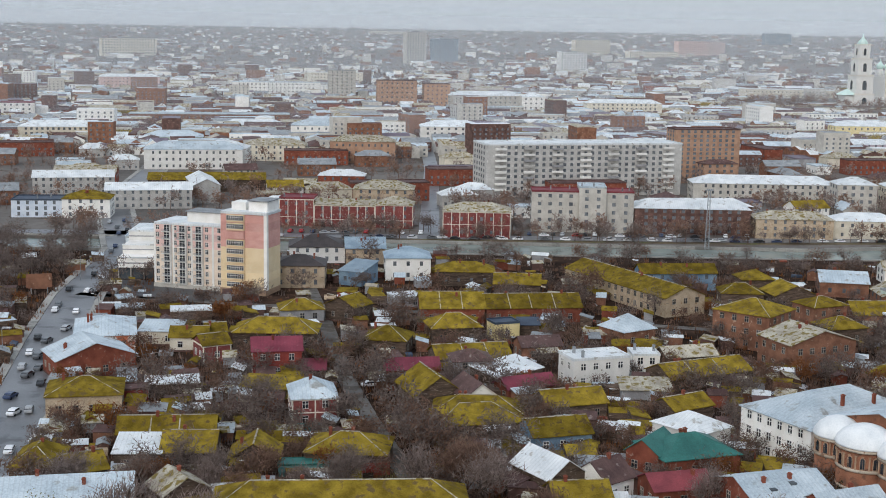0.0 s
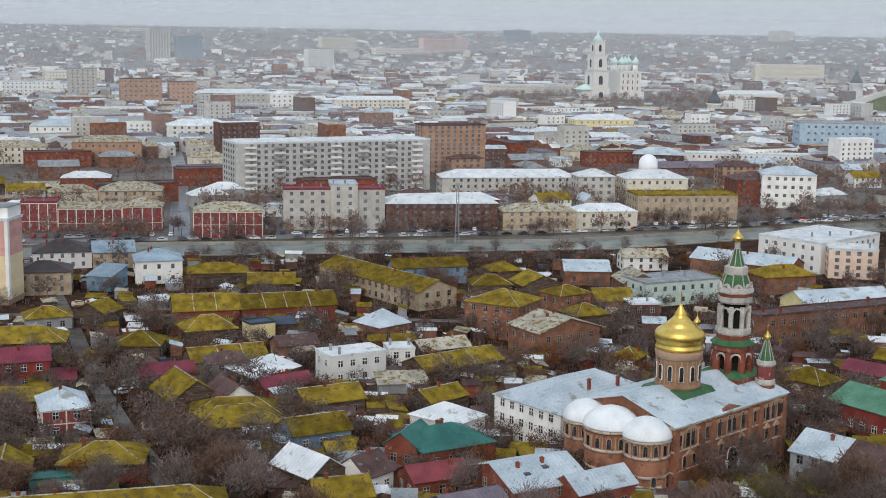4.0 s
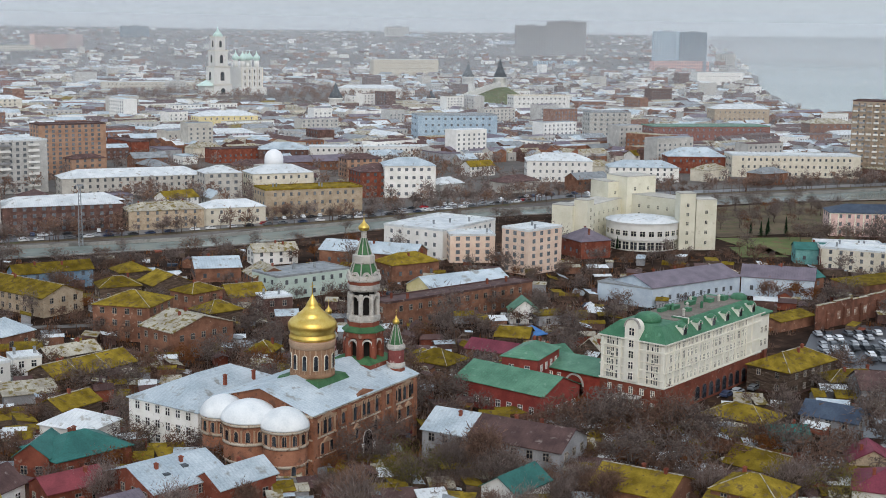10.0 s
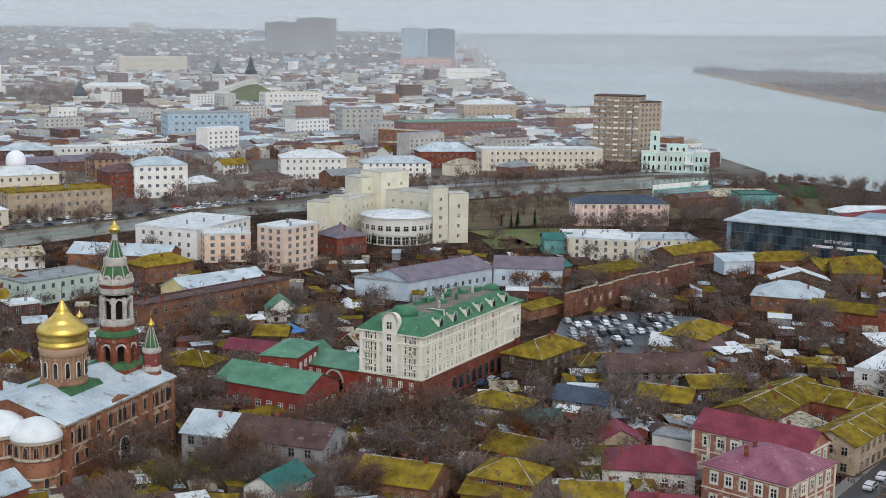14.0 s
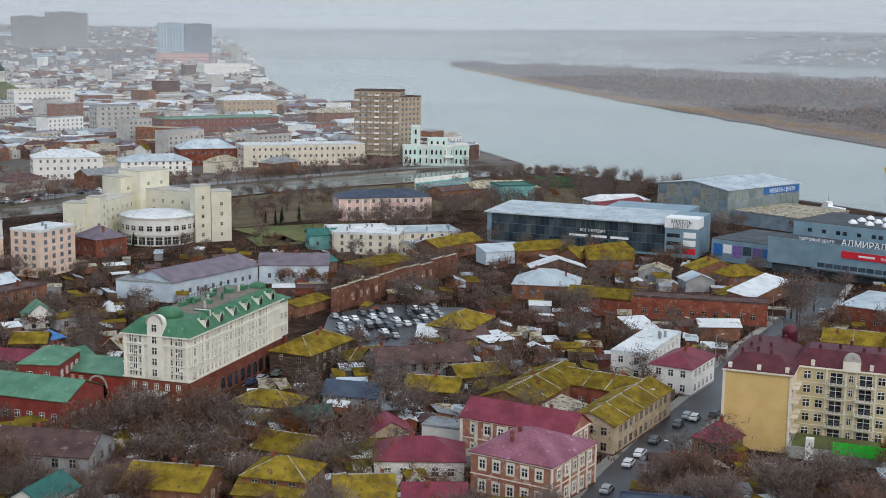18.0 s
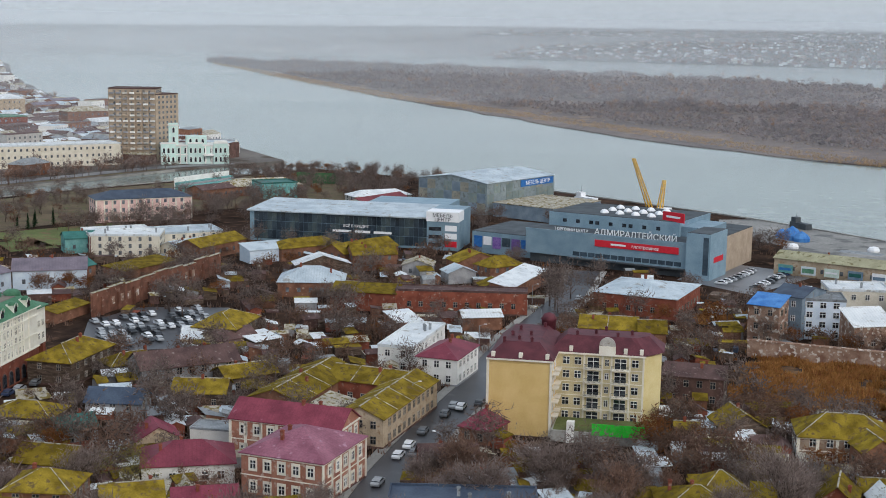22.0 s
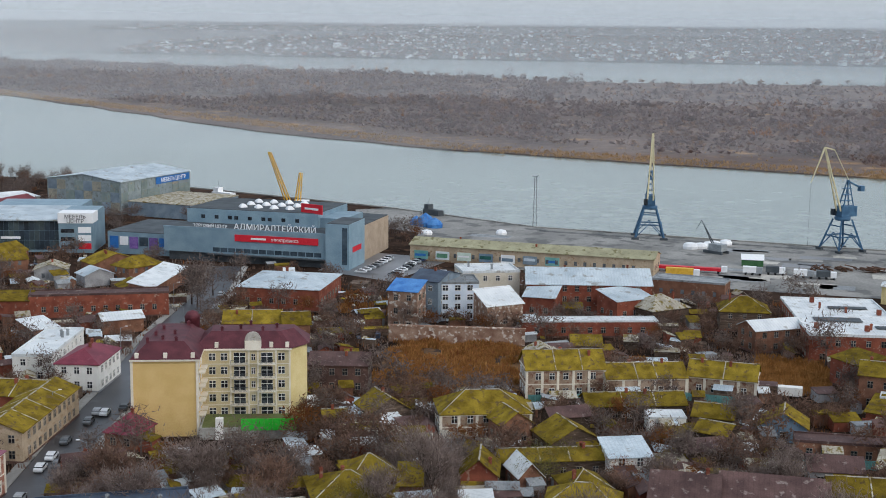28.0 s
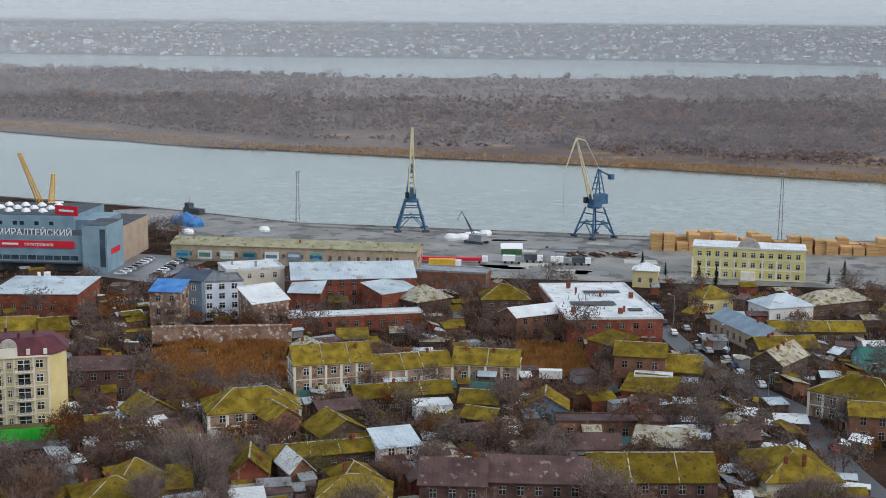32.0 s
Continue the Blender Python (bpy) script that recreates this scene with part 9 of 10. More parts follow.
scrub("island_thicket", on_island, 25000, 10.5, ["hazed_thicket_grey", "hazed_thicket_brown", "hazed_thicket_grey", "hazed_thicket_grey"], "dense bare thicket covering the river island", 33, -2.2, 11, 0.8, True, 1.15)
join_trees("island_woods", "bare grey-brown woods of the river island", stand, lambda k: (COPSE[k],))


def island_edge(r):
    v = r.uniform(-0.28, 0.95)
    ax = np.interp(v, (-.28, 0, 0.12, 0.4, 0.62, 1.0), (770, 880, 965, 1497, 1950, 2720))
    ay = np.interp(v, (-.28, 0, 0.12, 0.4, 0.62, 1.0), (-300, -30, 272, 1028, 1570, 2460))
    k = r.uniform(-8, 34) if r.random() < 0.88 else r.uniform(30, 150)
    return ax + k + 3, ay - k * 0.3


scrub("island_reeds", island_edge, 12000, 2.4, ["dry_reed", "sand", "dry_reed"], "strip of dry yellow reeds along the island", 32, -2.2, 7, 0.8)

# ---- cars ----
CARS = []
for i, (nm, a, b) in enumerate((("white", (222, 224, 226), (232, 234, 236)), ("silver", (150, 154, 158), (170, 174, 178)), ("black", (26, 28, 32), (40, 42, 46)), ("dark_blue", (40, 54, 84), (56, 70, 100)),
                                ("red", (150, 30, 34), (170, 42, 44)), ("grey", (84, 88, 92), (104, 108, 112)))):
    mat("paint_" + nm, lin(*a), lin(*b), 0.3, 1, 6, bump=0, spec=0.6)
    bm = bmesh.new()
    prof = [(-2.15, 0.35), (-2.2, 0.75), (-1.95, 0.98), (-1.6, 1.02), (-1.05, 1.46), (0.55, 1.48), (1.25, 1.0), (2.0, 0.88), (2.2, 0.65), (2.15, 0.35)]
    L_ = [bm.verts.new((x, -0.86 + (0.1 if z > 1.1 else 0), z)) for x, z in prof]
    R_ = [bm.verts.new((x, 0.86 - (0.1 if z > 1.1 else 0), z)) for x, z in prof]
    n = len(prof)
    for k in range(n):
        bm.faces.new((L_[k], L_[(k + 1) % n], R_[(k + 1) % n], R_[k]))
    bm.faces.new(L_[::-1])
    bm.faces.new(R_)
    bmesh.ops.recalc_face_normals(bm, faces=bm.faces)
    CARS.append((nm.replace("_", " "), link_mesh("car_body", bm, ["paint_" + nm])))
bm = bmesh.new()
v = [bm.verts.new(p) for p in ((-1.58, -.83, 1.04), (1.2, -.83, 1.02), (.5, -.79, 1.42), (-1.0, -.79, 1.4), (-1.58, .83, 1.04), (1.2, .83, 1.02), (.5, .79, 1.42), (-1.0, .79, 1.4))]
for f in ((0, 1, 2, 3), (7, 6, 5, 4), (1, 5, 6, 2), (4, 0, 3, 7)):
    bm.faces.new([v[i] for i in f])
CAR_GLASS = link_mesh("glass", bm, ["pane"])
for vv in CAR_GLASS.vertices:
    vv.co.x *= 1.03
    vv.co.y *= 1.06
bm = bmesh.new()
add_lathe(bm, [(0.18, -0.11), (0.33, -0.1), (0.33, 0.1), (0.18, 0.11)], 12)
bmesh.ops.rotate(bm, verts=bm.verts, cent=(0, 0, 0), matrix=Matrix.Rotation(math.pi / 2, 3, 'X'))
mat("tyre", lin(24, 24, 26), lin(36, 36, 38), 0.9, 2, 8, bump=0)
WHEEL = link_mesh("wheel", bm, ["tyre"])
CAR_MASTER = {}
crn = random.Random(3)


def car(x, y, rot, colour=None, wheels=True, group="parked cars"):
    k = colour if colour is not None else crn.choice((0, 0, 0, 1, 1, 2, 3, 5, 5))
    key = (k, wheels)
    if key not in CAR_MASTER:
        nm, body = CARS[k]
        ob = thing("car", x, y, 0.06, rot, "%s hatchback car standing on the asphalt" % nm, "car", group)
        part("body", body, None, ob)
        part("glass", CAR_GLASS, None, ob)
        if wheels:
            for sx in (-1.35, 1.35):
                for sy in (-0.8, 0.8):
                    part("wheel", WHEEL, None, ob, "", pose(sx, sy, 0.33))
        CAR_MASTER[key] = ob
    else:
        copy_thing(CAR_MASTER[key], pose(x, y, 0.06, 0, 0, rot))


for x, y, r in ((253, 151, 17), (246, 149, 17), (253, 149, 17), (258, 147, 17), (232, 146, 17), (222, 143, 17), (215, 141, 17), (218, 139, 17), (199, 135, 17), (272, 167, 17), (385, 184, 17), (365, 177, 17)):
    car(x, y, r)
for x, y, r in ((-107, 351, 80), (-104, 334, 80), (-100, 322, 80), (-101, 315, 80), (-99, 296, 80), (-94, 283, 80), (-106, 366, 80), (-114, 420, 80), (-170, 710, 80), (-166, 710, 80)):
    car(x, y, r)
for x, y, r in ((-17, 311, 24), (11, 238, 24), (104, 370, 24), (22, 337, 24), (90, 331, 24), (87, 328, 24), (205, 244, 24), (211, 245, 24), (201, 243, 24), (231, 342, 24), (228, 346, 24), (282, 104, 24), (286, 86, 24), (282, 84, 24)):
    car(x, y, r)
for x, y, r in ((371, -41, 14), (367, -42, 14), (361, -43, 14), (339, -38, 14), (332, -39, 14), (345, -45, 14), (338, -46, 14), (412, -29, 14), (410, -30, 14), (415, -19, 14)):
    car(x, y, r)
car(270, -60, 8, 4)
for row in range(6):
    for k in range(12):
        x, y = 248 + k * 2.9 + row * 4.0, 259 - k * 1.0 + row * 5.4 + (0, -0.8, 0, -0.8, 0, -0.8)[row]
        if crn.random() < 0.8 and y < 289 and x < 301 and not blocked(x, y, 0.5):
            car(x, y, 66 + crn.uniform(-5, 5), crn.choice((0, 0, 1, 1, 2, 5)), False)
for i in range(44):
    x = -40 + i * 9.0 + crn.uniform(-2, 2)
    y = np.interp(x, (-600, -4, 131, 233, 300, 373), (540, 549, 553, 566, 582, 600)) - 6.5
    car(float(x), float(y), crn.choice((2, 182)), None, False)
WHOLE_CAR = []
for nm, body in CARS:
    bm = bmesh.new()
    bm.from_mesh(body)
    k0 = len(bm.faces)
    bm.from_mesh(CAR_GLASS)
    for i, f in enumerate(bm.faces):
        f.material_index = 0 if i < k0 else 1
    me = link_mesh("small_car", bm, ["tyre", "pane"])
    me.materials[0] = body.materials[0]
    WHOLE_CAR.append((nm, me))
for i in range(120):
    x = -110 + i * 4.6 + crn.uniform(-1, 1)
    side = crn.choice((-4.0, 4.5, 7.5))
    y = float(np.interp(x, (-600, -4, 131, 233, 300, 373, 480), (540, 549, 553, 566, 582, 600, 592))) + side
    if blocked(x, y, 1.0):
        continue
    nm, me = WHOLE_CAR[crn.choice((0, 0, 0, 1, 1, 2, 3, 5, 4))]
    ob = new("car", me)
    ob.matrix_basis = pose(x, y, 0.06, 0, 0, (82 if side > 5 else 2) + crn.uniform(-4, 4))
    tagged(ob, "%s car parked on the embankment road" % nm, "car", "cars on the embankment")
for i in range(26):
    k = crn.random()
    y = 235 + 350 * k
    x = float(np.interp(y, (170, 237, 289, 355, 418, 507, 591), (-74, -86, -95, -107, -117, -123, -147))) + crn.choice((-3.6, 3.0, -1.0))
    nm, me = WHOLE_CAR[crn.choice((0, 0, 1, 2, 3, 5, 5))]
    ob = new("car", me)
    ob.matrix_basis = pose(x, y, 0.06, 0, 0, 98 + crn.uniform(-3, 3))
    tagged(ob, "%s car on the wet avenue" % nm, "car", "cars on the avenue")
for x, y in ((350, -37), (354, -41), (357, -38.5), (375, -33), (381, -37), (388, -31), (320, -51), (325, -44), (331, -47), (396, -30), (402, -31)):
    nm, me = WHOLE_CAR[crn.choice((0, 0, 0, 1, 2, 5))]
    ob = new("car", me)
    ob.matrix_basis = pose(x, y, 0.06, 0, 0, 12 + crn.uniform(-4, 4))
    tagged(ob, "%s car parked on the port street" % nm, "car", "cars on the port street")
for i in range(16):
    car(440 + (i % 8) * 4.4, 143 + (i // 8) * 12 + crn.uniform(-.5, .5), 95, None, False)

# ---- the town beyond ----
frn = random.Random(17)
FARWALL = ["whitewall", "stone", "brick", "panel", "stone", "darkbrick", "greywall", "cream", "redbrick", "whitewall"]
FARROOF = ["white", "silver", "rust", "silver", "brown", "brown", "rust", "grey", "moss", "purple"]
FAR = []
for i in range(14):
    w, d, h = frn.choice(((14, 9, 4), (18, 11, 6), (22, 12, 7), (30, 12, 8), (16, 10, 5), (40, 13, 9), (26, 14, 6)))
    rf = frn.choice("gghf")
    FAR.append((wall_mesh(w, d, h, rf, 3, FARWALL[i % len(FARWALL)]), roof_mesh(w, d, h, rf, 3 if rf != "f" else 0.4, FARROOF[(i * 3 + 1) % len(FARROOF)]), w, d,
                "%s town house under a %s roof" % (WALLWORD.get({"whitewall": "white"}.get(FARWALL[i % len(FARWALL)], FARWALL[i % len(FARWALL)]), "plain"), ROOFWORD[FARROOF[(i * 3 + 1) % len(FARROOF)]])))
for wme, rme, w, d, lab in FAR:
    wb = bmesh.new()
    wb.from_mesh(wme)
    top = max(v.co.z for v in wme.vertices)
    for fl in range(max(1, int((top - 1.5) / 3.3))):
        for sy in (-1, 1):
            n = int(w / 3.6)
            for i in range(n):
                u, v, z = -w / 2 + (i + 0.5) * w / n, sy * (d / 2 + 0.05), 1.0 + fl * 3.1
                q = [wb.verts.new(p) for p in ((u - .6, v, z), (u + .6, v, z), (u + .6, v, z + 1.5), (u - .6, v, z + 1.5))]
                wb.faces.new(q).material_index = 1
    wb.to_mesh(wme)
    wb.free()
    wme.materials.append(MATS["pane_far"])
FAR_AT = []


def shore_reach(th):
    """Distance of the far bank's waterline by compass direction, pulled in below 4900 m."""
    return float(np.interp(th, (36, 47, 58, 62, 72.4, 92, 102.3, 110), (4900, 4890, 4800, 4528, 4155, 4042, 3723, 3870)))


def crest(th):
    """Made-up height that lifts the flat far land to the skyline."""
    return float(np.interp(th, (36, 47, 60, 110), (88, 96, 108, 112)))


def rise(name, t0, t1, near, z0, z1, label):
    """Added ramp that tilts flat far ground up to the skyline."""
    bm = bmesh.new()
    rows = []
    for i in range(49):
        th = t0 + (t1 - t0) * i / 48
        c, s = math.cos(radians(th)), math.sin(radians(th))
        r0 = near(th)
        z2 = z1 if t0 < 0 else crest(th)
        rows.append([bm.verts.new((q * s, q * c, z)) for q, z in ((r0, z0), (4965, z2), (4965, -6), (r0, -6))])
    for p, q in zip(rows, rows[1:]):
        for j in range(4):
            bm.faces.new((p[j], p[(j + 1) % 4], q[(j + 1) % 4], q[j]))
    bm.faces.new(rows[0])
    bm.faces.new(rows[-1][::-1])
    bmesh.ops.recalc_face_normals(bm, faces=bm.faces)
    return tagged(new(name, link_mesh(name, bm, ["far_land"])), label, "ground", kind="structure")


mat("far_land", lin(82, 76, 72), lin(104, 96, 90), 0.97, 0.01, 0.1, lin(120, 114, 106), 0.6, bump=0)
rise("far_bank_rise", 38, 110, lambda th: shore_reach(th) + 40, -0.8, 46, "added ramp standing in for flat hazy land beyond the far bank")
rise("town_rise", -26, 36, lambda th: 3000, 0.05, 92, "added ramp standing in for flat hazy land beyond the town")


def free(x, y, gap):
    return not blocked(x, y, gap) and not on_street(x, y, 4)


def on_land(x, y):
    """North of the canal and west of the great river."""
    if y < 605:
        return False
    shore = np.interp(y, (555, 720, 1060, 1346, 1850, 2408, 3500, 4800), (692, 800, 1010, 1189, 1560, 2018, 2800, 3400))
    return x < shore - 22


count, tries = 0, 0
while count < 220 and tries < 9000:
    tries += 1
    a = radians(frn.uniform(-20, 55))
    dd = 1 / frn.uniform(1 / 2300, 1 / 600)
    x, y = dd * math.sin(a), dd * math.cos(a)
    if not on_land(x, y) or math.hypot(x - 560, y - 1560) < 120 or (690 < x < 860 and 1330 < y < 1500):
        continue
    k = frn.randrange(len(FAR))
    wme, rme, w, d, lab = FAR[k]
    if not free(x, y, 8) or any((x - p) ** 2 + (y - q) ** 2 < (w * .5 + r) ** 2 for p, q, r in FAR_AT):
        continue
    FAR_AT.append((x, y, w * 0.5))
    ob = new("town_house", wme)
    ob.matrix_basis = pose(x, y, 0, 0, 0, 12 + frn.choice((0, 0, 0, 90)) + frn.uniform(-8, 8))
    tagged(ob, lab, "house")
    r_ = new("roof", rme)
    r_.parent = ob
    count += 1


def far_mass(name, place, n, label, seed, mats, tall=0.0):
    """Distant roofs and walls, far too small to tell apart, in one stretch."""
    r = random.Random(seed)
    vs, fs, mi = [], [], []
    for _ in range(n):
        q = place(r)
        if q is None:
            continue
        x, y, z0 = q[0], q[1], q[3]
        sc = q[2]
        big = r.random()
        w, d, h = (r.uniform(10, 24), r.uniform(8, 12), r.uniform(4, 8)) if big < 0.86 else (r.uniform(24, 46), r.uniform(11, 15), r.uniform(7, 11))
        if r.random() < tall:
            w, d, h = r.uniform(16, 34), 13, r.uniform(14, 24)
        a = radians(12 + r.choice((0, 0, 90)) + r.uniform(-10, 10))
        c, s = math.cos(a), math.sin(a)
        k = len(vs)
        rh = 0.3 if h > 9 else r.uniform(1.5, 3)
        for px, py, pz in ((-w, -d, 0), (w, -d, 0), (w, d, 0), (-w, d, 0), (-w, -d, h), (w, -d, h), (w, d, h), (-w, d, h), (-w, 0, h + rh), (w, 0, h + rh)):
            vs.append((x + (px * c - py * s) / 2 * sc, y + (px * s + py * c) / 2 * sc, z0 + pz * sc))
        m0, m1 = r.randrange(0, 5), r.randrange(5, len(mats) - 1)
        for f, m in (((0, 1, 5, 4), m0), ((1, 2, 6, 5), m0), ((2, 3, 7, 6), m0), ((3, 0, 4, 7), m0), ((4, 5, 9, 8), m1), ((6, 7, 8, 9), m1), ((5, 6, 9), m0), ((7, 4, 8), m0)):
            fs.append(tuple(k + i for i in f))
            mi.append(m)
        if sc > 0.99 and math.hypot(x, y) < 1900:
            nw = int(w / 4)
            for fl in range(max(1, int(h / 3.2))):
                for i in range(nw):
                    u = -w / 2 + (i + 0.5) * w / nw
                    j = len(vs)
                    v = (-d / 2 - 0.08) if c * y - s * x > 0 else (d / 2 + 0.08)
                    z = fl * 3.1 + 1.0
                    vs += [(x + (u + q) * c - v * s, y + (u + q) * s + v * c, z0 + zz) for q, zz in ((-.7, z), (.7, z), (.7, z + 1.5), (-.7, z + 1.5))]
                    fs.append((j, j + 1, j + 2, j + 3))
                    mi.append(len(mats) - 1)
    me = bpy.data.meshes.new(name)
    me.from_pydata(vs, [], fs)
    me.polygons.foreach_set("material_index", mi)
    for m in mats:
        me.materials.append(MATS[m])
    return tagged(new(name, me), label, "town", kind="stuff")


def north_town(r):
    a = radians(r.uniform(-24, 50))
    dd = 1 / r.uniform(1 / 11000, 1 / 900)
    k = max(0.0, (1 / 3000 - 1 / dd) / (1 / 3000 - 1 / 11000))
    dd = min(dd, 3000) + 1950 * k
    x, y = dd * math.sin(a), dd * math.cos(a)
    if not on_land(x, y) or math.hypot(x - 560, y - 1560) < 110 or (690 < x < 860 and 1330 < y < 1500) or not free(x, y, 6):
        return None
    if any((x - p) ** 2 + (y - q) ** 2 < (r_ + 8) ** 2 for p, q, r_ in FAR_AT):
        return None
    return x, y, 1 - 0.58 * k, 91.4 * k


def far_shore(r, lift=0.0):
    """A place on the far bank's added ramp, tilted up away from the water."""
    th = r.uniform(39, 107)
    k = r.random()
    r0 = shore_reach(th) + 15
    d = r0 + (4960 - r0) * k
    return d * math.sin(radians(th)), d * math.cos(radians(th)), 1 - 0.55 * k, -1.0 + (crest(th) + 1) * k + lift


MIX = ["whitewall", "panel", "brick", "stone", "darkbrick", "white", "silver", "grey", "rust", "brown", "rust", "brown", "purple", "grey", "silver", "pane_far"]
far_mass("distant_town", north_town, 9000, "distant pale roofs and walls of the town", 41, MIX, 0.02)
DULL = ["panel", "brick", "stone", "darkbrick", "white", "grey", "brown", "greywall", "wood", "white", "brown", "brown", "purple", "silver", "wood", "pane_far"]
far_mass("distant_suburb", far_shore, 3600, "distant low suburb on the far bank", 42, DULL, 0.006)


def town_trees(r):
    a = radians(r.uniform(-24, 52))
    dd = 1 / r.uniform(1 / 11000, 1 / 950)
    k = max(0.0, (1 / 3000 - 1 / dd) / (1 / 3000 - 1 / 11000))
    dd = min(dd, 3000) + 1950 * k
    x, y = dd * math.sin(a), dd * math.cos(a)
    if not on_land(x, y) or not free(x, y, 2):
        return None
    if any((x - p) ** 2 + (y - q) ** 2 < (r_ * .8) ** 2 for p, q, r_ in FAR_AT):
        return None
    return x, y, (0.8 + dd / 4000) * (1 - 0.55 * k), 91.4 * k


scrub("town_trees", town_trees, 22000, 7.5, ["wood_grey", "twig_grey", "wood_brown"], "bare grey trees between the town roofs", 43, 0, 10, 0.9, True)


def near_town(r):
    a = radians(r.uniform(-22, 50))
    dd = 1 / r.uniform(1 / 1700, 1 / 585)
    x, y = dd * math.sin(a), dd * math.cos(a)
    if not on_land(x, y) or not free(x, y, 1.5) or noise.noise(Vector((x * 0.012, y * 0.012, 5))) < -0.15:
        return None
    if any((x - p) ** 2 + (y - q) ** 2 < (r_ * .8) ** 2 for p, q, r_ in FAR_AT):
        return None
    return x, y, 1.0, 0.0


MID = [link_mesh("street_tree_%s" % "abcde"[i], light_tree(700 + i, h, sp, 95, 2.2, 3), [m]) for i, (h, sp, m) in enumerate(((10, 0.8, "twig_grey"), (12, 0.6, "twig_grey"), (9, 0.9, "twig_brown"), (11, 0.7, "twig_brown"), (8, 0.9, "twig_grey")))]
tn = random.Random(45)
stand = []
while len(stand) < 1500:
    q = near_town(tn)
    if q:
        stand.append((0, q[0], q[1], tn.randrange(5), tn.uniform(0.7, 1.15), tn.uniform(0, 360), tn.uniform(0.9, 1.15), 0.0))
for i in range(330):
    x = tn.uniform(-160, 640)
    y = float(np.interp(x, (-600, -4, 131, 233, 300, 373, 480, 600), (540, 549, 553, 566, 582, 600, 592, 586))) + tn.choice((-8, -9, 8, 9, 11, 15)) + tn.uniform(-1.5, 1.5)
    if not blocked(x, y, 0.5):
        stand.append((0, x, y, tn.randrange(5), tn.uniform(0.6, 1.0), tn.uniform(0, 360), 1.0, 0.0))
for i in range(420):
    a, d = tn.uniform(0, 6.283), 230 * math.sqrt(tn.random())
    x, y = 545 + d * math.cos(a), 1500 + 0.7 * d * math.sin(a)
    if math.hypot(x - 519, y - 1562) > 30 and math.hypot(x - 477, y - 1540) > 26:
        stand.append((0, x, y, tn.randrange(5), tn.uniform(0.8, 1.3), tn.uniform(0, 360), 1.0, float(np.interp(math.hypot(x - 560, y - 1560), (0, 160, 240, 330), (8.3, 7.8, 4.8, 0)))))
join_trees("street_trees", "bare grey-brown trees along the streets beyond the canal", stand, lambda k: (MID[k],))
scrub("far_bank_trees", far_shore, 16000, 17, ["wood_grey", "twig_grey", "wood_brown"], "bare trees on the far river bank", 44, 0, 8, 0.8, True)

# tall blocks on the skyline


def tower_block(x, y, rot, w, d, h, m, fl):
    if x > 4000:
        k = 4935 / math.hypot(x, y)
        x, y, w, h = x * k, y * k, w * k, 86.9 + (h - 86.9) * k
    ob = thing("tower_block", x, y, 0, rot, "hazy distant %d-storey block of pale walls" % fl, "building")
    box_part("wall", m, ob, -w / 2, -d / 2, 0, w / 2, d / 2, h)
    box_part("roof_block", "grey", ob, -w / 6, -d / 4, h, w / 6, d / 4, h + 3)
    bm = bmesh.new()
    for f in range(fl):
        z = (f + 0.3) * h / fl
        for k in range(int(w / 7)):
            x0 = -w / 2 + 1.5 + k * 7
            add_box(bm, x0, -d / 2 - 0.12, z, x0 + 3.4, -d / 2 + 0.02, z + h / fl * 0.5)
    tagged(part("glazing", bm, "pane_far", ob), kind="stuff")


# skyline
tower_block(1022, 4164, 14.3, 89, 20, 94, "greyblue", 16)
tower_block(1908, 4139, 14.3, 91, 20, 105, "stone", 18)
tower_block(1962, 4114, 14.3, 65, 20, 82, "paleblue", 14)
tower_block(1845, 3138, -30.4, 84, 20, 110, "greywall", 18)
tower_block(1927, 3088, -32.0, 107, 20, 122, "greywall", 20)
tower_block(1917, 2624, -30, 62, 20, 98, "glassblue", 18)
tower_block(1968, 2586, -30, 64, 20, 97, "greyblue", 18)
tower_block(1924, 2576, -1.0, 156, 20, 29, "salmon", 4)
tower_block(1785, 4194, 15.8, 207, 20, 53, "whitewall", 4)
tower_block(1395, 4259, 14.3, 69, 20, 69, "brick", 12)
tower_block(1055, 4020, 12.9, 268, 20, 33, "sign_blue", 4)
tower_block(1498, 4286, 14.3, 100, 20, 24, "sign_blue", 3)
tower_block(2234, 2795, 0.9, 48, 20, 44, "stone", 8)
tower_block(2066, 3636, 7.9, 155, 20, 66, "paleblue", 9)
tower_block(1710, 2787, 0.9, 114, 20, 23, "glassblue", 5)
tower_block(-75, 3189, 28.2, 52, 20, 82, "stone", 20)
tower_block(-5, 3226, 28.2, 66, 20, 67, "greyblue", 16)
tower_block(-718, 4501, 49.3, 366, 20, 60, "cream", 9)
tower_block(677, 3591, 28.2, 155, 20, 69, "pinkwhite", 14)
tower_block(388, 3608, 29.4, 112, 20, 68, "cream", 12)
tower_block(273, 2914, 24.5, 64, 20, 44, "whitewall", 9)
tower_block(-195, 4556, 2.5, 133, 20, 81, "cream", 9)
tower_block(-763, 3222, 31.8, 136, 20, 56, "cream", 9)
tower_block(539, 3518, 28.2, 157, 20, 41, "cream", 9)
tower_block(4167, 1849, -38.0, 36, 20, 98, "cream", 14)
tower_block(4179, 1821, -38.0, 30, 20, 102, "cream", 14)
tower_block(4403, 1188, -74.9, 220, 20, 110, "whitewall", 9)
tower_block(4308, 1495, -70.8, 115, 20, 103, "pinkwhite", 9)
tower_block(4144, -194, -61.2, 80, 20, 51, "paleblue", 7)

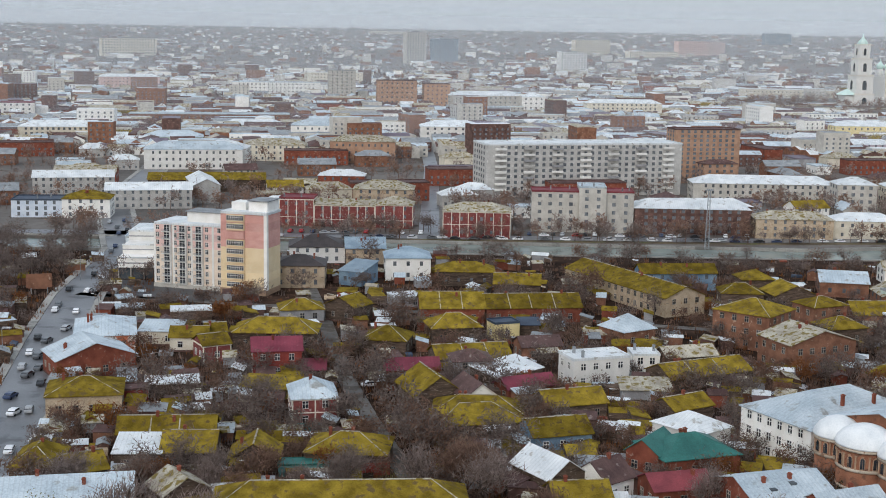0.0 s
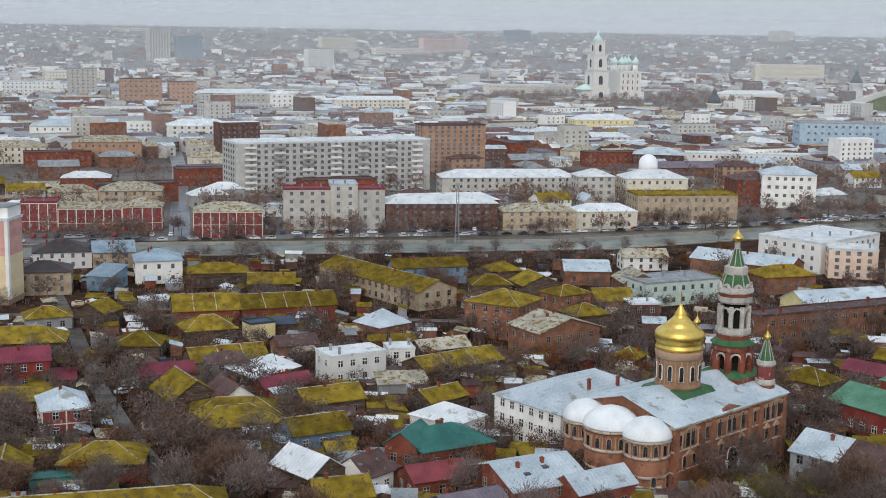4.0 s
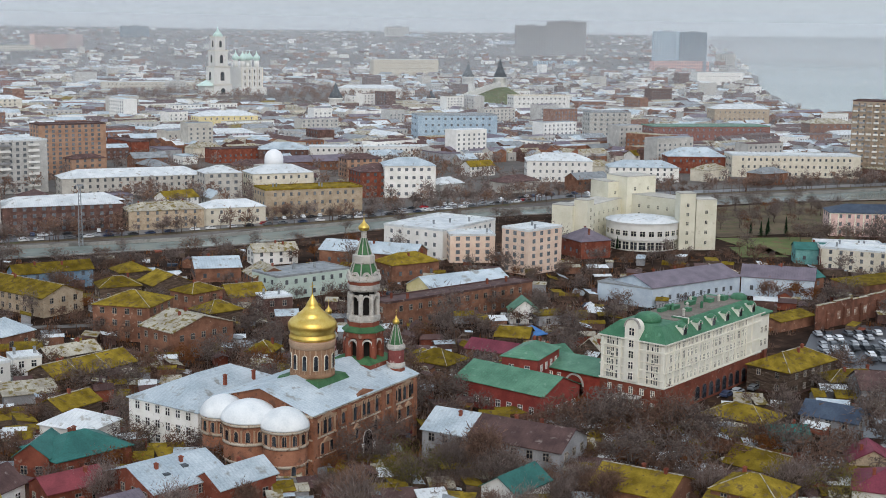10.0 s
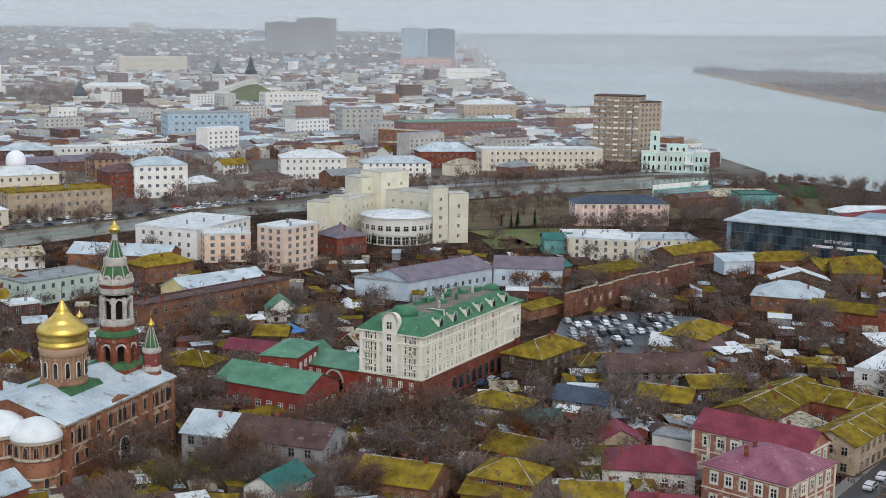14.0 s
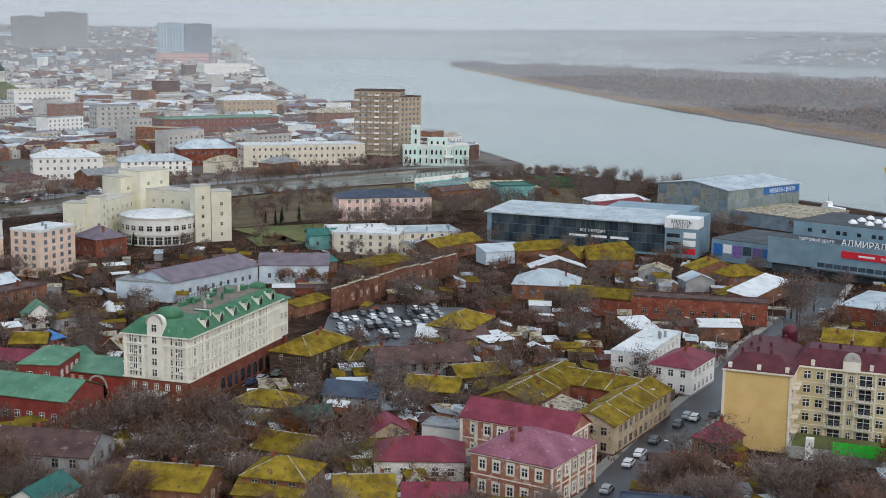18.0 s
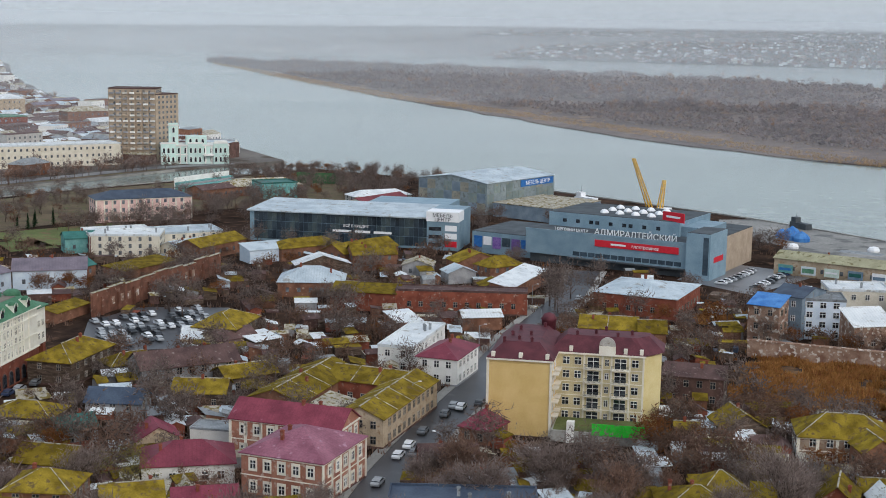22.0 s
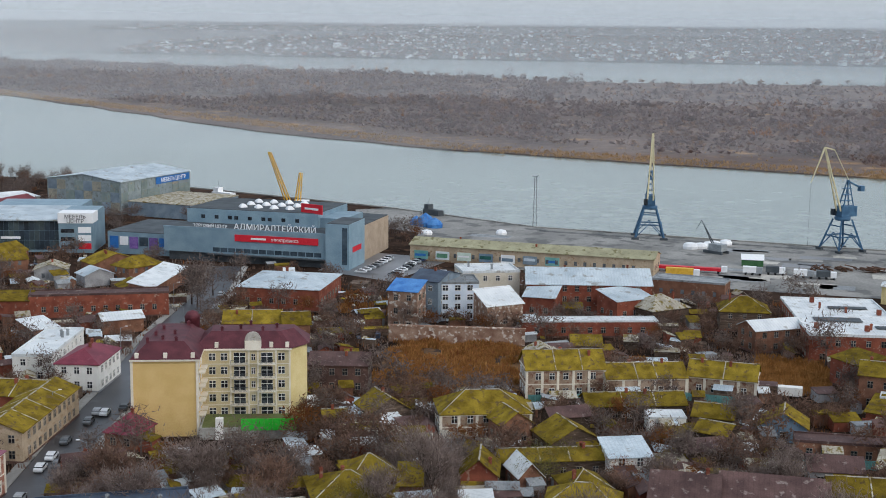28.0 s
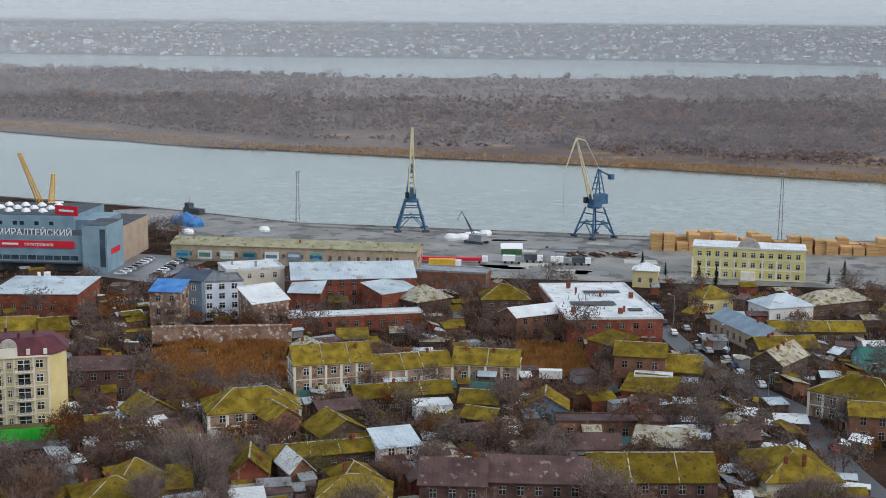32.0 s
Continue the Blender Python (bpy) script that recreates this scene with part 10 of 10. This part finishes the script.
# ---- mist over the distance, as see-through rings ----


def mist(radius, thick, top):
    """An added see-through ring that imitates distance haze, denser below."""
    m = bpy.data.materials.new("mist")
    m.use_nodes = True
    n, l = m.node_tree.nodes, m.node_tree.links
    n.clear()
    out, mix, tra, dif, trl, half = (n.new("ShaderNode" + t) for t in ("OutputMaterial", "MixShader", "BsdfTransparent", "BsdfDiffuse", "BsdfTranslucent", "MixShader"))
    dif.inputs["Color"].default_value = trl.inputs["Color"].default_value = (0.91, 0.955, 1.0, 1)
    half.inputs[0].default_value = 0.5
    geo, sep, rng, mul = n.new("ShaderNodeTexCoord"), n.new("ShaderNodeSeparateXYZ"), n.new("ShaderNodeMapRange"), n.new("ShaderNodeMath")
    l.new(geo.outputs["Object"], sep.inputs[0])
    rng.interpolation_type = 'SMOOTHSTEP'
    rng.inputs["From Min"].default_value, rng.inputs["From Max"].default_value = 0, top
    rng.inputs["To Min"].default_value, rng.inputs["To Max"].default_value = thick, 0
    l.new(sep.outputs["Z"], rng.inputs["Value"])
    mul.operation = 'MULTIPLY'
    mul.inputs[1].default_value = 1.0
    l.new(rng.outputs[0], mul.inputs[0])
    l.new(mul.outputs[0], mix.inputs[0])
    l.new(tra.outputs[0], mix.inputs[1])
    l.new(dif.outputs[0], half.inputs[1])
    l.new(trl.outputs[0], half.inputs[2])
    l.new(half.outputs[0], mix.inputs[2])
    l.new(mix.outputs[0], out.inputs["Surface"])
    bm = bmesh.new()
    ring = [[bm.verts.new((radius * math.sin(math.pi * i / 48), radius * math.cos(math.pi * i / 48), z)) for i in range(96)] for z in (-4, top * .5, top)]
    for a, b in zip(ring, ring[1:]):
        for i in range(96):
            bm.faces.new((a[i], a[(i + 1) % 96], b[(i + 1) % 96], b[i])).smooth = True
    me = bpy.data.meshes.new("mist")
    bm.to_mesh(me)
    bm.free()
    me.materials.append(m)
    return tagged(new("mist", me), "added see-through ring imitating thin haze over the distance", "mist", kind="stuff")


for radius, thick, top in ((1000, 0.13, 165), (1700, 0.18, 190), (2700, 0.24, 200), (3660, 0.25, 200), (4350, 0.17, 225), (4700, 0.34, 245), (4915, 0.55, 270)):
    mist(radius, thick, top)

# ---- small things ----
srn = random.Random(23)
SHED = []
for i in range(10):
    w, d, h = srn.uniform(3, 6), srn.uniform(2.5, 4), srn.uniform(2.2, 3)
    rf = srn.choice("ssgf")
    wl_, rf_ = srn.choice(("wood", "greywall", "brick", "wood", "redbrick")), srn.choice(("moss", "rust", "brown", "silver", "moss", "grey"))
    SHED.append((wall_mesh(w, d, h, rf, 0.9, wl_), roof_mesh(w, d, h, rf, 0.9 if rf != "f" else 0.1, rf_, 0.25), w, d, "small %s shed with a %s roof" % (WALLWORD.get({"greywall": "grey"}.get(wl_, wl_)), ROOFWORD[rf_])))
n_ = 0
for i in range(4000):
    if n_ >= 175:
        break
    a = radians(srn.uniform(-18, 103))
    dd = 1 / srn.uniform(1 / 420, 1 / 198)
    x, y = dd * math.sin(a), dd * math.cos(a)
    if blocked(x, y, 2.4) or on_street(x, y, 2.0) or in_water(x, y) or open_yard(x, y):
        continue
    wme, rme, w, d, lab = SHED[srn.randrange(10)]
    ob = new("garden_shed", wme)
    rot = srn.choice((0, 90)) + math.degrees(-a) * 0.8 + srn.uniform(-12, 12)
    ob.matrix_basis = pose(x, y, 0, 0, 0, rot)
    tagged(ob, lab, "shed")
    new("roof", rme).parent = ob
    SLOTS.setdefault((int(x // 40), int(y // 40)), []).append((x, y, rot, w, d))
    n_ += 1
# lean-tos, coops and low outbuildings crowded between the houses
vs, fs, mi = [], [], []
HUT = ["wood", "redbrick", "brick", "greywall", "darkbrick", "moss", "brown", "rust", "moss", "silver", "moss", "brown", "grey", "white", "rust"]
spots = 0
while spots < 2600:
    spots += 1
    a = radians(srn.uniform(-19, 104))
    dd = 1 / srn.uniform(1 / 500, 1 / 196)
    x, y = dd * math.sin(a), dd * math.cos(a)
    if blocked(x, y, 1.2) or on_street(x, y, 1.5) or in_water(x, y) or open_yard(x, y):
        continue
    w, d, h = srn.uniform(1.2, 3.6), srn.uniform(1.0, 2.2), srn.uniform(1.9, 2.9)
    rise_ = srn.uniform(0.4, 1.2)
    an = -a * 0.8 + srn.choice((0, 0, math.pi / 2)) + srn.uniform(-.25, .25)
    c, q = math.cos(an), math.sin(an)
    gabled = srn.random() < 0.4
    shell = [(-w, -d, 0), (w, -d, 0), (w, d, 0), (-w, d, 0), (-w, -d, h), (w, -d, h), (w, d, h), (-w, d, h)]
    o = 0.25
    if gabled:
        top = [(-w - o, -d - o, h - .1), (w + o, -d - o, h - .1), (w + o, 0, h + rise_), (-w - o, 0, h + rise_), (w + o, d + o, h - .1), (-w - o, d + o, h - .1)]
        tops = ((0, 1, 2, 3), (3, 2, 4, 5))
        ends = ((w, -d, h), (w, d, h), (w, 0, h + rise_)), ((-w, d, h), (-w, -d, h), (-w, 0, h + rise_))
    else:
        top = [(-w - o, -d - o, h - .05), (w + o, -d - o, h - .05), (w + o, d + o, h + rise_), (-w - o, d + o, h + rise_)]
        tops = ((0, 1, 2, 3),)
        ends = ((w, -d, h), (w, d, h), (w, d, h + rise_)), ((-w, d, h), (-w, -d, h), (-w, d, h + rise_))
    k = len(vs)
    pts = shell + top + [(u, v, z + 0.1) for u, v, z in top] + list(ends[0]) + list(ends[1])
    vs += [(x + u * c - v * q, y + u * q + v * c, z) for u, v, z in pts]
    n, m0, m1 = len(top), srn.randrange(0, 5), srn.randrange(5, len(HUT))
    for f in ((0, 1, 5, 4), (1, 2, 6, 5), (2, 3, 7, 6), (3, 0, 4, 7)):
        fs.append(tuple(k + i for i in f))
        mi.append(m0)
    for f in tops:
        fs.append(tuple(k + 8 + i for i in f[::-1]))
        fs.append(tuple(k + 8 + n + i for i in f))
        mi += [m1, m1]
    rim = (0, 1, 2, 4, 5, 3) if gabled else (0, 1, 2, 3)
    for i, j in zip(rim, rim[1:] + rim[:1]):
        fs.append((k + 8 + i, k + 8 + j, k + 8 + n + j, k + 8 + n + i))
        mi.append(m1)
    for e in (0, 3):
        fs.append(tuple(k + 8 + 2 * n + e + i for i in range(3)))
        mi.append(m0)
me = bpy.data.meshes.new("outbuildings")
me.from_pydata(vs, [], fs)
me.polygons.foreach_set("material_index", mi)
for m in HUT:
    me.materials.append(MATS[m])
tagged(new("outbuildings", me), "low brick and board outbuildings crowded between the houses", "sheds", kind="stuff")
# heaps, boards, sheets and low roofs lying about the yards
vs, fs, mi = [], [], []
JUNK = ["white", "silver", "wood", "brown", "rust", "moss", "greywall", "redbrick", "navy", "concrete", "tan", "wood", "brown"]
made = 0
while made < 2600:
    a = radians(srn.uniform(-19, 104))
    dd = 1 / srn.uniform(1 / 520, 1 / 193)
    x, y = dd * math.sin(a), dd * math.cos(a)
    made += 1
    if blocked(x, y, 0.6) or on_street(x, y, 0.5) or in_water(x, y) or open_yard(x, y):
        continue
    for _ in range(srn.choice((1, 1, 2, 3))):
        w, d, h = srn.uniform(0.5, 2.2), srn.uniform(0.3, 1.3), srn.choice((0.3, 0.5, 0.9, 1.3, 2.0))
        if srn.random() < 0.22:
            w, d, h = srn.uniform(2, 5), srn.uniform(1.2, 2.6), srn.uniform(1.7, 2.5)
        tilt = srn.uniform(0.0, 0.5)
        an = -a + srn.choice((0, math.pi / 2)) + srn.uniform(-.3, .3)
        c, s = math.cos(an), math.sin(an)
        ox, oy = x + srn.uniform(-1.5, 1.5), y + srn.uniform(-1.5, 1.5)
        k = len(vs)
        vs += [(ox + (u * c - v * s), oy + (u * s + v * c), z) for u, v, z in ((-w, -d, 0), (w, -d, 0), (w, d, 0), (-w, d, 0), (-w, -d, h), (w, -d, h), (w, d, h + tilt), (-w, d, h + tilt))]
        m0, m1 = srn.randrange(len(JUNK)), srn.choice((0, 1, 4, 5, 5, 3, 3, 2))
        for f, m in (((0, 1, 5, 4), 2 if h > 1.5 else m0), ((1, 2, 6, 5), 2 if h > 1.5 else m0), ((2, 3, 7, 6), 2), ((3, 0, 4, 7), 2), ((4, 5, 6, 7), m1 if h > 1.5 else m0)):
            fs.append(tuple(k + i for i in f))
            mi.append(m)
me = bpy.data.meshes.new("yard_clutter")
me.from_pydata(vs, [], fs)
me.polygons.foreach_set("material_index", mi)
for m in JUNK:
    me.materials.append(MATS[m])
tagged(new("yard_clutter", me), "boards, sheets, lean-tos and heaps lying about the yards", "clutter", kind="stuff")
# fences between yards
bm = bmesh.new()
saw = [(k * 0.3 + q, 1.9 + 0.06 * (k % 3) - 0.02 * (q > 0.1)) for k in range(20) for q in (0.0, 0.27)]
low = [bm.verts.new((x, -0.02, 0.1)) for x, z in saw]
top = [bm.verts.new((x, -0.02 + 0.05 * (i // 2 % 2), z)) for i, (x, z) in enumerate(saw)]
for i in range(len(saw) - 1):
    bm.faces.new((low[i], low[i + 1], top[i + 1], top[i]))
bmesh.ops.solidify(bm, geom=bm.faces[:], thickness=0.04)
PANEL = [link_mesh("fence_panel", bm, ["wood"])]
bm = bmesh.new()
add_box(bm, 0, -0.12, 0, 6.0, 0.12, 2.1)
PANEL.append(link_mesh("fence_panel", bm, ["redbrick"]))
bm = bmesh.new()
wave = [(k * 0.15, -0.03 * (k // 2 % 2)) for k in range(41)]
rows = [[bm.verts.new((x, y, z)) for x, y in wave] for z in (0.05, 2.0)]
for i in range(40):
    bm.faces.new((rows[0][i], rows[0][i + 1], rows[1][i + 1], rows[1][i]))
bmesh.ops.solidify(bm, geom=bm.faces[:], thickness=0.03)
PANEL.append(link_mesh("fence_panel", bm, ["tealpaint"]))
FLAB = ("weathered grey board fence between yards", "old red brick yard wall", "teal sheet-metal yard fence")
m_ = 0
for hx, hy, rot, w, d in sorted(HOUSES, key=lambda q: math.hypot(q[0], q[1])):
    if m_ >= 62 or math.hypot(hx, hy) > 400 or w > 30:
        continue
    c, s = math.cos(radians(rot)), math.sin(radians(rot))
    off = d / 2 + srn.uniform(2.5, 5)
    x0, y0 = hx + s * off - c * w / 2, hy - c * off - s * w / 2
    n = max(1, int(w / 6))
    pts = [(x0 + c * 6 * k, y0 + s * 6 * k) for k in range(n + 1)]
    if any(blocked(px, py, 0.4) or on_street(px, py, 1.2) for px, py in pts):
        continue
    k = srn.choice((0, 0, 1, 2, 0, 1))
    f = thing("fence", x0, y0, 0, rot, FLAB[k], "fence")
    for i in range(n):
        part("fence_panel", PANEL[k], None, f, "", pose(6.0 * i, 0, 0))
    m_ += 1


def street_lamp(x, y, rot):
    ob = thing("street_lamp", x, y, 0, rot, "tall grey street lamp beside the road", "street lamp", "street lamps")
    bm = bmesh.new()
    add_beam(bm, (0, 0, 0), (0, 0, 8.4), 0.12, 0, 0.07, 8)
    add_beam(bm, (0, 0, 8.3), (1.6, 0, 8.9), 0.06, 0, 0.05, 6)
    part("pole", bm, "steel_grey", ob)
    box_part("lamp_head", "sign_white", ob, 1.3, -0.15, 8.82, 2.0, 0.15, 8.98)


for x, y, r in ((272, 169, -70), (254, 140, 110), (211, 128, 110), (240, 154, -70), (300, 172, -70), (330, 169, 110), (360, 188, -70), (-112, 330, 0), (-99, 375, 180), (-122, 440, 0), (-108, 470, 180), (-97, 250, 0), (330, -34, -100), (300, -50, -100), (350, -46, 80), (390, -34, 80)):
    street_lamp(x, y, r)

# shop sign over the tool shop
ob = thing("shop_sign", 211.5, 121.5, 0, -70, "red shop sign board with white letters", "sign")
box_part("board", "sign_red", ob, -3.2, -0.1, 1.6, 3.2, 0.1, 2.9)
sign_text(ob, "ИНСТРУМЕНТ", 1.0, "sign_white", pose(0, -0.12, 1.85, 90, 0, 0))
for sx in (-2.8, 2.8):
    box_part("post", "mall_dark", ob, sx - 0.08, -0.05, 0, sx + 0.08, 0.05, 1.6)

# hoarding beside the avenue
ob = thing("billboard", -129, 417, 0, 20, "weathered brick-coloured roadside hoarding", "billboard")
box_part("board", "brick", ob, -4, -0.15, 2.0, 4, 0.15, 6.5)
for sx in (-2.5, 2.5):
    box_part("post", "steel_grey", ob, sx - 0.15, -0.1, 0, sx + 0.15, 0.1, 2.0)

# ---- on the quay ----
for k, (x0, y0, x1, y1) in enumerate(((549, -145, 567, 118), (546.8, -145, 564.8, 118))):
    ribbon("rail", [(x0 if k == 0 else x0, y0), (549 - 2.2 * k, -60), (565 - 2.2 * k, 118)], 0.25, 0.16, "mall_dark", "steel crane rail set in the quay", "rail", 0.12)
for i in range(26):
    x0, y0 = srn.uniform(460, 540), srn.uniform(-40, 135)
    if blocked(x0, y0, 2):
        continue
    L, W = srn.uniform(8, 20), srn.uniform(4, 9)
    sheet("concrete_patch", [(x0, y0), (x0 + W, y0 + srn.uniform(-1, 1)), (x0 + W + .5, y0 + L), (x0, y0 + L)], 0.075, 0.03, srn.choice(("grey", "concrete", "stone", "asphalt")), "patched slab of the quay floor", "paving")
for i in range(11):
    y0 = 58 + i * 8.4
    ob = thing("advertising_board", 471.4 - (y0 - 100) * 0.03, y0, 0, -91.7, "faded advertising board on the warehouse wall", "sign", "boards on the warehouse")
    box_part("board", ("sign_white", "bluegrey", "tealpaint", "whiteglass", "palegreen", "bluepaint")[(i * 5) % 6], ob, -2.7, -0.16, 1.3, 2.7, 0.05, 4.4)
    box_part("picture_band", ("bluepaint", "teal", "sign_white", "green", "sign_blue", "palegrey")[(i * 7) % 6], ob, -2.3, -0.2, 2.0 + (i % 3) * 0.3, 2.0, -0.16, 3.2 + (i % 2) * 0.4)
mw = house(382.5, -11.0, -79.0, 27, 50, 7.6, "f", 0.5, "redbrick", "white", 2)
# dark slabs on the roof imitate the shaded wells
for x0, y0, x1, y1 in ((-9, -8, 4, -3), (-2, 10, 9, 13), (6, -16, 10, -13)):
    box_part("light_well", "mall_dark", mw, x0, y0, 8.1, x1, y1, 8.25, "dark slab imitating a shaded roof light well")
for x0, y0 in ((-11, -18), (2, -20), (10, 2), (-6, 18)):
    box_part("roof_vent", "redbrick", mw, x0, y0, 8.1, x0 + 1.2, y0 + 1.2, 9.6)
ob = thing("mobile_crane", 531, 37, 0, 60, "dark green crawler crane with its jib raised", "crane")
box_part("track", "mall_dark", ob, -4.5, -2.6, 0, 4.5, -1.6, 1.1)
box_part("track", "mall_dark", ob, -4.5, 1.6, 0, 4.5, 2.6, 1.1)
box_part("cab_body", "steel_grey", ob, -3.8, -2.0, 1.1, 2.4, 2.0, 3.8)
bm = bmesh.new()
add_beam(bm, (1.5, -.6, 3.4), (7.5, 0, 12.5), 0.25, 0, 0.15)
add_beam(bm, (1.5, .6, 3.4), (7.5, 0, 12.5), 0.25, 0, 0.15)
add_beam(bm, (7.5, 0, 12.5), (10.0, 0, 8.5), 0.2, 0, 0.1)
part("jib", bm, "mall_dark", ob)
for i, (x, y, s, m, lab) in enumerate(((538, 48, 3.0, "sign_white", "white tarpaulin-covered bale on the quay"), (541, 44, 2.6, "sign_white", "white tarpaulin-covered bale on the quay"), (553, 35, 2.6, "sign_white", "white tarpaulin-covered bale on the quay"),
                                       (549, 39, 2.4, "sign_white", "white tarpaulin-covered bale on the quay"), (545, 41, 2.7, "sign_white", "white tarpaulin-covered bale on the quay"), (536, 160, 2.4, "sign_white", "white tarpaulin-covered bale on the quay"), (548, 130, 2.4, "sign_white", "white tarpaulin-covered bale on the quay"))):
    bm = bmesh.new()
    add_lathe(bm, [(s, 0), (s * 1.05, s * .35), (s * .8, s * .75), (0.2, s * .9)], 9)
    b_ = new("bale", link_mesh("bale", bm, [m]))
    b_.matrix_basis = pose(x, y, 0.06, 0, 0, i * 40)
    tagged(b_, lab, "bale", "bales on the quay")
ob = thing("site_hut", 506.5, 21.3, 0, -85, "green site hut with a white tarpaulin roof", "hut")
box_part("wall", "tent_green", ob, -4, -2.5, 0, 4, 2.5, 2.6)
part("roof", roof_mesh(8, 5, 2.6, "g", 1.6, "sign_white", 0.3), None, ob)
for x, y, L, m, lab in ((484, 42, 26, "sign_red", "long red lorry trailer parked on the quay"), (474, 44, 12, "crane_yellow", "yellow loading machine by the warehouse"), (486, 20, 7, "sign_white", "white van on the quay"), (489, 12, 7, "mall_dark", "dark van on the quay"), (486, 2, 7, "sign_white", "white van on the quay"), (486, -6, 7, "mall_dark", "dark lorry on the quay")):
    ob = thing("lorry", x, y, 0.06, -88, lab, "lorry")
    box_part("cargo_body", m, ob, -L / 2, -1.25, 0.9, L / 2 - 2.2, 1.25, 3.0 if L < 20 else 2.0)
    box_part("cab", "sign_white" if m != "sign_white" else "steel_grey", ob, L / 2 - 2.1, -1.2, 0.7, L / 2, 1.2, 2.7)
    for k in (-0.35, 0.0, 0.38):
        for sy in (-1.1, 1.1):
            part("wheel", WHEEL, None, ob, "", pose(L * k, sy, 0.33) @ Matrix.Scale(1.3, 4))
bm = bmesh.new()
add_lathe(bm, [(0.22, -2.6), (0.2, 2.6)], 7)
bmesh.ops.rotate(bm, verts=bm.verts, cent=(0, 0, 0), matrix=Matrix.Rotation(math.pi / 2, 3, 'Y'))
LOG = link_mesh("log", bm, ["twig_brown"])
for j, (cx, cy) in enumerate(((505, -4), (508, -13), (507, -22))):
    ob = thing("log_pile", cx, cy, 0.06, 10 + j * 20, "heap of brown logs on the quay", "log pile", "log piles")
    for i in range(22):
        part("log", LOG, None, ob, "", pose(srn.uniform(-2, 2), srn.uniform(-4, 4), 0.25 + 0.35 * srn.randrange(4), 0, srn.uniform(-5, 5), srn.uniform(-25, 25)))
# stadium
ob = thing("grandstand", 515, 468, 0, 3, "weathered stepped grandstand with teal benches", "stadium stand")
for k in range(7):
    box_part("step", ("tealpaint", "greywall")[k % 2], ob, 0, 2 + k * 2.2, 0, 46, 4.2 + k * 2.2, 0.9 + k * 0.8)
box_part("back_wall", "whitewall", ob, 0, 17.6, 0, 46, 18.2, 8.2)
ob = thing("sports_fence", 594, 467, 0, -66, "tall dark green sports ground fence", "fence")
for k in range(8):
    box_part("fence_panel", "tent_green", ob, k * 3.5, -0.05, 0, k * 3.5 + 3.4, 0.05, 6)
# domed hall beyond the canal
ob = thing("domed_building", 237, 668, 0, 0, "pale building with a white cupola", "building")
box_part("wall", "stone", ob, -9, -7, 0, 9, 7, 15)
bm = bmesh.new()
add_lathe(bm, [(5, 15), (5, 18), (4.8, 20), (3.6, 22), (1.5, 23.2), (0.1, 23.5)], 20)
part("cupola", bm, "sign_white", ob)
for f in range(4):
    window_row(ob, window_mesh(1.3, 1.7), -9, -7, 9, -7, 1.4 + f * 3.5, 4, 0.05)
